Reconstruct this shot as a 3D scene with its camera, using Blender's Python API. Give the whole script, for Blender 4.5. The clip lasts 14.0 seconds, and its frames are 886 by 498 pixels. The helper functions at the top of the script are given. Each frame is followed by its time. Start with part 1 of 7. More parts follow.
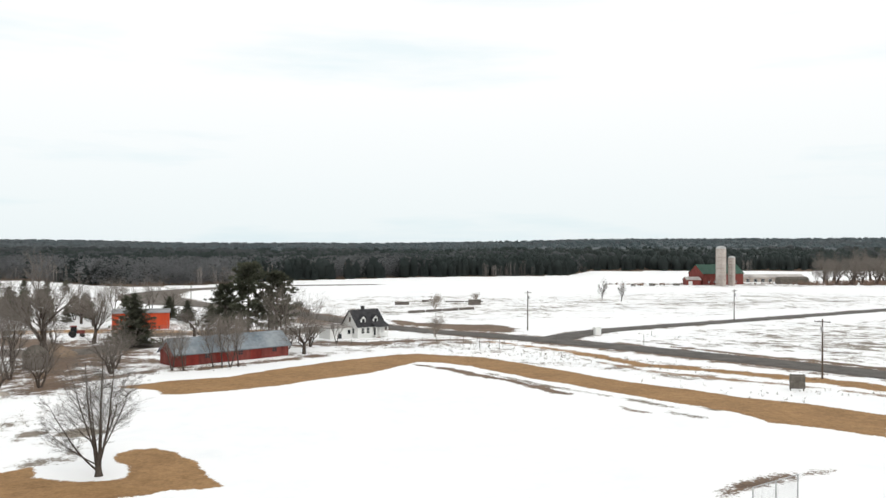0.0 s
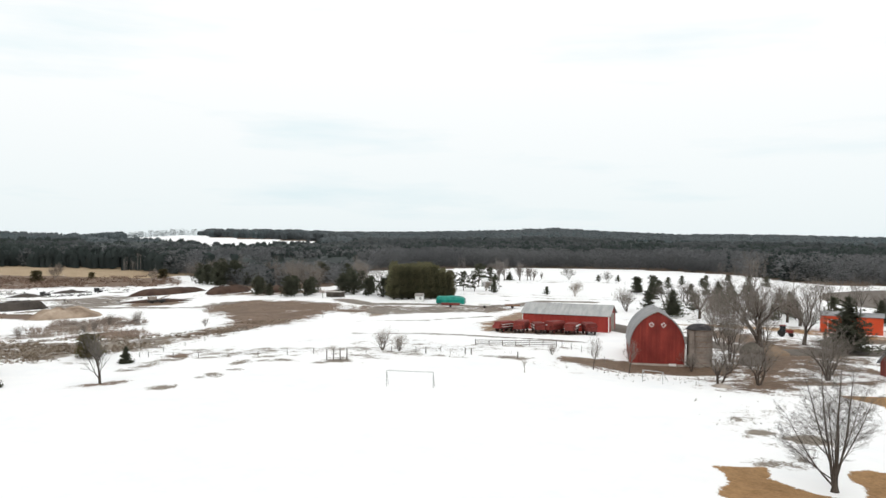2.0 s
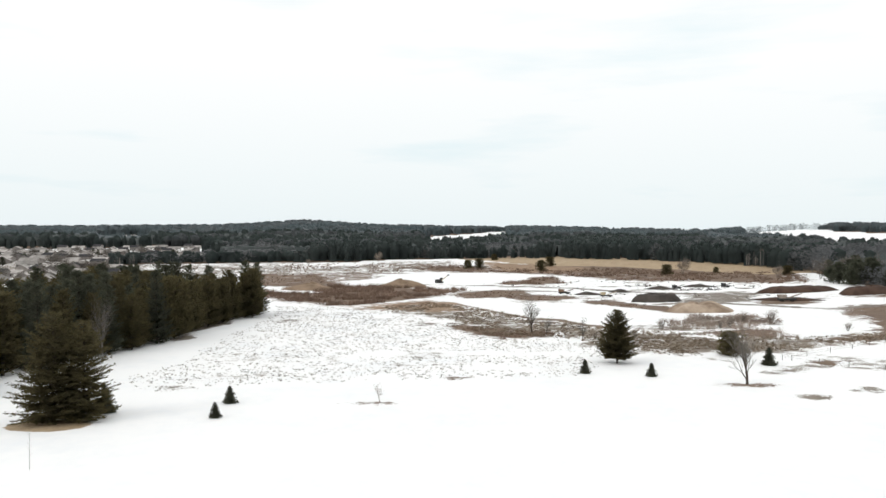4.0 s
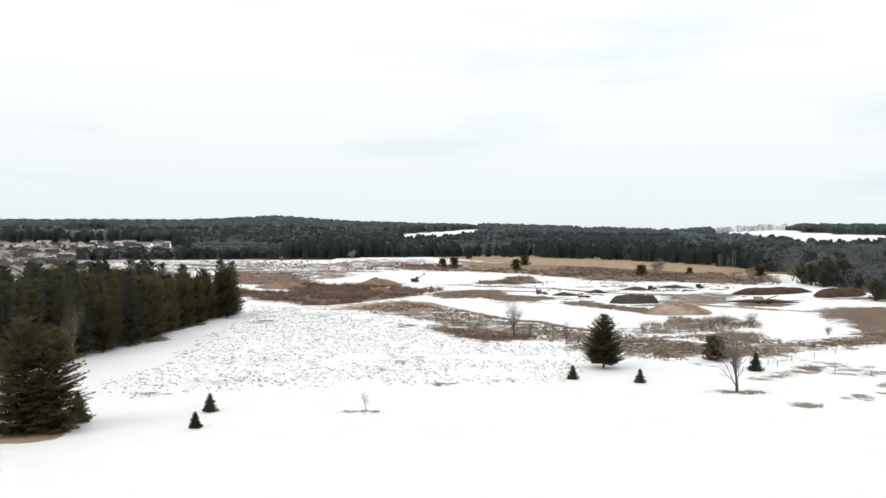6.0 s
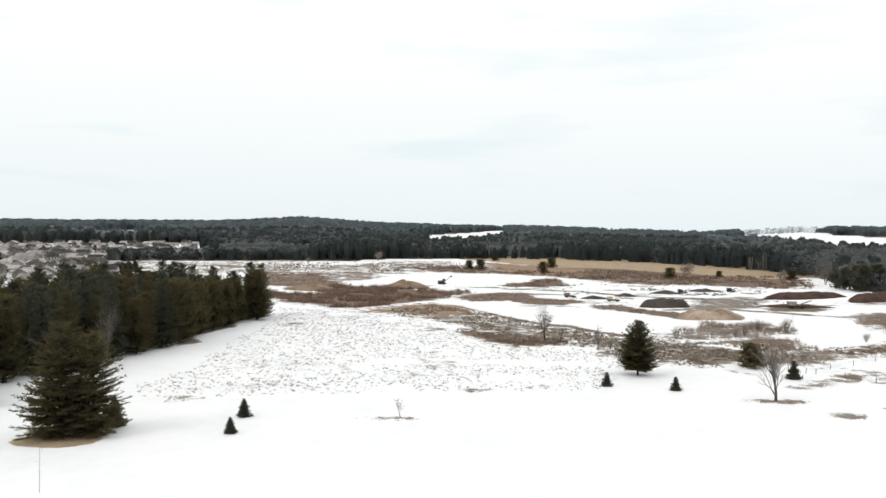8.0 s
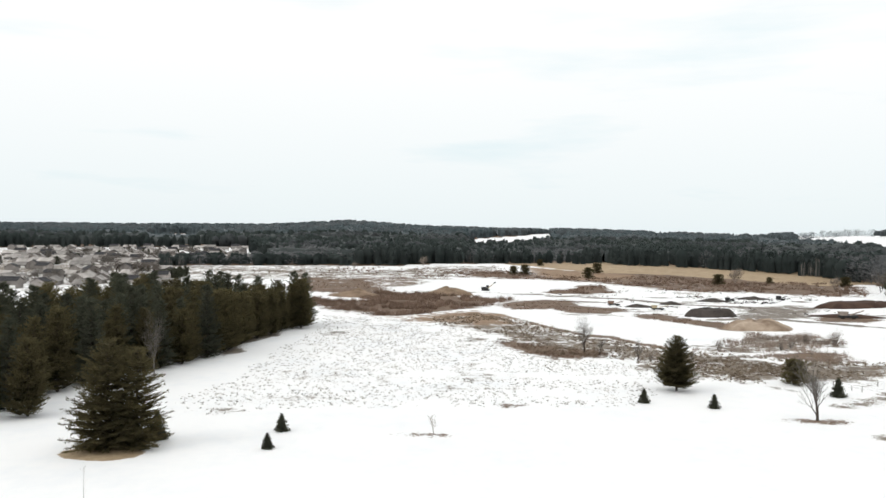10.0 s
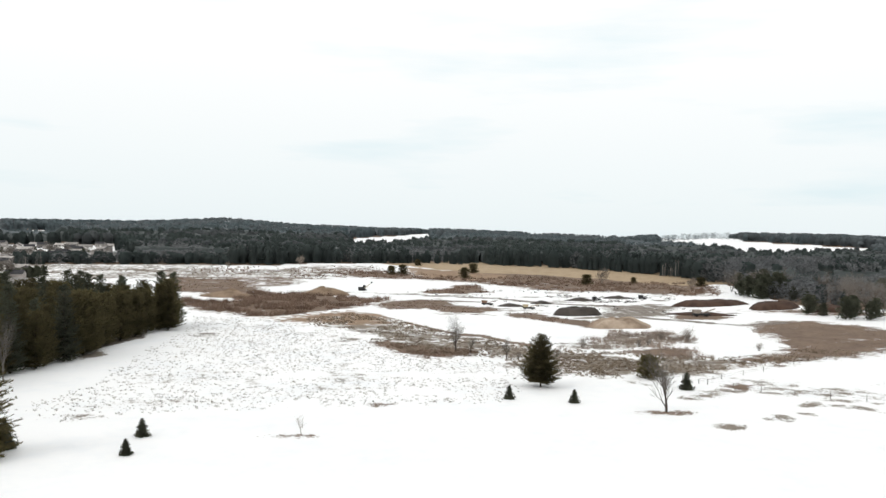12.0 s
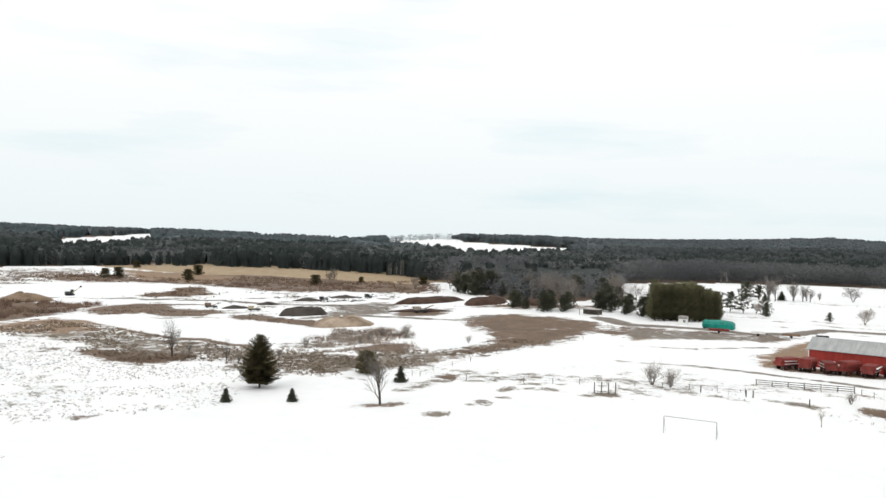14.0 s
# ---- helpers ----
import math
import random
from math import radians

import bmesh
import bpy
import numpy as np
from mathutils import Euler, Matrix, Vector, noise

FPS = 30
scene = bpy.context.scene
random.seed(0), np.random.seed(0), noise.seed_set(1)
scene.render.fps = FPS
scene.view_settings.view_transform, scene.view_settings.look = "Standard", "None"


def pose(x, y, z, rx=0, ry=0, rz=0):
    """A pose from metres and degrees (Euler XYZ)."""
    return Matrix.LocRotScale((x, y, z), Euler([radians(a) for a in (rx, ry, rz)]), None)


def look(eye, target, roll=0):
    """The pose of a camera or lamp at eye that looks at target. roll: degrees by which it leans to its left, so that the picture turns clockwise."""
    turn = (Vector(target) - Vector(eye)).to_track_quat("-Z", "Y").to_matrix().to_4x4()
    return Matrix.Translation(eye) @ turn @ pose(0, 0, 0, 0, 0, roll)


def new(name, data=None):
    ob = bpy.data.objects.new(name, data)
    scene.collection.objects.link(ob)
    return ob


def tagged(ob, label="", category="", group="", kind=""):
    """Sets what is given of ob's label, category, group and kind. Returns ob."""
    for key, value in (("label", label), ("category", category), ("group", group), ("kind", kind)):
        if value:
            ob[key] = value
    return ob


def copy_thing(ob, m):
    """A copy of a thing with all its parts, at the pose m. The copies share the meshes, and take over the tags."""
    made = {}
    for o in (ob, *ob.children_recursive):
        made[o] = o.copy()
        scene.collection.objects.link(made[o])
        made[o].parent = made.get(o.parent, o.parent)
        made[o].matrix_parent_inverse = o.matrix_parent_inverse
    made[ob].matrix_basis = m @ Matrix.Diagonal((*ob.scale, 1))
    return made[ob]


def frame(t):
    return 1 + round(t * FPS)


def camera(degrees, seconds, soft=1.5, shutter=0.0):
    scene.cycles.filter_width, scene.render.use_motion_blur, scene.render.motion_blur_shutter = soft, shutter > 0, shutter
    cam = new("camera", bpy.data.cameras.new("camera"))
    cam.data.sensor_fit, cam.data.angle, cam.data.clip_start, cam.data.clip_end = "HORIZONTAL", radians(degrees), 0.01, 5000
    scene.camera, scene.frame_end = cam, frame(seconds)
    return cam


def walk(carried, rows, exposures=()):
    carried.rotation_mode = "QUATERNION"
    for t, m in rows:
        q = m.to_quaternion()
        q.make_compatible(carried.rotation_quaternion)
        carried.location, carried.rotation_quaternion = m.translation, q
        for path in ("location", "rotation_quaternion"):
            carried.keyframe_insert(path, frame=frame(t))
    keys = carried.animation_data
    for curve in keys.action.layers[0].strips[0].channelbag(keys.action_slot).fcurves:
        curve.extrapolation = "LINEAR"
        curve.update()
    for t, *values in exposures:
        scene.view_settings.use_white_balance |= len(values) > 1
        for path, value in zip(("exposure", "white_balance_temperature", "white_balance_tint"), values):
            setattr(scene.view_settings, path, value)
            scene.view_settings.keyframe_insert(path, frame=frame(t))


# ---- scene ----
LENS = 58.75
cam = camera(LENS, 14.0, soft=1.45)
# seconds, eye, yaw, pitch, lean to the left
ROWS = [
    (0.0, -0.0, 0.0, 21.53, 0.0, -0.02, 0.19),
    (0.5, -0.64, 0.04, 22.02, 13.15, -0.16, 0.37),
    (1.0, -1.63, -0.02, 22.32, 24.42, -0.32, 0.51),
    (1.5, -2.75, -0.49, 22.67, 35.87, -0.54, 0.55),
    (2.0, -3.87, -1.15, 22.96, 47.44, -0.78, 0.55),
    (2.5, -5.3, -1.82, 23.15, 59.44, -0.97, 0.38),
    (3.0, -6.73, -2.55, 23.36, 72.33, -1.2, 0.17),
    (3.5, -8.2, -3.22, 23.5, 85.38, -1.35, 0.03),
    (3.7, -9.11, -3.67, 23.37, 89.07, -1.36, -0.0),
    (4.0, -9.95, -4.05, 23.5, 90.15, -1.4, 0.02),
    (4.9, -11.6, -5.4, 23.85, 90.1, -1.52, 0.15),
    (5.8, -13.02, -6.54, 24.28, 88.88, -1.64, 0.37),
    (6.0, -13.22, -6.54, 24.31, 88.06, -1.6, 0.55),
    (6.5, -13.57, -6.93, 24.53, 87.79, -1.6, 0.66),
    (7.0, -13.94, -7.37, 24.74, 88.23, -1.62, 0.67),
    (7.5, -14.13, -7.78, 24.77, 88.91, -1.65, 0.71),
    (8.0, -14.15, -7.91, 24.92, 89.84, -1.55, 0.73),
    (8.2, -14.03, -7.91, 25.16, 90.18, -1.51, 0.69),
    (9.2, -13.75, -7.1, 26.1, 92.0, -1.46, 0.68),
    (9.8, -13.35, -6.4, 26.9, 93.3, -1.43, 0.69),
    (10.3, -13.03, -5.78, 27.35, 92.7, -1.42, 0.71),
    (10.5, -13.07, -5.66, 27.35, 91.17, -1.46, 0.93),
    (11.0, -12.75, -5.34, 27.33, 85.63, -1.32, 1.19),
    (11.5, -12.29, -5.06, 27.42, 84.51, -1.3, 1.26),
    (12.0, -11.8, -4.65, 27.42, 84.55, -1.31, 1.27),
    (12.5, -11.24, -4.2, 27.33, 84.67, -1.28, 1.26),
    (13.0, -10.64, -3.8, 27.35, 83.3, -1.28, 1.33),
    (13.5, -9.87, -3.32, 27.36, 76.58, -1.11, 1.46),
    (14.0, -9.21, -2.67, 27.48, 65.29, -0.81, 1.48),
]
walk(cam, [(t, pose(x, y, z, 90 + p, 0, yaw) @ pose(0, 0, 0, 0, 0, r)) for t, x, y, z, yaw, p, r in ROWS], [(0.0, 0.0), (14.0, 0.0)])

# ---- sky and sun: bright overcast ----
SUN_UP, SUN_ROUND = radians(38), radians(150)
world = bpy.data.worlds.new("overcast_sky")
scene.world = world
world.use_nodes = True
wn, wl = world.node_tree.nodes, world.node_tree.links
wn.clear()


def wnode(kind, **values):
    n = wn.new(kind)
    for k, v in values.items():
        n.inputs[k].default_value = v
    return n


w_out, w_bg = wnode("ShaderNodeOutputWorld"), wnode("ShaderNodeBackground", Strength=1.0)
w_sky = wnode("ShaderNodeTexSky")
w_sky.sky_type, w_sky.sun_disc, w_sky.sun_elevation, w_sky.sun_rotation = "NISHITA", False, SUN_UP, SUN_ROUND
w_dim = wnode("ShaderNodeMixRGB", Fac=1.0, Color2=(0.1, 0.1, 0.1, 1))
w_dim.blend_type = "MULTIPLY"
w_co, w_map = wnode("ShaderNodeTexCoord"), wnode("ShaderNodeMapping", Scale=(1.3, 1.3, 9.0))
w_noise = wnode("ShaderNodeTexNoise", Scale=1.7, Detail=5.0, Roughness=0.55)
w_sep = wnode("ShaderNodeSeparateXYZ")
w_up = wnode("ShaderNodeValToRGB")
for e, (pos, col) in zip((w_up.color_ramp.elements[0], w_up.color_ramp.elements[1]), ((0.0, (0.85, 0.925, 0.945, 1)), (0.2, (1.03, 1.04, 1.035, 1)))):
    e.position, e.color = pos, col
w_cl = wnode("ShaderNodeValToRGB")
for e, (pos, col) in zip((w_cl.color_ramp.elements[0], w_cl.color_ramp.elements[1]), ((0.3, (0.86, 0.935, 0.96, 1)), (0.46, (1.0, 1.0, 1.0, 1)))):
    e.position, e.color = pos, col
w_mul, w_mix = wnode("ShaderNodeMixRGB", Fac=1.0), wnode("ShaderNodeMixRGB", Fac=0.97)
w_mul.blend_type = "MULTIPLY"
for a, b in ((w_co.outputs["Generated"], w_map.inputs["Vector"]), (w_map.outputs[0], w_noise.inputs["Vector"]), (w_co.outputs["Generated"], w_sep.inputs[0]),
             (w_sep.outputs["Z"], w_up.inputs[0]), (w_noise.outputs["Fac"], w_cl.inputs[0]), (w_up.outputs[0], w_mul.inputs[1]), (w_cl.outputs[0], w_mul.inputs[2]),
             (w_sky.outputs[0], w_dim.inputs[1]), (w_dim.outputs[0], w_mix.inputs[1]), (w_mul.outputs[0], w_mix.inputs[2]), (w_mix.outputs[0], w_bg.inputs[0]), (w_bg.outputs[0], w_out.inputs[0])):
    wl.new(a, b)
sun = new("sun", bpy.data.lights.new("sun", "SUN"))
sun.data.energy, sun.data.angle, sun.data.color = 0.7, radians(25), (1.0, 0.97, 0.92)
sun.matrix_world = look((0, 0, 100), (-100 * math.sin(SUN_ROUND) * math.cos(SUN_UP), -100 * math.cos(SUN_ROUND) * math.cos(SUN_UP), 100 - 100 * math.sin(SUN_UP)))


# ---- materials ----
def material(name, a, b, scale=1.0, rough=0.85, bump=0.0, metal=0.0, fine=None, objvar=0.0, island=0.0, detail=6.0, stretch=(1, 1, 1), spec=0.3, soft=0.0, leafy=0.0):
    """Two colours mixed by a broad and a fine noise; objvar, island: brightness that varies from piece to piece."""
    m = bpy.data.materials.new(name)
    m.use_nodes = True
    n, l = m.node_tree.nodes, m.node_tree.links
    bsdf = n["Principled BSDF"]
    bsdf.inputs["Roughness"].default_value, bsdf.inputs["Metallic"].default_value = rough, metal
    bsdf.inputs["Specular IOR Level"].default_value = spec
    co, mp = n.new("ShaderNodeTexCoord"), n.new("ShaderNodeMapping")
    mp.inputs["Scale"].default_value = stretch
    l.new(co.outputs["Object"], mp.inputs["Vector"])
    n1, n2 = n.new("ShaderNodeTexNoise"), n.new("ShaderNodeTexNoise")
    for t, s in ((n1, scale), (n2, fine or scale * 7)):
        t.inputs["Scale"].default_value, t.inputs["Detail"].default_value = s, detail
        l.new(mp.outputs[0], t.inputs["Vector"])
    add = n.new("ShaderNodeMath")
    add.operation = "MULTIPLY_ADD"
    add.inputs[1].default_value = 0.5
    l.new(n2.outputs["Fac"], add.inputs[0]), l.new(n1.outputs["Fac"], add.inputs[2])
    ramp = n.new("ShaderNodeValToRGB")
    ramp.color_ramp.elements[0].position, ramp.color_ramp.elements[1].position = 0.55, 0.95
    ramp.color_ramp.elements[0].color, ramp.color_ramp.elements[1].color = (*a, 1), (*b, 1)
    l.new(add.outputs[0], ramp.inputs[0])
    out = ramp.outputs[0]
    if objvar or island:
        hsv, ma = n.new("ShaderNodeHueSaturation"), n.new("ShaderNodeMapRange")
        r = objvar or island
        ma.inputs["To Min"].default_value, ma.inputs["To Max"].default_value = 1 - r, 1 + r
        src = n.new("ShaderNodeObjectInfo").outputs["Random"] if objvar else n.new("ShaderNodeNewGeometry").outputs["Random Per Island"]
        l.new(src, ma.inputs["Value"]), l.new(ma.outputs[0], hsv.inputs["Value"]), l.new(out, hsv.inputs["Color"])
        out = hsv.outputs[0]
    l.new(out, bsdf.inputs["Base Color"])
    if bump:
        bp = n.new("ShaderNodeBump")
        bp.inputs["Strength"].default_value, bp.inputs["Distance"].default_value = bump, 0.05
        l.new(n2.outputs["Fac"], bp.inputs["Height"]), l.new(bp.outputs[0], bsdf.inputs["Normal"])
    if soft:
        # leaves and needles share the crown's upward turn, as dense foliage scatters light
        geo, lean, norm = n.new("ShaderNodeNewGeometry"), n.new("ShaderNodeVectorMath"), n.new("ShaderNodeVectorMath")
        lean.operation, norm.operation = "MULTIPLY_ADD", "NORMALIZE"
        lean.inputs[1].default_value, lean.inputs[2].default_value = (1 - soft,) * 3, (0, 0, soft)
        l.new(geo.outputs["Normal"], lean.inputs[0]), l.new(lean.outputs[0], norm.inputs[0]), l.new(norm.outputs[0], bsdf.inputs["Normal"])
    if leafy:
        tr, mix = n.new("ShaderNodeBsdfTranslucent"), n.new("ShaderNodeMixShader")
        mix.inputs[0].default_value = leafy
        l.new(out, tr.inputs["Color"]), l.new(bsdf.outputs[0], mix.inputs[1]), l.new(tr.outputs[0], mix.inputs[2])
        l.new(mix.outputs[0], n["Material Output"].inputs["Surface"])
    return m


def ground_material():
    """Snow, broken by tan grass, bare soil and weeds where the four cover layers of the sheet are high."""
    m = bpy.data.materials.new("snow_and_grass")
    m.use_nodes = True
    n, l = m.node_tree.nodes, m.node_tree.links
    bsdf = n["Principled BSDF"]
    bsdf.inputs["Specular IOR Level"].default_value = 0.2
    co = n.new("ShaderNodeTexCoord")

    def noise_tex(scale, detail=6.0, rough=0.6):
        t = n.new("ShaderNodeTexNoise")
        t.inputs["Scale"].default_value, t.inputs["Detail"].default_value, t.inputs["Roughness"].default_value = scale, detail, rough
        l.new(co.outputs["Object"], t.inputs["Vector"])
        return t.outputs["Fac"]

    def ramp_of(fac, p0, c0, p1, c1):
        r = n.new("ShaderNodeValToRGB")
        r.color_ramp.elements[0].position, r.color_ramp.elements[1].position = p0, p1
        r.color_ramp.elements[0].color, r.color_ramp.elements[1].color = (*c0, 1), (*c1, 1)
        l.new(fac, r.inputs[0])
        return r.outputs[0]

    def math_of(op, a, b, c=None):
        t = n.new("ShaderNodeMath")
        t.operation = op
        for i, v in enumerate((a, b, c)):
            if v is None:
                continue
            if isinstance(v, (int, float)):
                t.inputs[i].default_value = v
            else:
                l.new(v, t.inputs[i])
        return t.outputs[0]

    broad, mid, fine = noise_tex(0.05), noise_tex(0.3, 8.0, 0.7), noise_tex(3.0, 6.0)
    wide = noise_tex(0.07, 5.0, 0.6)
    colour = ramp_of(math_of("MULTIPLY_ADD", mid, 0.5, math_of("MULTIPLY", broad, 0.5)), 0.34, (0.855, 0.868, 0.88), 0.52, (0.92, 0.918, 0.912))
    layers = (("weeds", 2.3, 0.16, (0.12, 0.096, 0.076), (0.29, 0.248, 0.2)), ("soil", 1.7, 0.10, (0.096, 0.062, 0.043), (0.225, 0.156, 0.108)), ("tan", 1.5, 0.10, (0.19, 0.122, 0.076), (0.35, 0.245, 0.162)), ("mud", 1.6, 0.12, (0.12, 0.1, 0.083), (0.285, 0.246, 0.208)), ("grass", 1.1, 0.07, (0.2, 0.11, 0.044), (0.385, 0.225, 0.1)), ("straw", 1.0, 0.08, (0.28, 0.2, 0.12), (0.46, 0.355, 0.235)))
    for name, amount, edge, dark, pale in layers:
        at = n.new("ShaderNodeAttribute")
        at.attribute_name = name
        ragged = math_of("SUBTRACT", math_of("MULTIPLY_ADD", fine, 0.25, math_of("MULTIPLY_ADD", mid, 0.45, math_of("MULTIPLY", wide, 0.3))), 0.5)
        there = math_of("MINIMUM", math_of("MULTIPLY", at.outputs["Fac"], 4.0), 1.0)
        wob = math_of("MULTIPLY_ADD", math_of("MULTIPLY", ragged, there), amount * 2.2, at.outputs["Fac"])
        mask = n.new("ShaderNodeMapRange")
        mask.interpolation_type = "SMOOTHSTEP"
        mask.inputs["From Min"].default_value, mask.inputs["From Max"].default_value = 0.5 - edge, 0.5 + edge
        l.new(wob, mask.inputs["Value"])
        mix = n.new("ShaderNodeMixRGB")
        l.new(mask.outputs[0], mix.inputs[0]), l.new(colour, mix.inputs[1])
        l.new(ramp_of(math_of("MULTIPLY_ADD", fine, 0.35, math_of("MULTIPLY_ADD", noise_tex(0.9), 0.35, math_of("MULTIPLY", noise_tex(0.16, 4.0), 0.3))), 0.38, dark, 0.62, pale), mix.inputs[2])
        colour = mix.outputs[0]
    l.new(colour, bsdf.inputs["Base Color"])
    bsdf.inputs["Roughness"].default_value = 0.8
    bp = n.new("ShaderNodeBump")
    bp.inputs["Strength"].default_value, bp.inputs["Distance"].default_value = 0.35, 0.15
    l.new(mid, bp.inputs["Height"]), l.new(bp.outputs[0], bsdf.inputs["Normal"])
    return m


SNOW = ground_material()
ASPHALT = material("worn_asphalt", (0.068, 0.061, 0.055), (0.13, 0.118, 0.106), 0.3, 0.9, 0.3)
GRAVEL = material("wet_gravel", (0.095, 0.08, 0.068), (0.18, 0.155, 0.132), 0.3, 0.9, 0.4)
BARN_RED = material("barn_red_boards", (0.14, 0.02, 0.016), (0.27, 0.042, 0.03), 0.3, 0.85, 0.25, stretch=(1.6, 1.6, 0.7), fine=4, objvar=0.14)
SHED_RED = material("shed_red_steel", (0.27, 0.027, 0.02), (0.36, 0.045, 0.032), 0.3, 0.6, 0.1, stretch=(4, 4, 0.4))
OLD_RED = material("faded_red_boards", (0.13, 0.032, 0.026), (0.24, 0.062, 0.05), 0.4, 0.85, 0.3, stretch=(3, 3, 0.5))
ORANGE = material("orange_red_steel", (0.52, 0.06, 0.018), (0.62, 0.09, 0.03), 0.3, 0.6, 0.1, stretch=(3, 3, 0.4))
ROOF_STEEL = material("galvanised_roof", (0.3, 0.31, 0.31), (0.46, 0.46, 0.45), 0.25, 0.5, 0.1, stretch=(1, 4, 1))
ROOF_OLD = material("dull_grey_barn_roof", (0.17, 0.17, 0.175), (0.3, 0.3, 0.3), 0.3, 0.7, 0.15)
ROOF_BLUE = material("weathered_blue_grey_roof", (0.13, 0.16, 0.185), (0.3, 0.33, 0.35), 0.22, 0.55, 0.15)
ROOF_DARK = material("dark_shingles", (0.022, 0.022, 0.026), (0.06, 0.058, 0.06), 0.8, 0.9, 0.4)
ROOF_GREEN = material("green_barn_roof", (0.02, 0.06, 0.04), (0.035, 0.085, 0.06), 0.2, 0.6)
ROOF_PALE = material("snow_dusted_roof", (0.19, 0.176, 0.162), (0.45, 0.42, 0.395), 0.12, 0.8, objvar=0.35)
WHITE = material("white_siding", (0.66, 0.66, 0.64), (0.8, 0.8, 0.78), 0.5, 0.7, 0.1, stretch=(0.4, 0.4, 6))
TRIM = material("white_trim", (0.7, 0.69, 0.66), (0.82, 0.82, 0.8), 1.0, 0.7)
BEIGE = material("grey_beige_siding", (0.15, 0.135, 0.125), (0.32, 0.295, 0.275), 0.06, 0.8, objvar=0.35)
CONCRETE = material("old_concrete", (0.26, 0.22, 0.19), (0.44, 0.39, 0.34), 0.6, 0.9, 0.3)
STUB_STAVE = material("brown_weathered_staves", (0.15, 0.12, 0.1), (0.3, 0.255, 0.22), 0.3, 0.9, 0.2)
STAVE = material("concrete_staves", (0.36, 0.31, 0.28), (0.52, 0.47, 0.43), 0.25, 0.9, 0.2)
GLASS = material("dark_window_glass", (0.015, 0.018, 0.022), (0.03, 0.035, 0.04), 0.5, 0.08, spec=0.6)
POLE = material("weathered_pole", (0.07, 0.055, 0.042), (0.14, 0.11, 0.09), 2.0, 0.9, 0.3, stretch=(4, 4, 0.4))
BOARD = material("grey_brown_board", (0.09, 0.08, 0.065), (0.16, 0.14, 0.12), 1.0, 0.9, 0.2)
PLANK = material("weathered_planks", (0.1, 0.088, 0.078), (0.22, 0.195, 0.175), 1.0, 0.9, 0.3)
BARK = material("dark_bark", (0.045, 0.034, 0.028), (0.1, 0.08, 0.066), 2.0, 0.95, 0.5, stretch=(3, 3, 0.6))
TWIG = material("bare_twigs", (0.15, 0.13, 0.113), (0.25, 0.221, 0.194), 1.0, 0.95)
PALE_TWIG = material("pale_dry_twigs", (0.2, 0.165, 0.135), (0.32, 0.27, 0.225), 1.0, 0.95)
NEEDLE = material("spruce_needles", (0.072, 0.08, 0.055), (0.135, 0.14, 0.096), 0.6, 0.9, objvar=0.25, soft=0.6, leafy=0.5)
NEEDLE_B = material("brownish_pine_needles", (0.091, 0.08, 0.039), (0.17, 0.143, 0.068), 0.5, 0.9, objvar=0.28, soft=0.6, leafy=0.5)
GROVE = material("dark_grove_needles", (0.15, 0.148, 0.082), (0.27, 0.256, 0.145), 0.3, 0.9, objvar=0.2, soft=0.6, leafy=0.5)
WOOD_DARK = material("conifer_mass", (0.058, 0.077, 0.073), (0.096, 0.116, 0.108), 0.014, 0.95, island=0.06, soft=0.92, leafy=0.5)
# distance haze painted into the colour: paler and bluer than the nearer conifers
WOOD_HAZED = material("hazed_conifer_mass", (0.132, 0.172, 0.182), (0.196, 0.232, 0.243), 0.006, 0.95, island=0.06, soft=0.85, leafy=0.5)
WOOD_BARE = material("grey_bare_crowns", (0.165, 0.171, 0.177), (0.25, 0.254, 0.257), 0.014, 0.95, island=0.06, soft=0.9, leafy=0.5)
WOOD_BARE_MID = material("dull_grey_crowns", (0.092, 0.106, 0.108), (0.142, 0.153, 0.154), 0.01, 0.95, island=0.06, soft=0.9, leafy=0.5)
# grey crowns with haze in the colour: bluer and paler than the mid-slope ones
WOOD_BARE_HAZED = material("hazed_grey_hill_crowns", (0.146, 0.17, 0.18), (0.2, 0.224, 0.232), 0.006, 0.95, island=0.06, soft=0.85, leafy=0.5)
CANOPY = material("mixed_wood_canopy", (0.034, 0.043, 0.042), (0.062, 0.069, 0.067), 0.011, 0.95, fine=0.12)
# canopy colour lightened towards blue-grey to stand in for haze
CANOPY_HAZED = material("hazed_hill_canopy", (0.068, 0.086, 0.093), (0.108, 0.122, 0.128), 0.005, 0.95, fine=0.06)
GREY_TWIG = material("grey_bare_twigs", (0.11, 0.1, 0.088), (0.2, 0.18, 0.16), 1.0, 0.95)
BIRCH = material("pale_birch_stems", (0.19, 0.17, 0.155), (0.3, 0.27, 0.25), 0.05, 0.9, island=0.3)
BRUSH = material("rusty_brush", (0.15, 0.1, 0.074), (0.29, 0.205, 0.155), 0.05, 0.95, island=0.35)
TUFT = material("dead_weed_tufts", (0.14, 0.122, 0.102), (0.29, 0.25, 0.205), 0.1, 0.95, island=0.4)
REED = material("grey_brown_reeds", (0.21, 0.165, 0.135), (0.38, 0.305, 0.255), 0.05, 0.95, island=0.3)
DRY_WEED = material("tan_dry_weeds", (0.17, 0.13, 0.095), (0.32, 0.26, 0.195), 0.1, 0.95, island=0.35)
DIRT = material("brown_soil", (0.042, 0.024, 0.017), (0.085, 0.05, 0.035), 0.25, 0.95, 0.5)
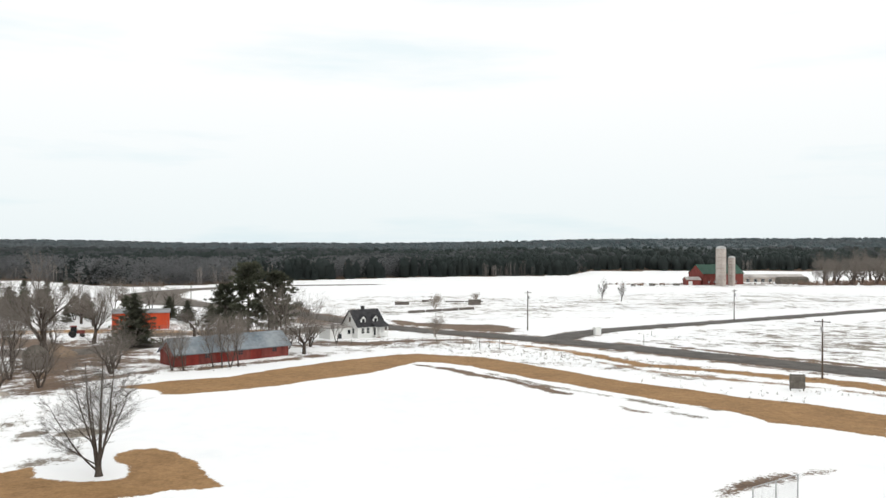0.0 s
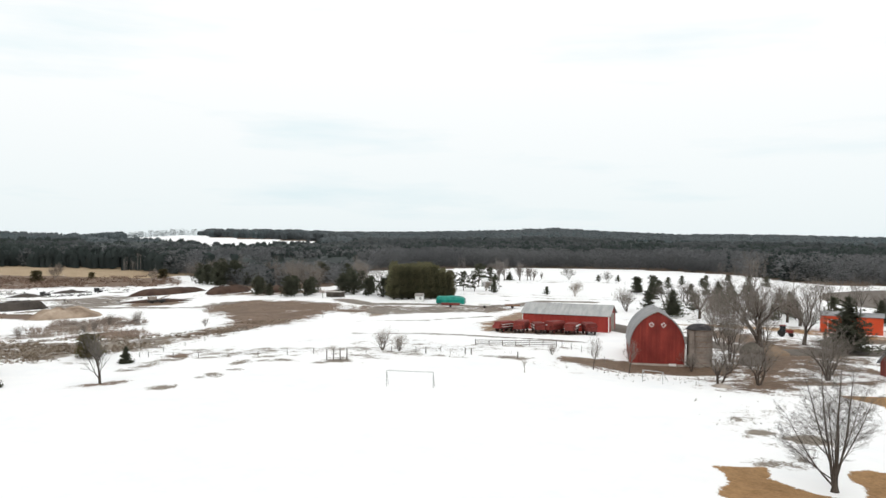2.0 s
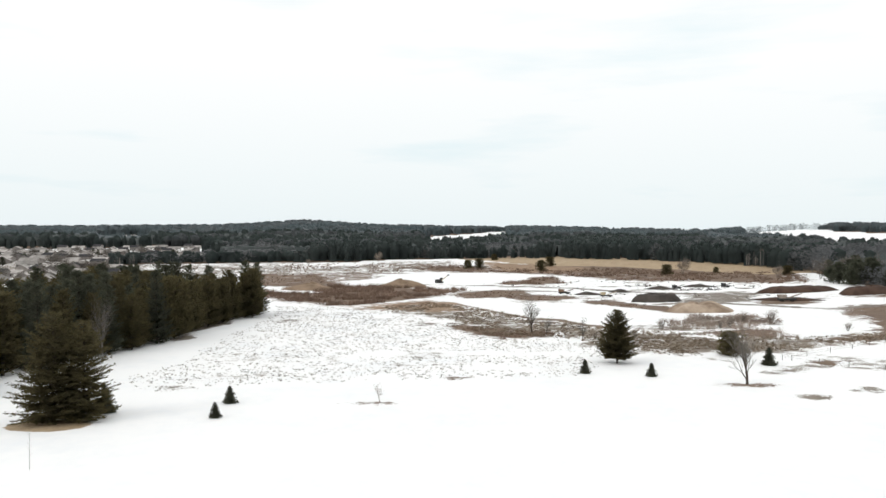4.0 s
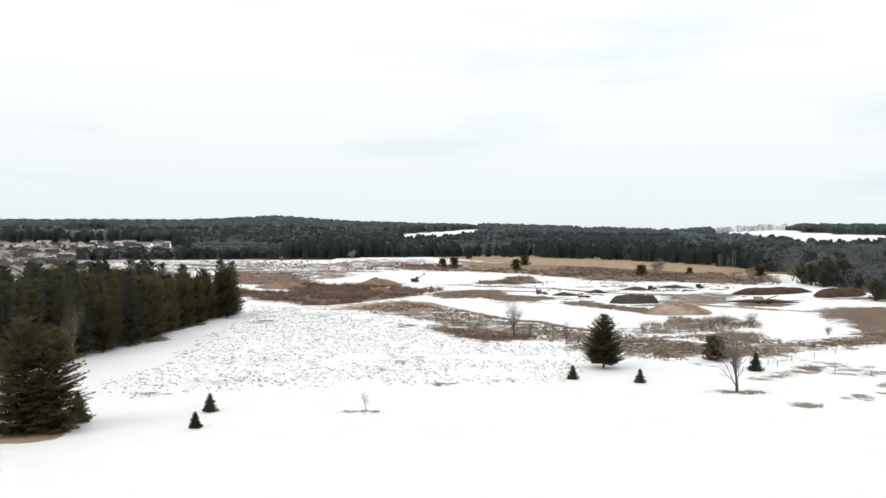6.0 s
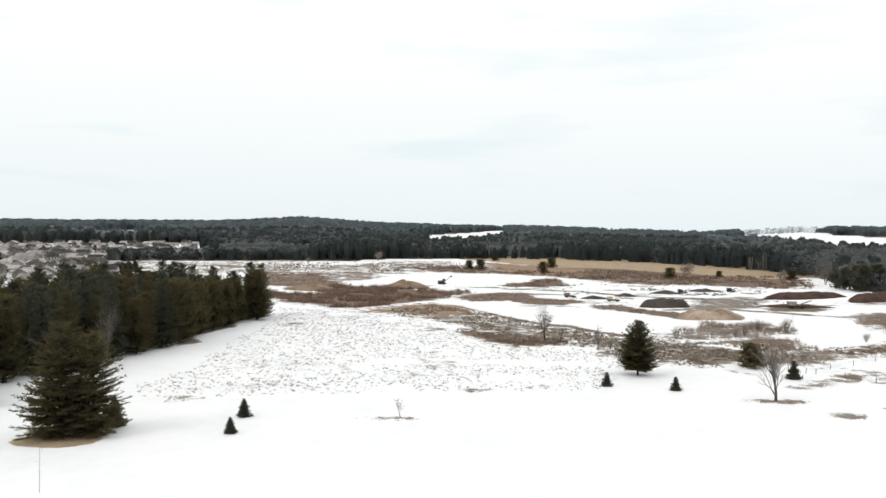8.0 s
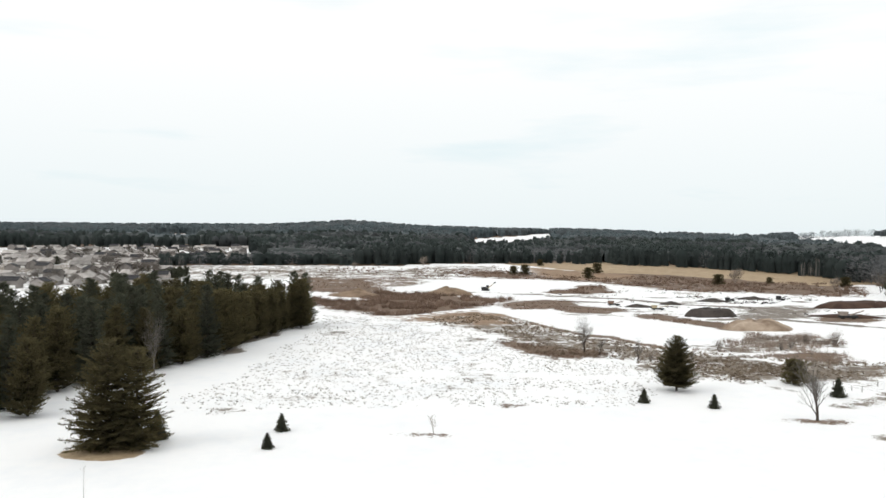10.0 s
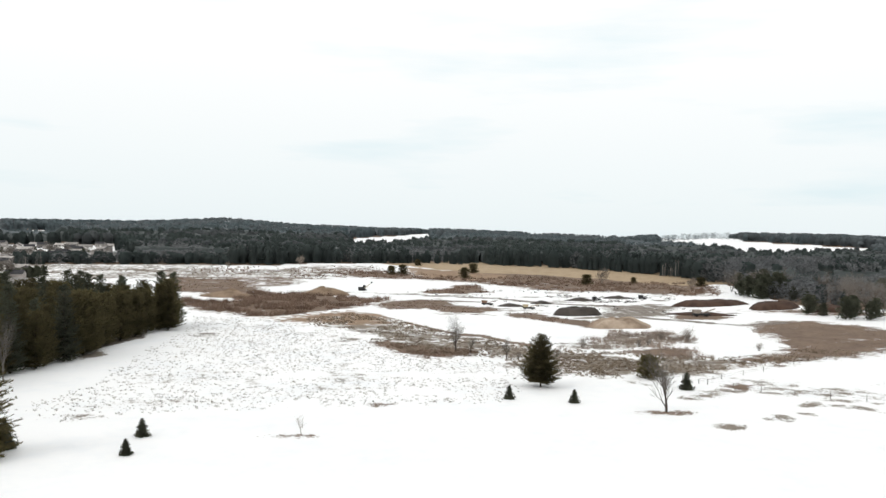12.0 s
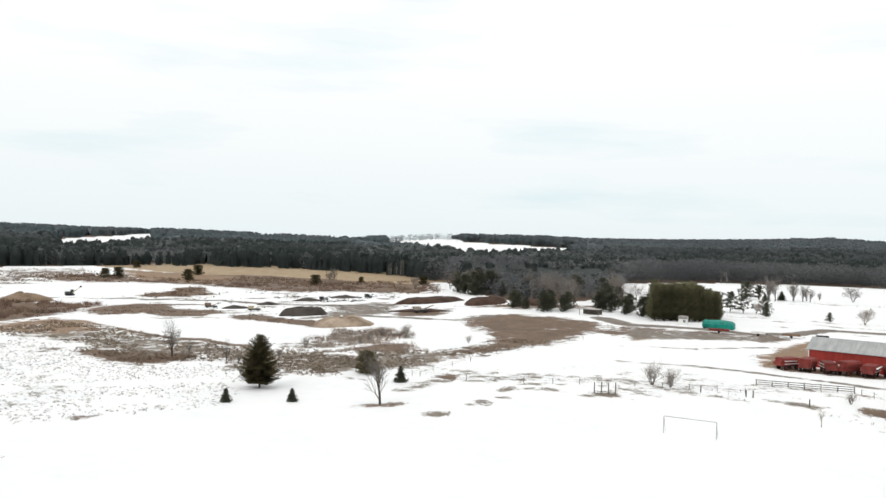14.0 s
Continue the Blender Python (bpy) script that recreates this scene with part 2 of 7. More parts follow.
DIRT_DARK = material("dark_gravel_pile", (0.04, 0.034, 0.03), (0.085, 0.072, 0.062), 0.3, 0.95, 0.5)
DIRT_TAN = material("tan_sand_pile", (0.15, 0.1, 0.065), (0.29, 0.21, 0.145), 0.2, 0.95, 0.5)
SNOWY_SAND = material("half_snowed_sand", (0.16, 0.106, 0.068), (0.48, 0.38, 0.29), 0.1, 0.9, 0.4, fine=0.5)
TEAL = material("teal_tarpaulin", (0.0, 0.16, 0.125), (0.01, 0.27, 0.21), 0.8, 0.5, 0.4)
MACHINE_RED = material("dull_red_paint", (0.11, 0.018, 0.014), (0.23, 0.04, 0.032), 0.8, 0.7, objvar=0.25)
RUBBER = material("black_rubber", (0.012, 0.012, 0.012), (0.03, 0.028, 0.026), 2.0, 0.9)
STEEL = material("grey_steel", (0.3, 0.3, 0.3), (0.5, 0.5, 0.5), 1.0, 0.5, metal=0.6)
RUST = material("rusted_steel", (0.13, 0.075, 0.05), (0.25, 0.16, 0.11), 1.0, 0.85)
YELLOW = material("dirty_yellow_paint", (0.35, 0.28, 0.16), (0.5, 0.42, 0.3), 0.5, 0.7)
BLACK = material("dark_paint", (0.02, 0.02, 0.022), (0.045, 0.045, 0.045), 1.0, 0.6)


# ---- mesh helpers ----
class Shape:
    """Collects vertices and faces of one part."""

    def __init__(self):
        self.v, self.f = [], []

    def add(self, verts, faces):
        k = len(self.v)
        self.v += [tuple(p) for p in verts]
        self.f += [tuple(i + k for i in f) for f in faces]
        return self

    def box(self, x0, x1, y0, y1, z0, z1):
        return self.add([(x, y, z) for z in (z0, z1) for x, y in ((x0, y0), (x1, y0), (x1, y1), (x0, y1))],
                        [(3, 2, 1, 0), (4, 5, 6, 7), (0, 1, 5, 4), (1, 2, 6, 5), (2, 3, 7, 6), (3, 0, 4, 7)])

    def prism(self, profile, y0, y1):
        """A profile of (x, z), counter-clockwise seen from -y, drawn out along y."""
        n = len(profile)
        return self.add([(x, y, z) for y in (y0, y1) for x, z in profile],
                        [tuple(range(n)), tuple(range(2 * n - 1, n - 1, -1))] + [((i + 1) % n, i, n + i, n + (i + 1) % n) for i in range(n)])

    def tube(self, a, b, ra, rb, sides=6, caps=True):
        a, b = Vector(a), Vector(b)
        d = (b - a).normalized()
        s = d.orthogonal().normalized()
        c = d.cross(s)
        ring = [(math.cos(2 * math.pi * i / sides), math.sin(2 * math.pi * i / sides)) for i in range(sides)]
        faces = [(i, (i + 1) % sides, sides + (i + 1) % sides, sides + i) for i in range(sides)]
        if caps:
            faces += [tuple(range(sides - 1, -1, -1)), tuple(range(sides, 2 * sides))]
        return self.add([a + (s * x + c * y) * ra for x, y in ring] + [b + (s * x + c * y) * rb for x, y in ring], faces)

    def lathe(self, rows, sides=24):
        """Rows of (radius, z) turned round the z axis."""
        v = [(r * math.cos(2 * math.pi * i / sides), r * math.sin(2 * math.pi * i / sides), z) for r, z in rows for i in range(sides)]
        f = [(k * sides + i, k * sides + (i + 1) % sides, (k + 1) * sides + (i + 1) % sides, (k + 1) * sides + i) for k in range(len(rows) - 1) for i in range(sides)]
        return self.add(v, f + [tuple(range(sides - 1, -1, -1)), tuple(range((len(rows) - 1) * sides, len(rows) * sides))])


def mesh_of(name, shape, mat, smooth=False):
    me = bpy.data.meshes.new(name)
    me.from_pydata(shape.v, [], shape.f)
    me.materials.append(mat)
    if smooth:
        me.shade_smooth()
    return me


def part(name, shape, mat, parent, label="", smooth=False, m=None):
    ob = new(name, mesh_of(name, shape, mat, smooth))
    ob.parent = parent
    if m is not None:
        ob.matrix_basis = m
    return tagged(ob, label)


def thing(name, m, label, category, group=""):
    ob = new(name)
    ob.matrix_basis = m
    ob.empty_display_size = 0.5
    return tagged(ob, label, category, group)


def solid(name, shape, mat, m, label, category, group="", kind="", smooth=False):
    ob = new(name, mesh_of(name, shape, mat, smooth))
    ob.matrix_basis = m
    return tagged(ob, label, category, group, kind)


def step(a, b, x):
    t = np.clip((x - a) / (b - a), 0, 1)
    return t * t * (3 - 2 * t)


# ---- the lie of the land ----
RIDGE_AT = [-180, -60, -30, -20, -11, -4, 3, 18, 25, 31, 36, 39.5, 43, 47, 50, 55, 58, 66, 69, 72, 78, 84, 89, 95, 100, 106, 112, 122, 150, 180]
RIDGE_UP = [22, 28, 31, 30, 29, 24, 20, 18, 22, 22, 27, 33, 28, 24, 22, 21, 24, 24, 17, 12, 15, 19, 18, 22, 31, 21, 19, 17, 20, 22]


def height(x, y):
    x, y = np.asarray(x, float), np.asarray(y, float)
    b, r = np.degrees(np.arctan2(-x, y)), np.hypot(x, y)
    low = step(48, 72, b) * (1 - step(125, 160, b)) * np.interp(r, [0, 110, 150, 210, 300, 400, 560, 640, 900, 1100], [0, 0, -1.1, -1.5, -2.8, -4.3, -4.8, -1.5, -2, 0])
    hill = np.interp(b, RIDGE_AT, RIDGE_UP) * (step(700, 1700, r) - 0.3 * step(2200, 4500, r))
    dip = -1.3 * np.exp(-((x + 82) ** 2 + (y - 125) ** 2) / 220)
    return low + hill + dip


def on(x, y, turn=0.0, size=1.0, up=0.0):
    return Matrix.Translation((x, y, float(height(x, y)) + up)) @ Matrix.Rotation(radians(turn), 4, "Z") @ Matrix.Scale(size, 4)


def oval(x, y, cx, cy, a, b, turn=0.0, soft=2.0):
    """Cover: 0.5 on an oval's rim, rising inwards and falling outwards over soft metres."""
    c, s = math.cos(radians(turn)), math.sin(radians(turn))
    u, v = (x - cx) * c + (y - cy) * s, -(x - cx) * s + (y - cy) * c
    return np.clip(0.5 + (1 - np.sqrt((u / a) ** 2 + (v / b) ** 2)) * min(a, b) / soft * 0.5, 0, 1)


def strip(x, y, line, soft=2.0):
    """Cover along a line of (x, y, half width)."""
    out = np.zeros(x.shape)
    px, py, wide = [p[0] for p in line], [p[1] for p in line], max(p[2] for p in line) + soft
    near = (x > min(px) - wide) & (x < max(px) + wide) & (y > min(py) - wide) & (y < max(py) + wide)
    u, v = x[near], y[near]
    best = np.full(u.shape, -1e9)
    for (ax, ay, aw), (bx, by, bw) in zip(line, line[1:]):
        t = np.clip(((u - ax) * (bx - ax) + (v - ay) * (by - ay)) / ((bx - ax) ** 2 + (by - ay) ** 2), 0, 1)
        best = np.maximum(best, aw + (bw - aw) * t - np.hypot(u - ax - t * (bx - ax), v - ay - t * (by - ay)))
    out[near] = np.clip(0.5 + best / soft * 0.5, 0, 1)
    return out


MAIN_ROAD = [(-62, 300, 4), (-49, 262, 4.2), (-14.5, 215, 4.4), (16, 192.5, 4.6), (39, 173.5, 4.8), (57.5, 155.5, 5), (76, 136, 5), (140, 66, 5), (300, -110, 5)]
SIDE_ROAD = [(26, 188, 4.6), (44, 209, 3.8), (88, 237.5, 3.6), (160, 284, 3.6), (420, 455, 3.6)]
FAR_ROAD = [(-49, 262, 4.2), (-64, 284, 5), (-82, 291, 7), (-103, 306, 11), (-122, 330, 13), (-134, 362, 12), (-134, 395, 9), (-118, 428, 7), (-90, 452, 6), (-40, 470, 5)]
YARD_LANE = [(-28, 222, 3), (-50, 190, 3.5), (-66, 172, 5), (-80, 160, 5), (-104, 164, 5), (-135, 175, 6), (-190, 190, 5), (-260, 186, 4), (-330, 150, 5), (-400, 60, 5), (-420, -40, 4)]


def patch(x, y, corners, soft=2.0):
    """Cover: 0.5 on a polygon's rim, rising inwards and falling outwards over soft metres."""
    out = np.zeros(x.shape)
    px, py = [p[0] for p in corners], [p[1] for p in corners]
    near = (x > min(px) - soft) & (x < max(px) + soft) & (y > min(py) - soft) & (y < max(py) + soft)
    u, v = x[near], y[near]
    best, inside = np.full(u.shape, 1e9), np.zeros(u.shape, bool)
    for (ax, ay), (bx, by) in zip(corners, corners[1:] + corners[:1]):
        t = np.clip(((u - ax) * (bx - ax) + (v - ay) * (by - ay)) / max(1e-6, (bx - ax) ** 2 + (by - ay) ** 2), 0, 1)
        best = np.minimum(best, np.hypot(u - ax - t * (bx - ax), v - ay - t * (by - ay)))
        if ay != by:
            inside ^= ((ay > v) != (by > v)) & (u < (bx - ax) * (v - ay) / (by - ay) + ax)
    out[near] = np.clip(0.5 + np.where(inside, best, -best) / soft * 0.5, 0, 1)
    return out


LAND = []


def lay(layer, weight, soft, line, track=False):
    """Lay a cover over the snow: a patch with these corners, or a track along a line of (x, y, half width)."""
    LAND.append((layer, weight, soft, line, track))
    return line


# the gravel pit: brush belt, banks, islands and tracks on its snowy floor
BELT = lay("soil", 0.92, 9, [(-360, -85), (-347, -75), (-338, -62), (-397, -63), (-406, -56), (-392, -43), (-398, -30), (-376, -13), (-364, 6), (-331, -4), (-312, -14), (-293, -24), (-283, -33), (-277, -42), (-285, -50), (-298, -61), (-321, -76)])
UPPER_BANK = lay("soil", 0.8, 8, [(-537, -136), (-504, -101), (-501, -85), (-474, -71), (-435, -62), (-403, -47), (-393, -63), (-374, -70), (-389, -83), (-398, -102)])
lay("tan", 0.72, 8, [(-287, -51), (-280, -34), (-291, -24), (-310, -10), (-290, 2), (-255, 13), (-256, 6), (-254, -4), (-255, -15), (-259, -24), (-267, -37)])
NEAR_SLOPE = lay("weeds", 0.66, 10, [(-275, -25), (-295, -10), (-273, 5), (-252, 14), (-237, 21), (-230, 29), (-215, 34), (-209, 40), (-205, 43), (-201, 54), (-196, 64), (-167, 53), (-166, 43), (-166, 33), (-177, 29), (-189, 25), (-193, 14), (-196, 5), (-216, -2), (-244, -9), (-252, -21)])
lay("soil", 1.2, 3, [(-299, -16, 1.2), (-294, -4, 1.5), (-269, 7, 1.2), (-250, 14, 1.2), (-236, 20, 1.3), (-230, 28, 1.6), (-218, 33, 1.6), (-209, 39, 1.6)], True)
lay("weeds", 0.9, 3, [(-266, -15, 0.8), (-248, -4, 1.0), (-230, 3, 1.0)], True)
TREE_BANK = lay("soil", 1.0, 4, [(-216, -4), (-218, 1), (-210, 6), (-204, 13), (-203, 22), (-197, 23), (-191, 19), (-189, 10), (-194, 5), (-207, -1)])
ISLAND = lay("soil", 1.0, 5, [(-420, 23), (-445, 39), (-477, 49), (-479, 61), (-435, 59), (-423, 63), (-411, 44), (-408, 26)])
lay("mud", 1.4, 4, [(-408, -19, 1.5), (-402, 15, 2), (-387, 40, 2), (-378, 58, 2.2), (-359, 72, 2.4), (-349, 86, 2.6), (-347, 105, 3), (-328, 117, 2.4)], True)
lay("mud", 1.3, 4, [(-287, 71, 1.5), (-292, 96, 2), (-282, 108, 2), (-272, 115, 1.8), (-266, 123, 2), (-274, 140, 2)], True)
WEEDY_ISLAND = lay("soil", 0.82, 5, [(-335, -3), (-357, 7), (-366, 19), (-362, 32), (-338, 33), (-330, 40), (-331, 46), (-312, 48), (-298, 37), (-301, 27), (-315, 18), (-312, 3)])
LONG_ISLAND = lay("soil", 0.95, 4, [(-304, 48), (-304, 59), (-284, 64), (-279, 72), (-259, 74), (-248, 71), (-264, 61), (-276, 55), (-290, 46)])
lay("mud", 0.7, 6, [(-342, 96), (-364, 123), (-348, 134), (-303, 113), (-292, 96), (-291, 78)])
REED_BED = lay("weeds", 0.6, 5, [(-217, 46), (-224, 56), (-248, 71), (-243, 78), (-246, 84), (-240, 93), (-224, 88), (-208, 71), (-205, 57), (-203, 43)])
REED_TAIL = lay("soil", 0.8, 4, [(-212, 72), (-209, 80), (-200, 78), (-189, 79), (-191, 71), (-195, 60), (-200, 56)])
BACK_BANK = lay("soil", 0.8, 14, [(-587, -32), (-601, 1), (-586, 25), (-544, 76), (-580, 106), (-567, 120), (-534, 150), (-529, 185), (-524, 220), (-468, 208), (-416, 183), (-414, 156), (-441, 137), (-430, 103), (-462, 79), (-496, 62), (-521, 36), (-530, 14), (-536, -15)])
lay("straw", 1.05, 6, [(-680, 5), (-760, 84), (-730, 136), (-660, 186), (-620, 218), (-570, 240), (-500, 238)] + [(-517, 234), (-504, 199), (-551, 165), (-579, 123), (-594, 78), (-620, 45)])
lay("soil", 0.95, 9, [(-630, 46), (-612, 68), (-597, 127), (-567, 170), (-522, 206), (-415, 169), (-459, 137), (-503, 106), (-533, 59)])
lay("tan", 0.95, 12, [(-634, 23), (-613, 57), (-591, 84), (-575, 101), (-523, 73), (-531, 48), (-560, 28)])
FAR_BANK = lay("weeds", 0.55, 10, [(-537, -136), (-582, -106), (-598, -75), (-634, -44), (-643, 1), (-581, 21), (-536, -15), (-495, -56), (-485, -102)])
lay("soil", 0.95, 6, [(-498, -70, 2), (-518, -37, 3), (-530, 14, 3)], True)
lay("soil", 0.9, 4, [(-303, 112), (-317, 123), (-311, 132), (-293, 132), (-284, 121), (-289, 107)])
lay("weeds", 0.75, 3, [(-172, -26), (-176, -26), (-176, -24), (-172, -23)])
lay("weeds", 0.85, 3, [(-216, -11), (-223, -10), (-223, -7), (-217, -6)])
lay("soil", 0.85, 2, [(-139, -5), (-140, -3), (-140, 0), (-138, 0), (-137, -3)])
lay("weeds", 0.7, 3, [(-129, -50), (-132, -49), (-131, -46), (-127, -45)])
lay("weeds", 0.6, 3, [(-225, -51), (-237, -48), (-234, -45), (-224, -47)])
lay("weeds", 0.95, 2, [(-184, -65), (-190, -62), (-205, -66), (-220, -62.5), (-233, -64), (-222, -68), (-205, -70)])
lay("weeds", 0.56, 14, [(-574, -240), (-600, -185), (-617, -118), (-560, -100), (-500, -120), (-480, -160), (-500, -200)])
lay("soil", 0.62, 8, [(-485, -104), (-540, -91), (-534, -56), (-492, -39), (-442, -51), (-400, -69), (-373, -80)])
litter = random.Random(17)
for k in range(70):
    x, y, a, b = litter.uniform(-440, -285), litter.uniform(20, 150), litter.uniform(1, 3.5), litter.uniform(3, 11)
    lay(litter.choice(("soil", "mud", "weeds")), litter.uniform(0.7, 1.1), 3, [(x - a, y - b), (x + a, y - 0.6 * b), (x + 0.7 * a, y + b), (x - 0.8 * a, y + 0.7 * b)])
# the brown rise and the weedy slope beside the pasture
RISE = lay("soil", 0.92, 7, [(-270, 126), (-279, 141), (-279, 152), (-260, 160), (-232, 160), (-218, 151), (-202, 130), (-191, 116), (-188, 105), (-188, 98), (-180, 86), (-176, 75), (-185, 77), (-195, 96), (-208, 107), (-238, 114)])
lay("soil", 0.66, 5, [(-223, 160), (-210, 170), (-196, 185), (-188, 201), (-176, 185), (-182, 161), (-202, 148)])
lay("soil", 0.85, 4, [(-239, 117), (-220, 117), (-202, 126), (-190, 110), (-192, 105), (-209, 106)])
SLOPE = lay("weeds", 0.76, 6, [(-198, 42), (-192, 55), (-196, 71), (-191, 78), (-197, 95), (-207, 110), (-199, 124), (-185, 98), (-178, 81), (-169, 64), (-164, 51), (-165, 41), (-174, 36)])
lay("weeds", 0.6, 3, [(-145, 51), (-150, 55), (-155, 65), (-157, 71), (-152, 70), (-149, 63), (-144, 55)])
lay("soil", 0.9, 2, [(-156, 63), (-159, 68), (-157, 71), (-152, 68), (-152, 65)])
lay("weeds", 0.75, 2.5, [(-154, 69, 1), (-150, 78, 1.2), (-146, 89, 1), (-138, 97, 1), (-127, 99, 1), (-119, 102, 1.2), (-113, 104, 1.2)], True)
lay("weeds", 0.62, 2.5, [(-149, 68, 1), (-146, 79, 1)], True)
lay("weeds", 0.6, 2, [(-166, 24, 0.8), (-170, 36, 1), (-162, 45, 1.2), (-158, 49, 1)], True)
lay("weeds", 0.95, 2, [(-123, 46), (-125, 49), (-124, 51), (-120.2, 48.7)])
lay("weeds", 0.95, 2, [(-137, 68), (-140, 72), (-139, 73), (-136, 71)])
lay("weeds", 0.95, 2, [(-128, 58), (-131, 61), (-129, 62), (-127, 60)])
lay("weeds", 0.95, 2, [(-138, 74), (-135, 80), (-132, 79), (-135, 75)])
lay("weeds", 0.95, 2, [(-127, 80), (-130, 84), (-128, 88), (-124, 86)])
lay("weeds", 0.95, 2, [(-133, 65), (-133, 68), (-130, 67), (-131, 65)])
lay("weeds", 0.95, 2, [(-112, 109), (-110, 112), (-104, 115), (-104, 111)])
# the lane by the grove and the trampled ground round the wagons
lay("mud", 1.5, 3, [(-251, 173, 2.5), (-225, 166, 3), (-205, 182, 2.6), (-191, 187, 2.4), (-187, 202, 2.4), (-193, 223, 2.4), (-180, 234, 2.4)], True)
lay("soil", 1.0, 2.5, [(-219, 162, 0.8), (-206, 172, 1.0), (-198, 178, 1.2), (-186, 182, 1.2)], True)
lay("mud", 0.72, 5, [(-215, 158), (-204, 170), (-192, 181), (-181, 193), (-172, 181), (-179, 168), (-186, 153), (-191, 139)])
lay("tan", 0.95, 3, [(-204, 150), (-205, 157), (-190, 150), (-189, 140)])
lay("soil", 1.1, 3, [(-184, 179), (-184, 190), (-176, 189), (-174, 174)])
lay("tan", 0.9, 4, [(-148, 143), (-160, 163), (-167, 177), (-175, 196), (-140, 154), (-135, 139), (-142, 140)])
lay("soil", 1.1, 3, [(-140, 141), (-138, 144), (-133, 151), (-125, 157), (-120, 152), (-128, 145), (-135, 139)])
lay("mud", 1.1, 2, [(-158, 112, 0.6), (-146, 124, 0.8), (-136, 130, 0.9), (-124, 136, 1.0), (-112, 141, 1)], True)
lay("mud", 1.0, 2, [(-181, 130, 0.8), (-169, 144, 0.7), (-166, 166, 0.7)], True)
# lawn round the maple, and the tan strip along the field
lay("grass", 1.3, 1.2, [(-43.6, 73.3), (-41.8, 75.2), (-40.2, 76.7), (-39.0, 75.2), (-38.6, 73.2), (-36.6, 72.7), (-33.4, 72.0), (-31.2, 72.4), (-29.3, 73.5), (-29.8, 76.0), (-31.4, 78.2), (-32.8, 79.2), (-33.7, 82.0), (-32.7, 83.7), (-30.8, 84.3), (-28.4, 82.6), (-24.9, 79.1), (-23.3, 76.0), (-20.8, 72.1), (-20.0, 71.2), (-21.8, 70.3), (-24.4, 70.0), (-26.1, 68.6), (-28.9, 67.5), (-30.2, 66.5), (-31.3, 65.1), (-33.0, 66.4), (-34.6, 66.1), (-36.5, 65.2), (-39.0, 65.3), (-39.8, 67.7), (-40.1, 69.8), (-41.8, 72.0)])
lay("grass", 1.3, 1.6, [(-50, 122), (-47, 124), (-44, 127), (-36, 131), (-29, 140), (-20, 150), (-10, 159), (-5, 161), (2, 158), (8, 156), (13, 150), (21.6, 139.0), (29.6, 127.9), (37.3, 121.4), (43.7, 114.1), (50.4, 110.1), (57.7, 102.4), (51.2, 90.9), (46.9, 94.5), (41.4, 98.5), (39.7, 103.9), (33.7, 109.8), (27.1, 117.4), (19.7, 126.6), (16, 130), (10, 138), (5, 145), (0, 149), (-5, 150), (-7, 146), (-13, 136), (-21, 129), (-26.0, 123.7), (-32.6, 118.6), (-37.8, 116.2), (-41.0, 115.7), (-43.6, 119.4)])
lay("weeds", 0.6, 2, [(-42.3, 77.0), (-42.2, 79.7), (-39.9, 83.7), (-37.0, 83.5), (-37.2, 79.2), (-38.9, 77.1)])
lay("weeds", 0.9, 1.2, [(-48.3, 89.1), (-48.4, 91.6), (-46.1, 91.9), (-45.7, 89.5)])
lay("weeds", 0.9, 1.2, [(-45.0, 89.5), (-44.4, 93.4), (-41.7, 94.6), (-39.5, 91.3), (-42.3, 89.0)])
lay("weeds", 0.9, 1.2, [(-53.3, 95.2), (-53.2, 97.4), (-51.4, 95.3), (-52.3, 94.1)])
lay("soil", 1.1, 1.5, [(-5, 146, 0.5), (1, 141, 0.9), (6, 134, 1.0), (10.8, 129.2, 0.8), (14.7, 122.9, 0.9), (18.3, 117.2, 0.8)], True)
lay("weeds", 1.0, 1.5, [(8, 136, 0.4), (13.4, 127.6, 0.6), (18.8, 120.5, 0.6), (23.2, 116.9, 0.5), (27.8, 111.7, 0.5), (32.0, 107.0, 0.4)], True)
lay("soil", 1.1, 1.2, [(24.5, 107.7, 0.4), (25.4, 105.1, 0.7), (27.3, 103.7, 0.4)], True)
lay("weeds", 1.1, 1.2, [(30.4, 104.1, 0.5), (31.7, 102.3, 0.7), (33.1, 101.0, 0.4)], True)
lay("weeds", 1.0, 1.2, [(34.3, 109.4, 0.4), (36.7, 106.0, 0.6)], True)
lay("soil", 0.8, 1.5, [(24.1, 68.8, 0.6), (27.6, 71.4, 1.3), (31.9, 74.3, 1.1), (36.5, 76.2, 0.7), (37.8, 76.6, 0.3)], True)
lay("grass", 0.9, 3, [(10, 184, 1.0), (26, 167, 1.8), (33, 155, 2.4), (38, 146, 2.6), (47, 141, 3.0), (55, 135, 2.6), (62, 130, 3.2), (69, 122, 3.4), (90, 100, 3.6)], True)
lay("tan", 0.85, 2, [(24, 160, 0.8), (36, 140, 1.2), (48, 130, 1.4), (60, 122, 1.2), (75, 106, 1.4)], True)
lay("weeds", 0.9, 1.2, [(42, 189, 0.5), (51, 180, 0.5), (56, 170, 0.7), (60, 162, 0.8), (65, 157, 0.8)], True)
lay("soil", 1.1, 1.2, [(67, 153, 0.5), (71, 148, 0.8), (74, 145, 0.8), (80, 142, 0.8)], True)
lay("soil", 1.15, 3, [(-16, 238), (-7, 228), (3, 223), (14, 223), (21, 213), (17, 202), (8, 209), (-2, 215), (-13, 224)])
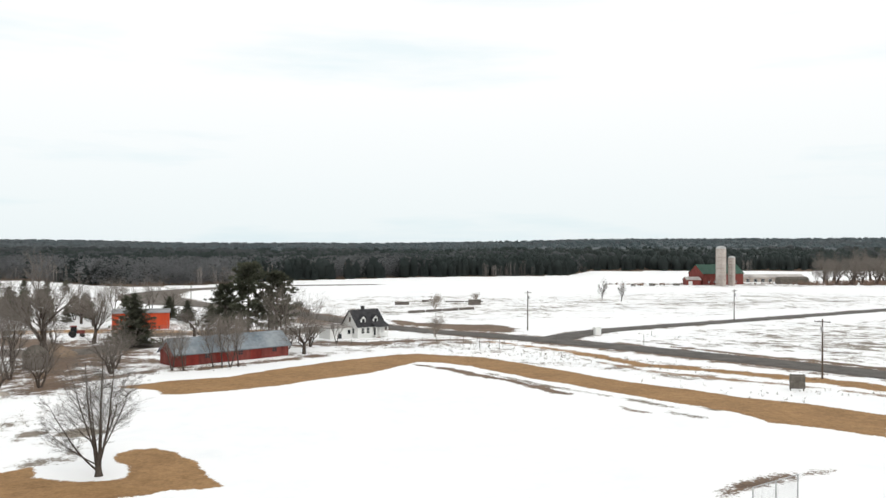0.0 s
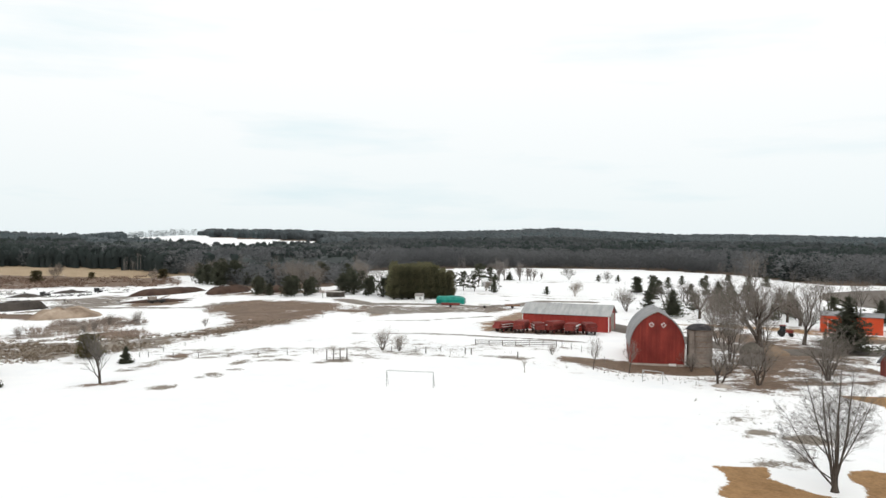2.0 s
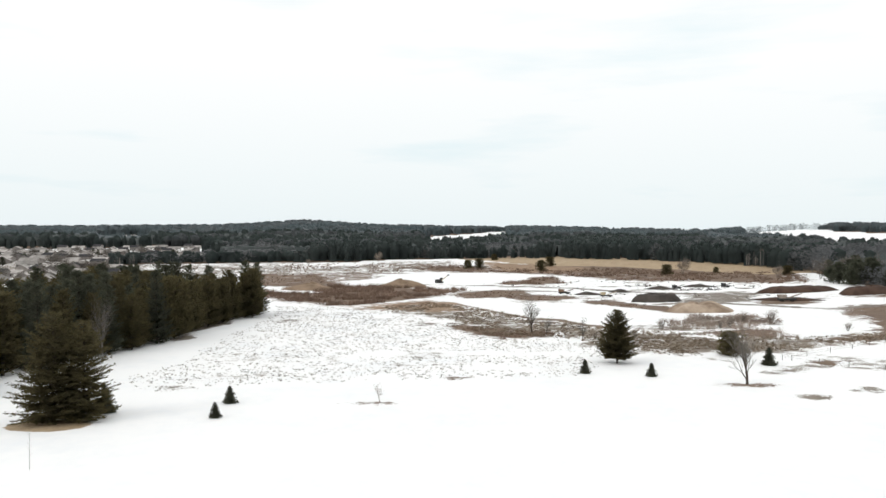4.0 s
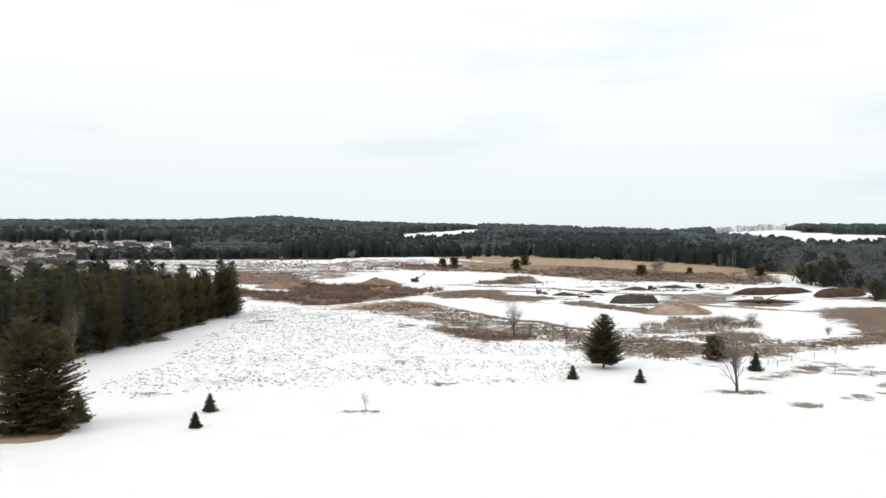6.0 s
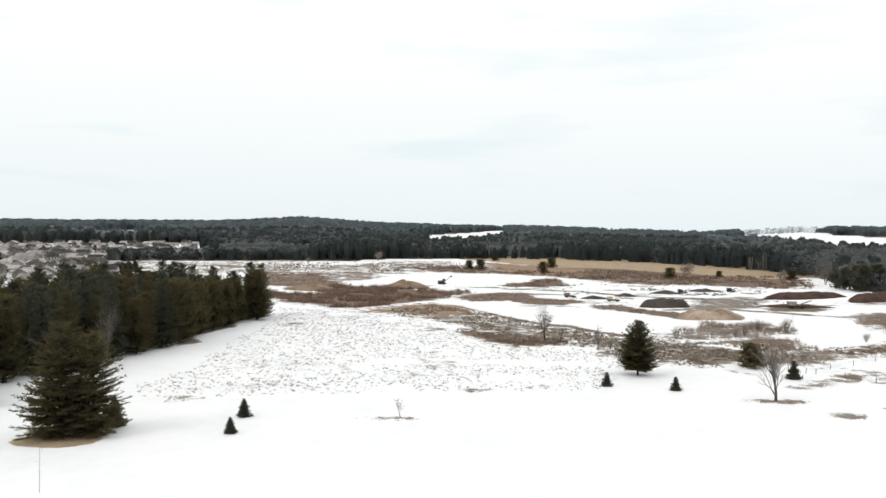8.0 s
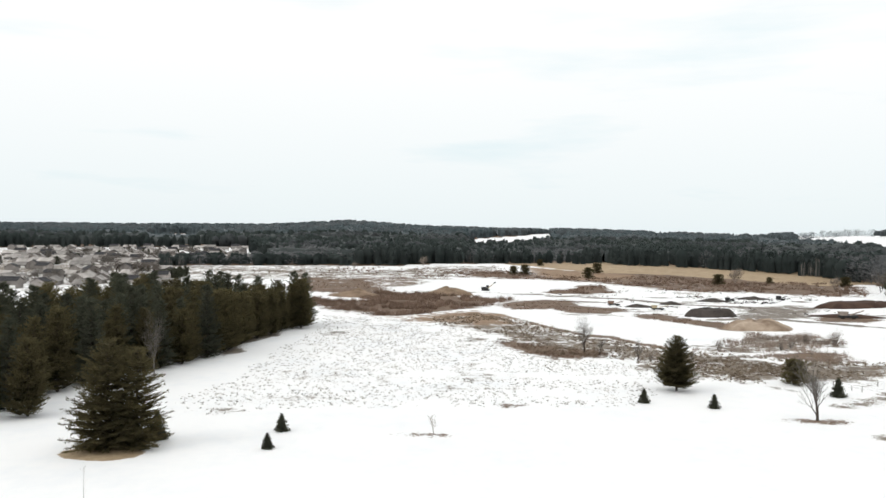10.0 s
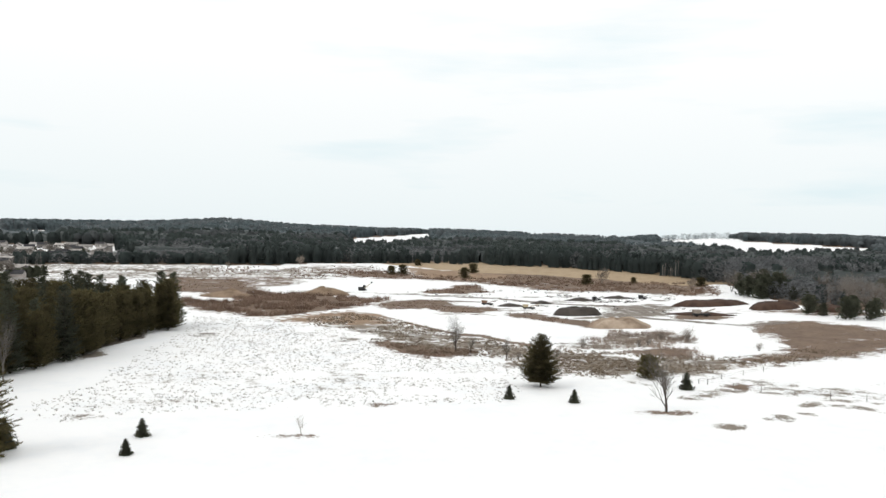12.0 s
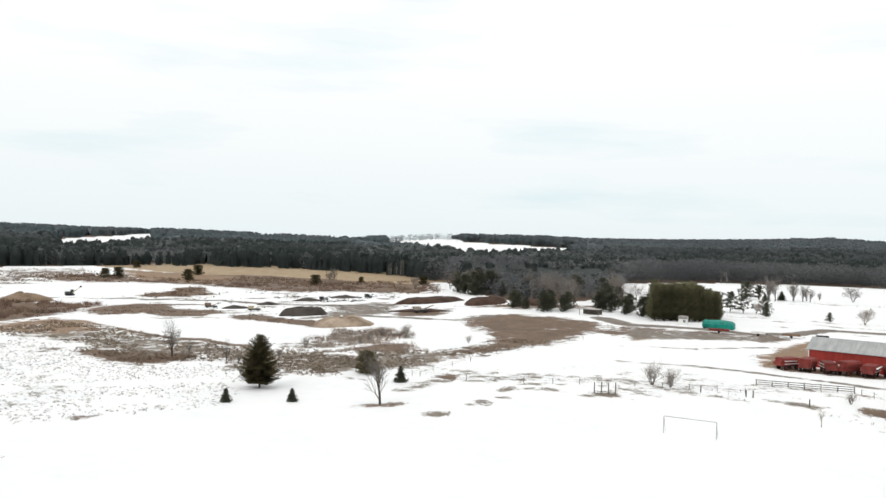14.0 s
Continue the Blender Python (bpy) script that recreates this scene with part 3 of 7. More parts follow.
# the meadow of dead weeds
MEADOW = lay("weeds", 0.19, 8, [(-137, -58), (-155, -53), (-196, -55), (-241, -55), (-277, -61), (-273, -41), (-252, -21), (-226, -5), (-190, 5), (-189, 20), (-177, 29), (-164, 28), (-142, 19), (-138, 8), (-138, 0), (-136, -15), (-134, -27), (-132, -37), (-127, -47)])
LONG_POND = [(-301, -4), (-314, 12), (-296, 27), (-290, 45), (-274, 54), (-258, 59), (-243, 69), (-232, 65), (-224, 56), (-217, 46), (-214, 40), (-220, 34), (-233, 29), (-240, 21), (-253, 14), (-273, 7)]
SMALL_POND = [(-259, 86), (-277, 97), (-266, 112), (-260, 120), (-221, 106), (-204, 99), (-194, 86), (-192, 81), (-204, 80), (-222, 87), (-240, 93), (-247, 85)]


def frozen(x, y):
    """The two snow-covered ponds on the floor of the gravel pit."""
    return np.maximum(patch(x, y, LONG_POND, 3), patch(x, y, SMALL_POND, 3))


def covers(x, y):
    """The cover of weeds, soil, tan earth, mud, grass and straw over the snow at arrays of places."""
    top = np.maximum.reduce
    layers = {k: np.zeros_like(x) for k in ("weeds", "soil", "tan", "mud", "grass", "straw")}
    for layer, weight, soft, line, track in LAND:
        layers[layer] = np.maximum(layers[layer], weight * (strip if track else patch)(x, y, line, soft))
    straw = top([layers["straw"], 0.9 * oval(x, y, -104.4, -52.0, 3.3, 5.2, 0, 0.7)])
    grass = top([layers["grass"], 0.6 * strip(x, y, [(-38, 207, 3), (-62, 203, 5), (-100, 201, 6), (-125, 190, 4)], 3)])
    soil, weeds = layers["soil"], layers["weeds"]
    soil = top([soil, 0.86 * strip(x, y, [(-102, 183, 8), (-82, 167, 9), (-70, 150, 11), (-66, 131, 8), (-62, 121, 5)], 9), 0.95 * strip(x, y, [(-68, 149, 3), (-52, 149, 3), (-40, 160, 3)], 4), 0.95 * strip(x, y, [(-29, 180.5, 2.5), (-18, 178, 3), (-8, 184, 2.5), (4, 186, 2)], 3)])
    soil = top([soil, 1.0 * oval(x, y, 8, 212, 12, 6, -20, 4), 1.2 * strip(x, y, [(51.4, 174, 0.8), (61, 163.1, 1.2), (66.2, 157.5, 1.0), (70.2, 155.1, 1.0), (80.7, 142.4, 1.2), (131, 87, 1.2)], 1.6)])
    soil = top([soil, 0.66 * strip(x, y, [(-17, 169.4, 1.5), (2, 183, 1.5)], 3), 0.62 * strip(x, y, [(4, 162.7, 2), (11.5, 165.5, 2)], 3)])
    soil = top([soil, 1.15 * strip(x, y, [(-99, 121, 3), (-92, 123.5, 4.5), (-84, 127, 4.5), (-76, 132, 4.5)], 2.5), 0.74 * oval(x, y, -70, 160, 12, 24, 35, 8), 0.7 * oval(x, y, -63, 145, 8, 18, 15, 6), 0.66 * strip(x, y, [(-74, 122, 4), (-55, 131, 5), (-46, 142, 4)], 4)])
    soil = top([soil, 0.62 * strip(x, y, [(-50, 170, 6), (-35, 176, 6), (-12, 178, 4), (10, 182, 4)], 5), 0.72 * oval(x, y, -39, 236, 9, 20, 25, 5), 1.0 * strip(x, y, [(-70, 197, 6), (-40, 203, 7), (-22, 212, 4)], 6), 0.95 * strip(x, y, [(-47, 137, 1.5), (-36, 146, 1.5), (-25, 158, 2.5)], 2.5)])
    soil = top([soil, 0.74 * oval(x, y, 10, 211, 13, 7, -25, 5), 0.7 * strip(x, y, [(a, b, w + 3.2) for a, b, w in MAIN_ROAD], 3)])
    soil = top([soil, 0.64 * strip(x, y, [(a, b, w + 1.6) for a, b, w in SIDE_ROAD], 3), 0.66 * strip(x, y, [(a, b, w + 2) for a, b, w in FAR_ROAD], 4)])
    soil = top([soil, 0.62 * strip(x, y, [(10, 181, 2), (30, 160, 2.4), (51, 139, 2.4), (68, 122, 2.4), (100, 85, 2.4)], 3), 0.62 * strip(x, y, [(46, 172, 0.9), (64, 158.5, 0.9), (82, 141, 0.9), (140, 76, 1)], 1.5)])
    soil = top([soil, 0.78 * oval(x, y, -146, 152, 8, 6, 0, 4), 0.64 * strip(x, y, [(-124, 119, 1.5), (-108, 132, 1.6)], 2.5), 0.72 * oval(x, y, -305, 182, 34, 14, 50, 8), 0.55 * strip(x, y, [(-190, 262, 3), (-262, 210, 3)], 4), 0.66 * oval(x, y, -94, 121, 8, 5, 20, 4), 0.6 * oval(x, y, -213, 152, 10, 20, 67, 5)])
    weeds = top([weeds, 0.4 * oval(x, y, 120, 190, 70, 50, 30, 20), 0.34 * oval(x, y, 110, 330, 130, 60, 20, 30), 0.2 * strip(x, y, [(-30, 120, 10), (-70, 110, 8), (-100, 110, 6)], 10), 0.22 * oval(x, y, -140, 100, 24, 30, 30, 12), 0.9 * strip(x, y, [(-219, 230.5, 0.9), (-199, 236.5, 0.9), (-177.6, 252, 1.1), (-150, 262, 1)], 3), 0.85 * strip(x, y, [(-284, 301, 1), (-272, 327, 1.2), (-243, 370, 1.2)], 3.5), 0.6 * strip(x, y, [(-205, 215, 1), (-160, 225, 1)], 4)])
    weeds = top([weeds, 0.45 * strip(x, y, [(-172, 60, 3), (-150, 82, 5), (-125, 108, 4), (-108, 128, 3)], 6), 0.34 * oval(x, y, 0, 300, 60, 70, 0, 20), 0.5 * strip(x, y, [(-150, 96, 1), (-120, 120, 1.5)], 3)])
    weeds = top([weeds, top([(0.8 + 0.05 * (k * 7 % 5)) * strip(x, y, [(50 + 4 * k, 186 + 3 * k, 0.35), (72 + 6 * k, 168 + 3.6 * k, 0.6), (150 + 5.4 * k, 96 + 5.4 * k, 0.6)], 1.6) for k in range(14)])])
    weeds = top([weeds, 0.85 * strip(x, y, [(69, 305, 1.5), (107, 319, 2.2), (145, 328, 2.2), (176, 333, 2.4), (230, 345, 2)], 5), 0.45 * strip(x, y, [(20, 250, 1), (60, 246, 1.5), (95, 262, 1.5)], 4)])
    weeds = top([weeds, 0.4 * strip(x, y, [(-62, 205, 20), (-112, 195, 24)], 20), 0.42 * strip(x, y, [(-155, 62, 2), (-126, 98, 2.5)], 4), 0.36 * strip(x, y, [(30, 250, 6), (70, 330, 10), (140, 400, 10)], 14)])
    weeds = top([weeds, 0.42 * strip(x, y, [(60, 172, 4), (105, 160, 6), (150, 150, 10)], 8), 0.45 * oval(x, y, 195, 480, 80, 25, 15, 14), 0.4 * strip(x, y, [(-10, 160, 4), (20, 150, 5), (50, 128, 5)], 5)])
    weeds = top([weeds, 0.42 * strip(x, y, [(-30, 160, 3), (-8, 172, 6), (14, 172, 4)], 5), 0.3 * strip(x, y, [(-52, 100, 7), (-42, 86, 6)], 6)])
    soil = top([soil, 0.72 * oval(x, y, -117, -14.4, 1.0, 2.8, 0, 1.5), 0.78 * oval(x, y, -133, 43.7, 1.8, 4.6, 0, 1.5)])
    pond = frozen(x, y) > 0.5
    soil, weeds = np.where(pond, np.minimum(soil, 0.1), soil), np.where(pond, np.minimum(weeds, 0.06), weeds)
    weeds = top([weeds, 0.62 * oval(x, y, -640, -330, 300, 110, 30, 40)])
    soil = top([soil, 1.5 * forest(x, y)])
    return weeds, soil, layers["tan"], layers["mud"], grass, straw


EDGE_AT = [-180, -60, -30, -20, -15, -10.6, -9, -4.8, -0.7, 3, 7, 10.5, 15.5, 18, 21.5, 24, 27, 32, 40, 48, 53, 54.5, 58, 61, 63, 65.2, 69, 73, 78, 86, 95, 97, 104, 113, 113.5, 125, 160, 180]
EDGE_OUT = [900, 900, 850, 815, 792, 778, 650, 627, 607, 585, 558, 534, 488, 476, 466, 490, 560, 620, 635, 600, 560, 405, 378, 388, 432, 552, 612, 640, 690, 705, 665, 630, 632, 625, 980, 980, 900, 900]


def forest(x, y):
    """1 in the woods, 0 in fields, clearings and among the far houses."""
    b, r = np.degrees(np.arctan2(-x, y)), np.hypot(x, y)
    inside = (r > np.interp(b, EDGE_AT, EDGE_OUT)) * 1.0
    fields = (b > 56.3) & (b < 69.6) & (r > np.interp(b, [56.5, 59.7, 62.1, 64.1, 65.4, 67.4, 69.4], [1150, 1090, 1050, 1040, 1130, 1220, 1350])) & (r < np.interp(b, [56.4, 58.8, 61.6, 64, 66.5], [1335, 1357, 1410, 1480, 5000]))
    fields |= (b > 85.7) & (b < 91.8) & (r > np.interp(b, [85.7, 87.5, 89.9, 91.8], [1205, 1080, 1030, 1020])) & (r < np.interp(b, [85.7, 87.5, 89.9, 91.8], [2200, 1550, 1380, 1250]))
    fields |= (b > 111.2) & (b < 113.3) & (r > 1290) & (r < 1400) | (b > 71) & (b < 79) & (r > 1590)
    fields |= (b > -18) & (b < -9) & (r > 880) & (r < 990) | (b > 29) & (b < 31) & (r > 700) & (r < 760)
    fields |= (b > 107) & (b < 114) & (r > 660) & (r < 980)
    return np.where(fields, 0.0, inside)


def ground_sheet():
    """One sheet to the horizon, closer-meshed where the fields lie nearest."""
    turns = np.radians(np.concatenate([np.arange(-34, 126, 0.15), np.arange(126, 326, 4.0)]))
    rings = np.concatenate([[0.0, 2, 15, 28], 30000 / np.arange(800, 46, -1.4), 30000 / np.linspace(45, 12, 34), [2800, 3400, 4200, 4900]])
    a, r = np.meshgrid(turns, rings)
    x, y = -r * np.sin(a), r * np.cos(a)
    z = height(x, y)
    n, k = len(turns), len(rings)
    i, j = np.meshgrid(np.arange(n), np.arange(k - 1))
    q = np.stack([j * n + i, j * n + (i + 1) % n, (j + 1) * n + (i + 1) % n, (j + 1) * n + i], -1).reshape(-1, 4)
    me = bpy.data.meshes.new("ground")
    verts = np.stack([x, y, z], -1).reshape(-1, 3)
    me.vertices.add(len(verts)), me.loops.add(q.size), me.polygons.add(len(q))
    me.vertices.foreach_set("co", verts.ravel())
    me.loops.foreach_set("vertex_index", q[:, ::-1].ravel().astype(np.int32))
    me.polygons.foreach_set("loop_start", np.arange(0, q.size, 4, dtype=np.int32))
    me.update(calc_edges=True)
    for name, values in zip(("weeds", "soil", "tan", "mud", "grass", "straw"), covers(x.ravel(), y.ravel())):
        me.attributes.new(name, "FLOAT", "POINT").data.foreach_set("value", values.astype(np.float32))
    me.materials.append(SNOW)
    me.shade_smooth()
    tagged(new("ground", me), "snow-covered fields with tan grass, soil and weeds", "ground", kind="structure")


ground_sheet()


def smooth_line(line, each=6):
    pts = [np.array(p, float) for p in line]
    pts = [2 * pts[0] - pts[1]] + pts + [2 * pts[-1] - pts[-2]]
    out = []
    for p0, p1, p2, p3 in zip(pts, pts[1:], pts[2:], pts[3:]):
        for t in np.arange(each) / each:
            out.append(0.5 * (2 * p1 + (p2 - p0) * t + (2 * p0 - 5 * p1 + 4 * p2 - p3) * t * t + (3 * p1 - p0 - 3 * p2 + p3) * t ** 3))
    return out + [pts[-2]]


def ribbon(name, line, mat, up, label, category, kind="structure"):
    pts = smooth_line(line)
    s = Shape()
    rows = []
    for k, (x, y, w) in enumerate(pts):
        d = pts[min(k + 1, len(pts) - 1)] - pts[max(k - 1, 0)]
        side = np.array([-d[1], d[0]]) / np.hypot(d[0], d[1])
        rows.append([(x + side[0] * w * u, y + side[1] * w * u, float(height(x, y)) + up + 0.05 * (1 - u * u) - (0.12 if abs(u) == 1 else 0)) for u in (-1, -0.97, -0.5, 0, 0.5, 0.97, 1)])
    s.v = [p for r in rows for p in r]
    s.f = [(7 * k + i, 7 * k + 7 + i, 7 * k + 8 + i, 7 * k + 1 + i) for k in range(len(rows) - 1) for i in range(6)]
    return tagged(new(name, mesh_of(name, s, mat, True)), label, category, kind=kind)


ribbon("road", MAIN_ROAD, ASPHALT, 0.05, "grey worn asphalt country road with wet edges", "road")
ribbon("side_road", SIDE_ROAD, ASPHALT, 0.04, "narrow grey asphalt side road between snowy fields", "road")
ribbon("bend_road", FAR_ROAD, GRAVEL, 0.06, "broad grey gravel bend in front of the woods", "road")
ribbon("yard_lane", YARD_LANE[:6], GRAVEL, 0.03, "muddy gravel lane between the farm sheds", "lane")


# ---- bulk woods ----
def scatter(templates, places, sizes, turns):
    """Vertices and faces of many copies of small templates (arrays of vertices, lists of faces), joined."""
    vs, fs, k = [], [], 0
    for pick, (x, y, z), (sx, sz), t in zip(np.random.randint(0, len(templates), len(places)), places, sizes, turns):
        v, f = templates[pick]
        c, s = math.cos(t), math.sin(t)
        vs.append(np.stack([(v[:, 0] * c - v[:, 1] * s) * sx + x, (v[:, 0] * s + v[:, 1] * c) * sx + y, v[:, 2] * sz + z], -1))
        fs.append(f + k)
        k += len(v)
    return np.concatenate(vs), np.concatenate(fs)


def stuff(name, templates, places, sizes, mat, label, category, parent=None):
    v, f = scatter(templates, places, sizes, np.random.uniform(0, 6.28, len(places)))
    me = bpy.data.meshes.new(name)
    me.vertices.add(len(v)), me.loops.add(f.size), me.polygons.add(len(f))
    me.vertices.foreach_set("co", v.ravel())
    me.loops.foreach_set("vertex_index", f.ravel().astype(np.int32))
    me.polygons.foreach_set("loop_start", np.arange(0, f.size, 3, dtype=np.int32))
    me.update(calc_edges=True)
    me.materials.append(mat)
    return tagged(new(name, me), label, category, kind="stuff")


def far_conifer(tiers, points):
    """A ragged spruce of unit height: tiers of uneven skirts, pulled together at the tips."""
    v, f = [], []
    for k in range(tiers):
        z0, z1 = 0.06 + 0.84 * k / tiers, min(1.0, 0.06 + 0.84 * (k + 1.9) / tiers)
        rad = 0.2 * (1 - k / tiers) ** 0.6 + 0.025
        base = len(v)
        v.append((0, 0, z1))
        for i in range(points):
            t = 2 * math.pi * (i + random.uniform(-0.3, 0.3)) / points
            q = rad * random.uniform(0.6, 1.25) * (1 if i % 2 else 0.62)
            v.append((q * math.cos(t), q * math.sin(t), z0 + random.uniform(-0.04, 0.04)))
        f += [(base, base + 1 + i, base + 1 + (i + 1) % points) for i in range(points)]
    return np.array(v), np.array(f)


def far_crown(bits, size, spread, low=0.3, stem=0.014, tip=0.0):
    """A distant crown of unit height: a thin stem and an uneven cloud of small slivers, wide in the middle."""
    v, f = [], []
    for a in (0.0, 1.57):
        k = len(v)
        v += [(-stem * math.cos(a), -stem * math.sin(a), 0), (stem * math.cos(a), stem * math.sin(a), 0), (0, 0, 0.8)]
        f.append((k, k + 1, k + 2))
    for _ in range(bits):
        u, t = random.random(), random.uniform(0, 6.28)
        z = low + (1 - low) * u
        out = spread * math.sin(math.pi * (0.12 + 0.86 * u)) ** 0.7 * math.sqrt(random.uniform(0.15, 1)) * (1 - tip * u)
        c = Vector((out * math.cos(t), out * math.sin(t), z))
        d = Vector((c.x * 1.2, c.y * 1.2, 0.35 * spread + random.uniform(-0.1, 0.2) * spread)).normalized() * size * random.uniform(0.6, 1.3)
        e = Vector((random.gauss(0, 1), random.gauss(0, 1), random.gauss(0, 1))).normalized() * size * 0.45
        k = len(v)
        v += [tuple(c - d * 0.5 - e), tuple(c - d * 0.5 + e), tuple(c + d)]
        f.append((k, k + 1, k + 2))
    return np.array(v), np.array(f)


def far_lump(bits, size, wide, pointed, n=7):
    """A dense distant crown of unit height: an uneven closed crown of n sides with ragged slivers round it."""
    v, f = [(0, 0, 1.0)], []
    steps = ((0.8, 0.3, 0.6), (0.5, 0.66, 1.0), (0.04, 0.85, 0.85))
    for k, (z, slim, full) in enumerate(steps):
        for i in range(n):
            t, out = 6.283 * (i + random.uniform(-0.3, 0.3)) / n + 0.4 * k, wide * (slim if pointed else full) * random.uniform(0.72, 1.2)
            v.append((out * math.cos(t), out * math.sin(t), z + random.uniform(-0.05, 0.06) + (0.0 if pointed else 0.08 - 0.03 * k)))
    f += [(0, 1 + i, 1 + (i + 1) % n) for i in range(n)]
    for k in range(2):
        for i in range(n):
            a, b = 1 + k * n + i, 1 + k * n + (i + 1) % n
            f += [(a, a + n, b + n), (a, b + n, b)]
    for _ in range(bits):
        c = Vector(v[random.randrange(1, 2 * n)])
        d = Vector((c.x, c.y, 0.12 + 0.4 * random.random())).normalized() * size * random.uniform(0.6, 1.3)
        e = Vector((random.gauss(0, 1), random.gauss(0, 1), random.gauss(0, 1))).normalized() * size * 0.4
        k = len(v)
        v += [tuple(c - e), tuple(c + e), tuple(c + d)]
        f.append((k, k + 1, k + 2))
    return np.array(v), np.array(f)


def far_birch():
    """A few pale upright stems with thin rising branches, of unit height."""
    v, f = [], []
    for _ in range(3):
        x, y, h = random.uniform(-0.12, 0.12), random.uniform(-0.12, 0.12), random.uniform(0.7, 1.0)
        for a in (0.0, 1.57):
            k = len(v)
            v += [(x - 0.008 * math.cos(a), y - 0.008 * math.sin(a), 0), (x + 0.008 * math.cos(a), y + 0.008 * math.sin(a), 0), (x + random.uniform(-0.03, 0.03), y, h)]
            f.append((k, k + 1, k + 2))
        for _ in range(7):
            z, t, o = h * random.uniform(0.4, 0.85), random.uniform(0, 6.28), random.uniform(0.04, 0.1)
            k = len(v)
            v += [(x, y, z), (x + 0.01, y + 0.01, z + 0.012), (x + o * math.cos(t), y + o * math.sin(t), z + random.uniform(0.1, 0.2))]
            f.append((k, k + 1, k + 2))
    return np.array(v), np.array(f)


def twig_clump(n, thick=0.05):
    v, f = [], []
    for _ in range(n):
        t, w, o = random.uniform(0, 6.28), random.uniform(0, 3.14), random.uniform(0.1, 0.9)
        x, y = 0.4 * o * math.cos(t), 0.4 * o * math.sin(t)
        k = len(v)
        v += [(x - thick * math.cos(w), y - thick * math.sin(w), 0), (x + thick * math.cos(w), y + thick * math.sin(w), 0), (2.3 * x, 2.3 * y, random.uniform(0.5, 1.0))]
        f.append((k, k + 1, k + 2))
    return np.array(v), np.array(f)


def patchy(x, y, scale, seed):
    return np.array([noise.noise((a / scale + seed, b / scale, seed)) for a, b in zip(x, y)])


def shorter(b, r):
    """How far the trees stay below full height, by bearing and distance."""
    return np.where((b > 53) & (b < 65.2) & (r < 545), 0.62, 1.0) * np.where((b > 54) & (b < 72) & (r > 700) & (r < 1350), 0.66, 1.0) * np.where((b > 84) & (b < 92) & (r < 1350), 0.8, 1.0) * np.where((b > 110.5) & (b < 114) & (r > 1000) & (r < 1290), 0.5, 1.0) * np.where((b > 100) & (r < 700), 0.58, 1)


def canopy(name, r0, r1, gap, mat, label):
    """The closed canopy of the woods' inner parts, from which the single tops rise."""
    a, r = np.meshgrid(np.radians(np.arange(-33, 125, 0.25)), np.arange(r0, r1, gap))
    x, y = -r * np.sin(a), r * np.cos(a)
    b = np.degrees(a)
    inside = np.minimum.reduce([forest(-(r + d) * np.sin(a + e), (r + d) * np.cos(a + e)) for d, e in ((0, 0), (-60, 0), (30, 0), (0, 0.012), (0, -0.012))])
    bump = patchy(x.ravel(), y.ravel(), 7, 3.0).reshape(x.shape)
    core = inside.copy()
    core[1:-1, 1:-1] = inside[:-2, 1:-1] * inside[2:, 1:-1] * inside[1:-1, :-2] * inside[1:-1, 2:]
    if r0 > 800:
        core[0] = inside[0]
    z = height(x, y) + (10.0 + 1.6 * bump) * shorter(b, r) * core
    n = x.shape[1]
    j, i = np.nonzero((inside[:-1, :-1] + inside[1:, :-1] + inside[:-1, 1:] + inside[1:, 1:]) == 4)
    q = np.stack([j * n + i, j * n + i + 1, (j + 1) * n + i + 1, (j + 1) * n + i], -1)
    used, back = np.unique(q, return_inverse=True)
    v = np.stack([x, y, z], -1).reshape(-1, 3)[used]
    me = bpy.data.meshes.new(name)
    me.from_pydata(v.tolist(), [], back.reshape(-1, 4).tolist())
    me.materials.append(mat)
    me.shade_smooth()
    tagged(new(name, me), label, "woods", kind="stuff")


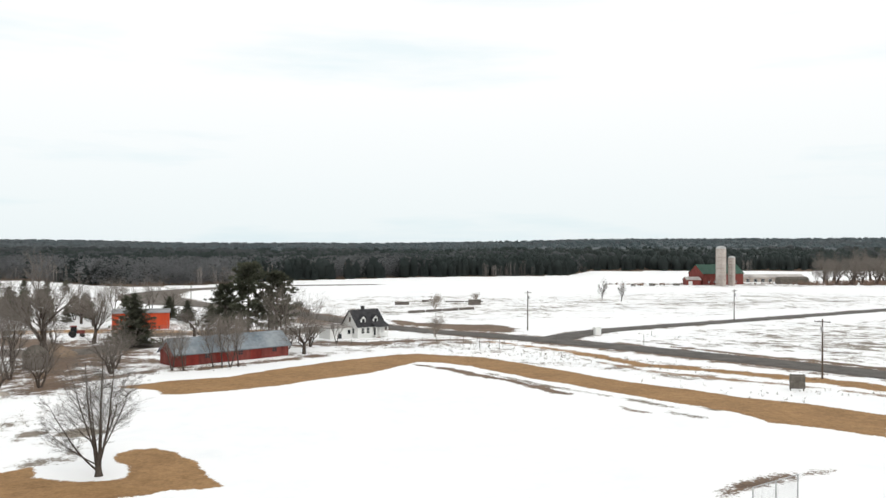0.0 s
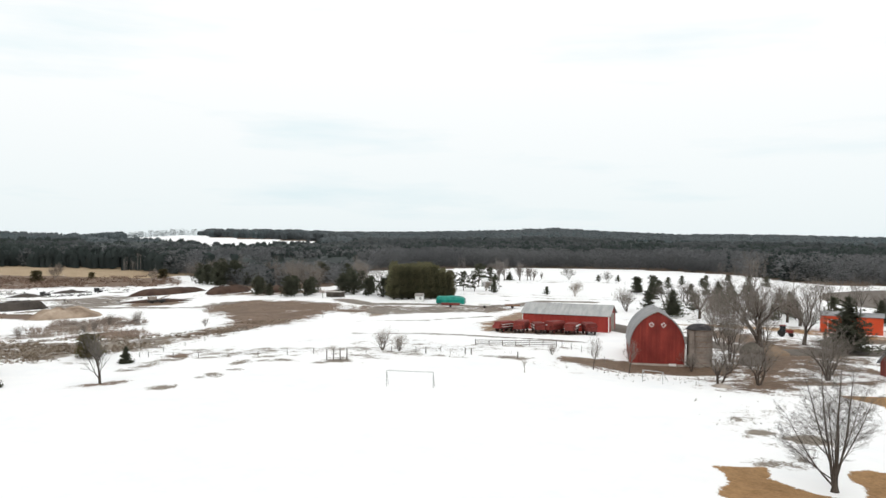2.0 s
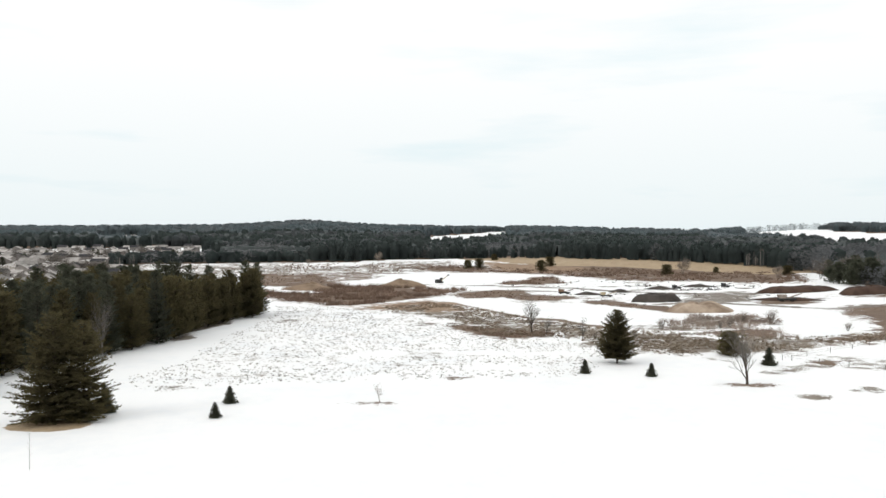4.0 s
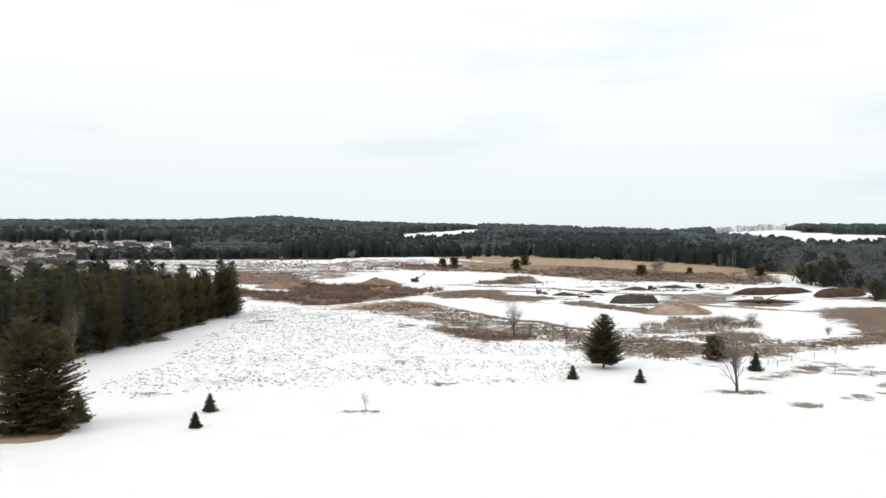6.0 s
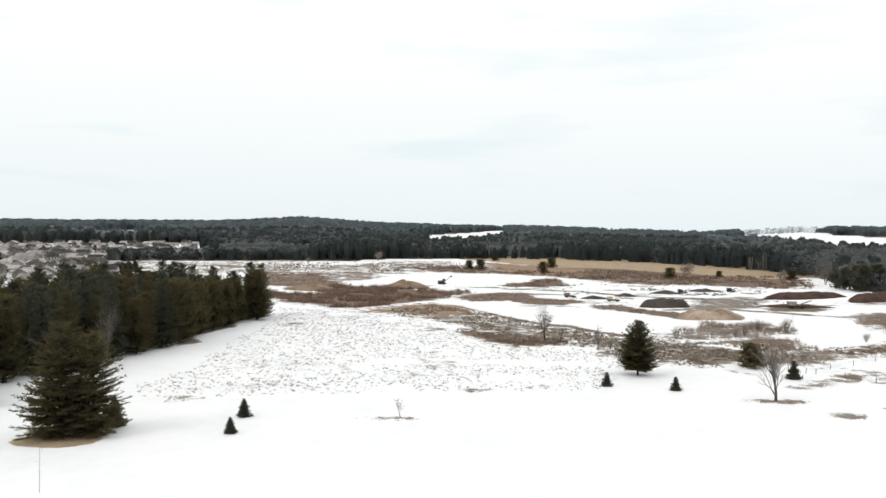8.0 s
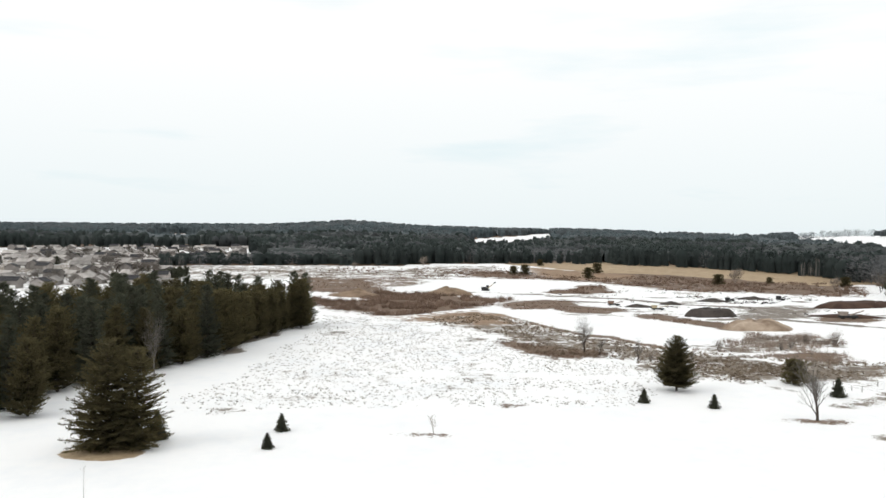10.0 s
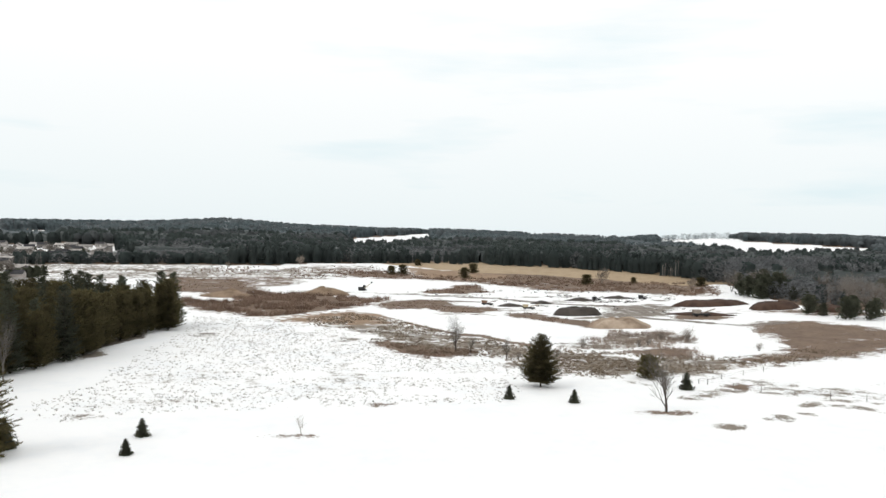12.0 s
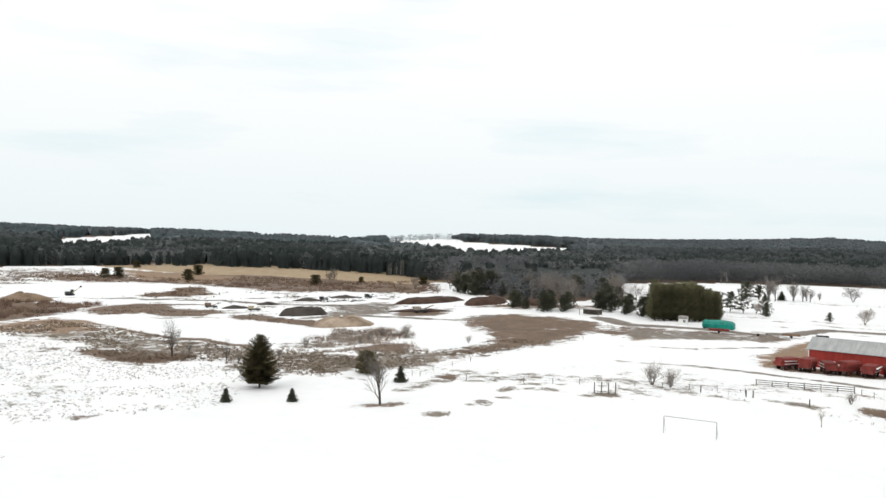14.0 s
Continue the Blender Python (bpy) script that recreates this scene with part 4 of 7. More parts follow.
def woods():
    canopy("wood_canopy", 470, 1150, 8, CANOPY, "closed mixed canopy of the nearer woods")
    # the farther canopy carries the haze in its base colour
    canopy("hill_canopy", 1142, 2600, 20, CANOPY_HAZED, "closed canopy over the distant hills, blue-grey with painted haze")
    rng = np.random.default_rng(5)
    rows = []
    for r0, r1, gap in ((340, 700, 6.0), (700, 1000, 8.5), (1000, 1400, 11.5), (1400, 2000, 15.5), (2000, 2600, 24.0)):
        n = int(radians(158) * (r1 * r1 - r0 * r0) / 2 / gap ** 2)
        a, r = np.radians(rng.uniform(-33, 125, n)), np.sqrt(rng.uniform(r0 * r0, r1 * r1, n))
        rows.append(np.stack([-r * np.sin(a), r * np.cos(a), r], -1))
    p = np.concatenate(rows)
    edge = np.interp(np.degrees(np.arctan2(-p[:, 0], p[:, 1])), EDGE_AT, EDGE_OUT)
    p = p[(forest(p[:, 0], p[:, 1]) > 0.5)]
    edge = np.interp(np.degrees(np.arctan2(-p[:, 0], p[:, 1])), EDGE_AT, EDGE_OUT)
    behind = p[:, 2] - edge
    keep = (behind < np.where(edge < 460, 340, 130)) | (p[:, 2] > 700) | (rng.random(len(p)) < 0.35)
    p, behind = p[keep], behind[keep]
    b = np.degrees(np.arctan2(-p[:, 0], p[:, 1]))
    kind = patchy(p[:, 0], p[:, 1], 110, 3.0) + 0.35 * patchy(p[:, 0], p[:, 1], 30, 8.0) + rng.normal(0, 0.1, len(p))
    share = np.interp(b, [-30, 0, 12, 22, 32, 45, 55, 64, 70, 90, 120], [-0.3, -0.3, -0.1, 0.04, 0.16, 0.2, 0.14, -0.06, -0.24, -0.22, -0.24]) + 0.04 * step(1100, 1700, p[:, 2])
    # leafless trees along the front, conifers behind them
    front = (b > 14) & (b < 53)
    share = share + np.where(front & (behind < 90), 0.3, 0.0) - np.where(front & (behind > 90) & (behind < 420), 0.22, 0.0)
    share = np.where((b > 53) & (b < 65.2) & (p[:, 2] < 545), 0.22, share)
    bare = kind < share
    z = height(p[:, 0], p[:, 1])
    tall = np.where(p[:, 2] < 800, rng.uniform(9.5, 16.5, len(p)), rng.uniform(11, 16, len(p))) * shorter(b, p[:, 2])
    wide = tall * rng.uniform(0.9, 1.4, len(p)) * np.where(p[:, 2] > 1000, 1.5, 1.15) * np.where((b > 100) & (p[:, 2] < 700), 1.8, 1)
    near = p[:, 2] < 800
    # from 1150 m on, the woods wear the colours with haze painted in
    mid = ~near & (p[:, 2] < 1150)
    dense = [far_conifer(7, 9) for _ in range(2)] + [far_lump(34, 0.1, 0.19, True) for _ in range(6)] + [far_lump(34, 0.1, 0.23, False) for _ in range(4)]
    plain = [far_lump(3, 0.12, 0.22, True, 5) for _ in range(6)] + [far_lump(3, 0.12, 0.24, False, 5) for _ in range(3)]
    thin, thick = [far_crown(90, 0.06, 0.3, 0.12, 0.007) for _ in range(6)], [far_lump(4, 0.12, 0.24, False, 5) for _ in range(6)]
    for name, label, sel, temps, mat in (("conifer_wood", "dark green conifer wood at the field's edge", ~bare & near, dense, WOOD_DARK), ("conifer_hillside", "dark conifer woods on the middle slopes", ~bare & mid, plain, WOOD_DARK), ("far_conifer_wood", "conifer woods over distant hills, paled blue by painted haze", ~bare & ~near & ~mid, plain, WOOD_HAZED),
                                         ("bare_wood", "grey-brown leafless wood at the field's edge", bare & near, thin, WOOD_BARE), ("bare_hillside", "grey-brown leafless woods on the middle slopes", bare & mid, thick, WOOD_BARE_MID), ("far_bare_wood", "grey leafless woods over distant hills, tinted with painted haze", bare & ~near & ~mid, thick, WOOD_BARE_HAZED)):
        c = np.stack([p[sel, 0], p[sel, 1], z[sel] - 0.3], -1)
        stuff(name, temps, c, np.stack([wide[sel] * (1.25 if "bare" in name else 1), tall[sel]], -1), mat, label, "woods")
    # a thin line of bare trees along the crest of the far snowfield
    a = np.concatenate([rng.normal(m, s, n) for m, s, n in ((72.0, 0.35, 46), (70.7, 0.3, 26), (69.0, 0.5, 46), (67.2, 0.4, 30), (65.8, 0.5, 34), (75.0, 1.2, 20), (63.6, 0.5, 30), (62, 0.8, 30), (60, 0.8, 30), (58, 0.8, 30))])
    r = np.where(a > 65.5, rng.uniform(1600, 1700, len(a)), np.interp(a, [56, 58.8, 61.6, 64, 66], [1345, 1367, 1420, 1490, 1600]) + rng.uniform(0, 40, len(a)))
    a = np.radians(a)
    cx, cy, h = -r * np.sin(a), r * np.cos(a), rng.uniform(5, 14, len(a))
    # same haze-tinted grey as the far leafless woods
    stuff("crest_trees", thin, np.stack([cx, cy, height(cx, cy)], -1), np.stack([h * 1.3, h], -1), WOOD_BARE_HAZED, "thin leafless trees along the far snowfield's crest", "woods")
    # pale birches along the front of the woods
    sel = (behind < 26) & (patchy(p[:, 0], p[:, 1], 40, 21.0) > np.where(b < 32, 0.16, 0.4))
    c = np.stack([p[sel, 0] * 0.985, p[sel, 1] * 0.985, z[sel]], -1)
    stuff("birch_fringe", [far_birch() for _ in range(5)], c, np.stack([tall[sel] * 1.0, tall[sel] * 0.85], -1), BIRCH, "pale leafless birches along the wood's edge", "woods")


woods()


def brush(name, spots, mat, tall, label, twigs=12, category="brush", clump=-0.12, flat=1.1, thick=0.05):
    """Clumps of twigs, scattered over ovals (x, y, half axes, turn, count) or over patches (corners, count, height)."""
    rng = np.random.default_rng(len(name))
    c, s = [], []
    for spot in spots:
        rise = 1.0
        if len(spot) == 3:
            corners, n, rise = spot
            lo, hi = np.min([p[:2] for p in corners], 0), np.max([p[:2] for p in corners], 0)
            px, py = rng.uniform(lo[0] - 2, hi[0] + 2, 6 * n), rng.uniform(lo[1] - 2, hi[1] + 2, 6 * n)
            inside = np.flatnonzero(patch(px, py, corners, 3) > rng.uniform(0.35, 0.75, 6 * n))[:n]
            px, py = px[inside], py[inside]
        else:
            x, y, a, b, turn, n = spot
            t, q = rng.uniform(0, 6.28, n), 1.3 * rng.random(n) ** 0.62
            u, v = a * q * np.cos(t), b * q * np.sin(t)
            k, w = math.cos(radians(turn)), math.sin(radians(turn))
            px, py = x + u * k - v * w, y + u * w + v * k
        keep = (patchy(px, py, 9, 5.0) + 0.6 * patchy(px, py, 30, 2.0) > clump) & (frozen(px, py) < 0.6)
        px, py, n = px[keep], py[keep], int(keep.sum())
        c.append(np.stack([px, py, height(px, py) - 0.02], -1))
        h = rng.uniform(0.4, 1.3, n) * tall * rise
        s.append(np.stack([h * flat, h], -1))
    stuff(name, [twig_clump(twigs, thick) for _ in range(6)], np.concatenate(c), np.concatenate(s), mat, label, category)


brush("brush", [(BELT, 3000, 1.5), (UPPER_BANK, 500, 0.8), (BACK_BANK, 2600, 1.5), (ISLAND, 260, 1.2), (WEEDY_ISLAND, 500, 0.6), (LONG_ISLAND, 260, 0.7), (FAR_BANK, 700, 0.9), (TREE_BANK, 420, 0.45), (RISE, 500, 0.3), (-575, -110, 14, 60, 15, 240), (-545, -165, 40, 60, 20, 160), (128, 484, 24, 4, 6, 160), (200, 494, 30, 5, 10, 160), (-590, -60, 20, 60, 0, 500), (-560, -40, 20, 40, 0, 300)],
      BRUSH, 1.25, "rust-brown leafless brush round the gravel pit", 16, "brush", 0.0, 1.3, 0.035)
brush("meadow_tufts", [(MEADOW, 6200, 1.0)], TUFT, 0.24, "dead weed tufts poking through meadow snow", 10, "weeds", -0.42, 2.0, 0.08)
brush("slope_weeds", [(NEAR_SLOPE, 3800, 1.2), (SLOPE, 2200, 1.0)], DRY_WEED, 0.42, "tan dead weeds on the snowy slope above the ponds", 12, "weeds", -0.3, 1.7, 0.07)
brush("field_tufts", [(-52, 95, 9, 12, 30, 50), (10, 165, 24, 8, -40, 260), (45, 132, 10, 28, 40, 260), (-6, 174, 22, 7, 10, 200), (-60, 128, 22, 8, 35, 160), (110, 350, 60, 12, 40, 160)] + [(-100, 114, 26, 5, 20, 160), (75, 175, 30, 5, -42, 120), (88, 312, 22, 2.5, 20, 60), (145, 327, 40, 3, 12, 120), (117, 313, 3, 2, 0, 30), (135, 321, 4, 2, 0, 30), (163, 325.5, 4, 2, 0, 30), (180, 333.5, 6, 3, 0, 60), (70, 328, 30, 8, 40, 120), (40, 140, 30, 4, -46, 140)],
      TUFT, 0.5, "dead weeds and grass tufts in thin snow", 7, "weeds")
brush("pit_rubble", [(-400, 70, 26, 50, 0, 60), (-345, 62, 14, 16, 0, 40), (-440, 90, 16, 40, 10, 60), (-330, 100, 14, 24, 0, 40), (-396, 118, 10, 26, 0, 160), (-372, 112, 6, 10, 0, 60)], DIRT_DARK, 0.9, "dark rubble and scrap scattered over the pit snow", 9, "rubble", -0.1, 1.8)
brush("reeds", [(REED_BED, 1500, 0.8), (REED_TAIL, 420, 0.6)], REED, 1.7, "grey-brown reeds along the frozen basin", 10, "reeds", -0.06, 0.8, 0.028)
brush("farm_thicket", [(252, 484, 30, 5, 5, 240), (290, 520, 40, 10, 10, 160)], BRUSH, 3.0, "grey-brown thicket round the far farm", 14, "brush", -0.3, 0.9)


# ---- trees ----
def bare_tree(name, seed, tall, spread, stems, m, label, levels=4, group="bare trees", twig=0.01, mats=(BARK, TWIG), low=0.25, rise=0.3, fan=0.19):
    """A leafless tree: upright stems with limbs all along them, and a rounded crown of ever finer twigs."""
    rng = random.Random(seed)
    trunk, crown = Shape(), Shape()

    def grow(p, d, length, rad, level):
        shape, sides = (trunk, 7) if level == 0 else (trunk, 5) if level == 1 else (crown, 3)
        n = (8, 4, 3, 2, 1)[level]
        end = rad * (0.3 if level < 3 else 0.55)
        for k in range(n):
            bend = 0.06 if level == 0 else 0.16
            d = (d + Vector((rng.gauss(0, bend), rng.gauss(0, bend), 0.02 + (0.05 if level in (1, 2) else 0.0)))).normalized()
            q = p + d * (length / n)
            r1, r2 = rad + (end - rad) * k / n, rad + (end - rad) * (k + 1) / n
            shape.tube(p, q, max(r1, twig), max(r2, twig), sides, False)
            p = q
            if level == levels:
                continue
            if level == 0:
                if (k + 1) / n < low:
                    continue
                for _ in range(2):
                    t = rng.uniform(0, 6.28)
                    s = (Vector((math.cos(t), math.sin(t), 0)) * spread * rng.uniform(0.8, 1.2) + d * (rise + rng.uniform(-0.2, 0.2) + 0.6 * k / n)).normalized()
                    grow(p, s, length * (0.52 - 0.3 * (k + 1) / n) * rng.uniform(0.7, 1.2), max(twig, r2 * 0.55), 1)
            else:
                for _ in range(2):
                    t = rng.uniform(0, 6.28)
                    s = (d * rng.uniform(0.6, 1.1) + Vector((math.cos(t), math.sin(t), rng.uniform(-0.3, 0.6))) * 0.75).normalized()
                    grow(p, s, length * rng.uniform(0.4, 0.65), max(twig, r2 * 0.55), level + 1)

    for k in range(stems):
        t = 6.28 * k / stems + rng.uniform(-0.4, 0.4)
        d = Vector((math.cos(t), math.sin(t), 0)) * (0.0 if stems == 1 else rng.uniform(0.6, 1.5) * fan * spread) + Vector((0, 0, 1))
        grow(Vector((0.1 * math.cos(t) * (stems > 1), 0.1 * math.sin(t) * (stems > 1), -0.15)), d.normalized(), tall * rng.uniform(0.75, 0.95), tall * (0.013 if stems > 1 else 0.02), 0)
    top = max(v[2] for v in crown.v)
    for s in (trunk, crown):
        s.v = [(x * tall / top, y * tall / top, z * tall / top) for x, y, z in s.v]
    trunk.tube((0, 0, -0.2), (0, 0, 0.35), tall * 0.03, tall * 0.02, 8)
    ob = thing(name, m, label, "tree", group)
    part("trunk", trunk, mats[0], ob, smooth=True), part("crown", crown, mats[1], ob)
    return ob


def fork_tree(name, seed, tall, wide, stems, m, label, group="bare trees", twig=0.01, mats=(BARK, TWIG), clear=0.2, levels=8, spread=0.5, up=0.05, fan=0.35, low=1, thick=1.0):
    """A leafless tree that forks again and again: stems, open spreading limbs, and a crown of fine twigs."""
    rng = random.Random(seed)
    trunk, crown = Shape(), Shape()

    def grow(p, d, length, rad, level):
        shape, sides = (trunk, 7) if level < 2 else (trunk, 5) if level < 4 else (crown, 3)
        n = 3 if level < 3 else 2 if level < 7 else 1
        for k in range(n):
            bend = 0.07 + 0.012 * level
            d = (d + Vector((rng.gauss(0, bend), rng.gauss(0, bend), up + rng.gauss(0, bend * 0.6)))).normalized()
            q = p + d * (length / n)
            shape.tube(p, q, max(rad, twig), max(rad * 0.9, twig), sides, False)
            p, rad = q, rad * 0.9
            for _ in range(0 if level >= levels - 1 or (level == 0 and k < low) else 1 if level < 3 or k == n // 2 else 0):
                t = rng.uniform(0, 6.28)
                s = (d + Vector((math.cos(t), math.sin(t), 0.1)) * rng.uniform(0.7, 1.2)).normalized()
                grow(p, s, length * rng.uniform(0.5, 0.8), rad * 0.45, min(levels, level + (3 if level < 2 else 2)))
        if level >= levels:
            return
        t = rng.uniform(0, 6.28)
        count = 3 if level == 0 or rng.random() < 0.15 else 2
        for i in range(count):
            a = t + 6.283 * i / count + rng.uniform(-0.5, 0.5)
            e = d.orthogonal().normalized()
            side = e * math.cos(a) + d.cross(e) * math.sin(a)
            lean = spread * rng.uniform(0.45, 1.3) * (0.6 if i == 0 else 1.1)
            grow(p, (d + side * lean).normalized(), length * rng.uniform(0.72, 0.95) * (1 if i == 0 else 0.85), rad * (0.8 if i == 0 else 0.65), level + 1)

    for k in range(stems):
        t = 6.28 * k / stems + rng.uniform(-0.4, 0.4)
        o = Vector((math.cos(t), math.sin(t), 0)) * (stems > 1)
        grow(o * 0.012 * tall + Vector((0, 0, -0.2)), (o * fan * rng.uniform(0.5, 1.2) + Vector((0, 0, 1))).normalized(), tall * clear * rng.uniform(0.85, 1.15), tall * thick * (0.026 if stems == 1 else 0.019), 0)
    top = max(v[2] for v in crown.v)
    reach = np.percentile([math.hypot(v[0], v[1]) for v in crown.v], 97)
    for s in (trunk, crown):
        s.v = [(x * wide / reach, y * wide / reach, z * tall / top) for x, y, z in s.v]
    trunk.tube((0, 0, -0.2), (0, 0, 0.3), tall * 0.026, tall * 0.018, 8)
    ob = thing(name, m, label, "tree", group)
    part("trunk", trunk, mats[0], ob, smooth=True), part("crown", crown, mats[1], ob)
    return ob


def conifer(name, seed, tall, rad, m, label, whorls=16, arms=9, sprays=5, mat=NEEDLE, group="conifers", bare=0.04, droop=0.25, power=0.8, leaf=1.0, blades=7, uneven=0.2, skirt=0.62):
    """A conifer: a tapered trunk and whorls of arms set with ragged needle sprays."""
    rng = random.Random(seed)
    trunk, crown = Shape(), Shape()
    trunk.tube((0, 0, -0.2), (0, 0, tall * 0.97), tall * 0.018 + 0.03, 0.02, 7)
    for k in range(whorls):
        z = bare + (0.985 - bare) * k / whorls
        reach = rad * (1 - z) ** power * rng.uniform(1 - 1.5 * uneven, 1 + uneven) + 0.04 * rad
        count = max(4, int(arms * (0.5 + 0.5 * (1 - z))))
        for i in range(count):
            t = 6.283 * (i + rng.uniform(-0.35, 0.35)) / count + k * 0.7
            out = reach * rng.uniform(0.65, 1.15)
            lift = rng.uniform(-0.05, 0.2) + 0.5 * z
            c, s = math.cos(t), math.sin(t)
            base = z * tall + rng.uniform(-0.5, 0.5) * tall / whorls
            tip = (out * c, out * s, base + out * (lift - droop))
            trunk.tube((0, 0, base), tip, 0.03 + 0.004 * tall * (1 - z), 0.012, 3, False)
            # a skirt of shaded needles close to the trunk
            inner = skirt * out
            k0, wide = len(crown.v), 3.6 * inner / count
            crown.v += [(0, 0, base + 0.7 * tall / whorls), (inner * c - wide * s, inner * s + wide * c, base - 0.5 * tall / whorls), (inner * c + wide * s, inner * s - wide * c, base - 0.3 * tall / whorls)]
            crown.f.append((k0, k0 + 1, k0 + 2))
            for j in range(sprays):
                u = (j + rng.uniform(0.3, 1.2)) / sprays
                side = rng.uniform(-0.22, 0.22) * out * u
                px, py, pz = out * u * c - side * s, out * u * s + side * c, base + out * u * (lift - droop * u)
                size = leaf * (min(0.3, 0.03 * tall) + 0.3 * out / sprays) * rng.uniform(0.7, 1.3) * (1.1 - 0.7 * z)
                for _ in range(blades):
                    a = t + rng.gauss(0, 0.95)
                    d = Vector((math.cos(a), math.sin(a), rng.gauss(0.12, 0.42))).normalized() * size * rng.uniform(0.8, 1.6)
                    w = Vector((rng.gauss(0, 1), rng.gauss(0, 1), rng.gauss(0, 1))).normalized() * size * rng.uniform(0.24, 0.42)
                    o = Vector((px + rng.gauss(0, 0.3) * size, py + rng.gauss(0, 0.3) * size, pz + rng.gauss(0, 0.3) * size))
                    k0 = len(crown.v)
                    crown.v += [tuple(o - w), tuple(o + w), tuple(o + d)]
                    crown.f.append((k0, k0 + 1, k0 + 2))
    ob = thing(name, m, label, "tree", group)
    part("trunk", trunk, BARK, ob), part("crown", crown, mat, ob)
    return ob


def layered_pine(name, seed, tall, rad, m, label, whorls=22, arms=10, mat=NEEDLE, group="conifers", bare=0.04, power=0.6, lift=0.0, gap=0.3, leaf=0.3, skirt=0.55, uneven=0.2):
    """A conifer of feathered boughs: whorls of arms with twigs to both sides, each set with short needle tufts."""
    rng = random.Random(seed)
    trunk, crown = Shape(), Shape()
    trunk.tube((0, 0, -0.2), (0, 0, tall * 0.96), tall * 0.017 + 0.03, 0.02, 7)

    def tuft(o, d, size):
        w = Vector((rng.gauss(0, 1), rng.gauss(0, 1), rng.gauss(0, 1))).normalized() * size * rng.uniform(0.14, 0.26)
        k = len(crown.v)
        crown.v += [tuple(o - w), tuple(o + w), tuple(o + d * size)]
        crown.f.append((k, k + 1, k + 2))

    for k in range(whorls):
        z = bare + (0.98 - bare) * (k + 0.3) / whorls
        reach = rad * (1 - z) ** power * min(1.0, 0.82 + 2.2 * z) * rng.uniform(1 - uneven, 1 + 0.6 * uneven) + 0.035 * rad
        count = max(4, int(arms * (0.55 + 0.45 * (1 - z))))
        for i in range(count):
            t = 6.283 * (i + rng.uniform(-0.4, 0.4)) / count + k * 0.7
            out = reach * rng.uniform(0.66, 1.12)
            rise, tip = lift + rng.uniform(-0.12, 0.14) + 0.55 * z, 0.1
            c, s = math.cos(t), math.sin(t)
            base = z * tall + rng.uniform(-0.45, 0.45) * tall / whorls
            trunk.tube((0, 0, base), (0.9 * out * c, 0.9 * out * s, base + 0.9 * out * (rise + 0.8 * tip)), 0.025 + 0.004 * tall * (1 - z), 0.012, 3, False)
            inner, h = skirt * out, tall / whorls
            k0, wide = len(crown.v), 3.4 * inner / count
            crown.v += [(0, 0, base + 0.7 * h), (inner * c - wide * s, inner * s + wide * c, base + inner * rise - 0.4 * h), (inner * c + wide * s, inner * s - wide * c, base + inner * rise - 0.2 * h)]
            crown.f.append((k0, k0 + 1, k0 + 2))
            for j in range(max(3, int(0.8 * out / gap))):
                u = 0.2 + 0.8 * (j + rng.random()) / max(3, int(0.8 * out / gap))
                p = Vector((out * u * c, out * u * s, base + out * u * (rise + tip * u)))
                for side in (-1, 1):
                    a = t + side * rng.uniform(0.5, 1.15)
                    d = Vector((math.cos(a), math.sin(a), rise + rng.uniform(-0.15, 0.3))).normalized()
                    length = (0.42 * out * (1 - u) + 0.8 * leaf) * rng.uniform(0.6, 1.15)
                    for q in range(max(2, int(length / (0.55 * leaf)))):
                        o = p + d * length * (q + rng.random()) / max(2, int(length / (0.55 * leaf)))
                        for _ in range(2):
                            e = (d + Vector((rng.gauss(0, 0.55), rng.gauss(0, 0.55), rng.gauss(0.12, 0.45)))).normalized()
                            tuft(o, e, leaf * rng.uniform(0.7, 1.3))
                tuft(p, Vector((c, s, rise + 0.3)).normalized(), leaf * 1.3)
    for q in range(14):
        tuft(Vector((0, 0, tall * (0.93 + 0.005 * q))), Vector((rng.gauss(0, 0.5), rng.gauss(0, 0.5), 1)).normalized(), leaf * 1.2)
    ob = thing(name, m, label, "tree", group)
    part("trunk", trunk, BARK, ob), part("crown", crown, mat, ob)
    return ob


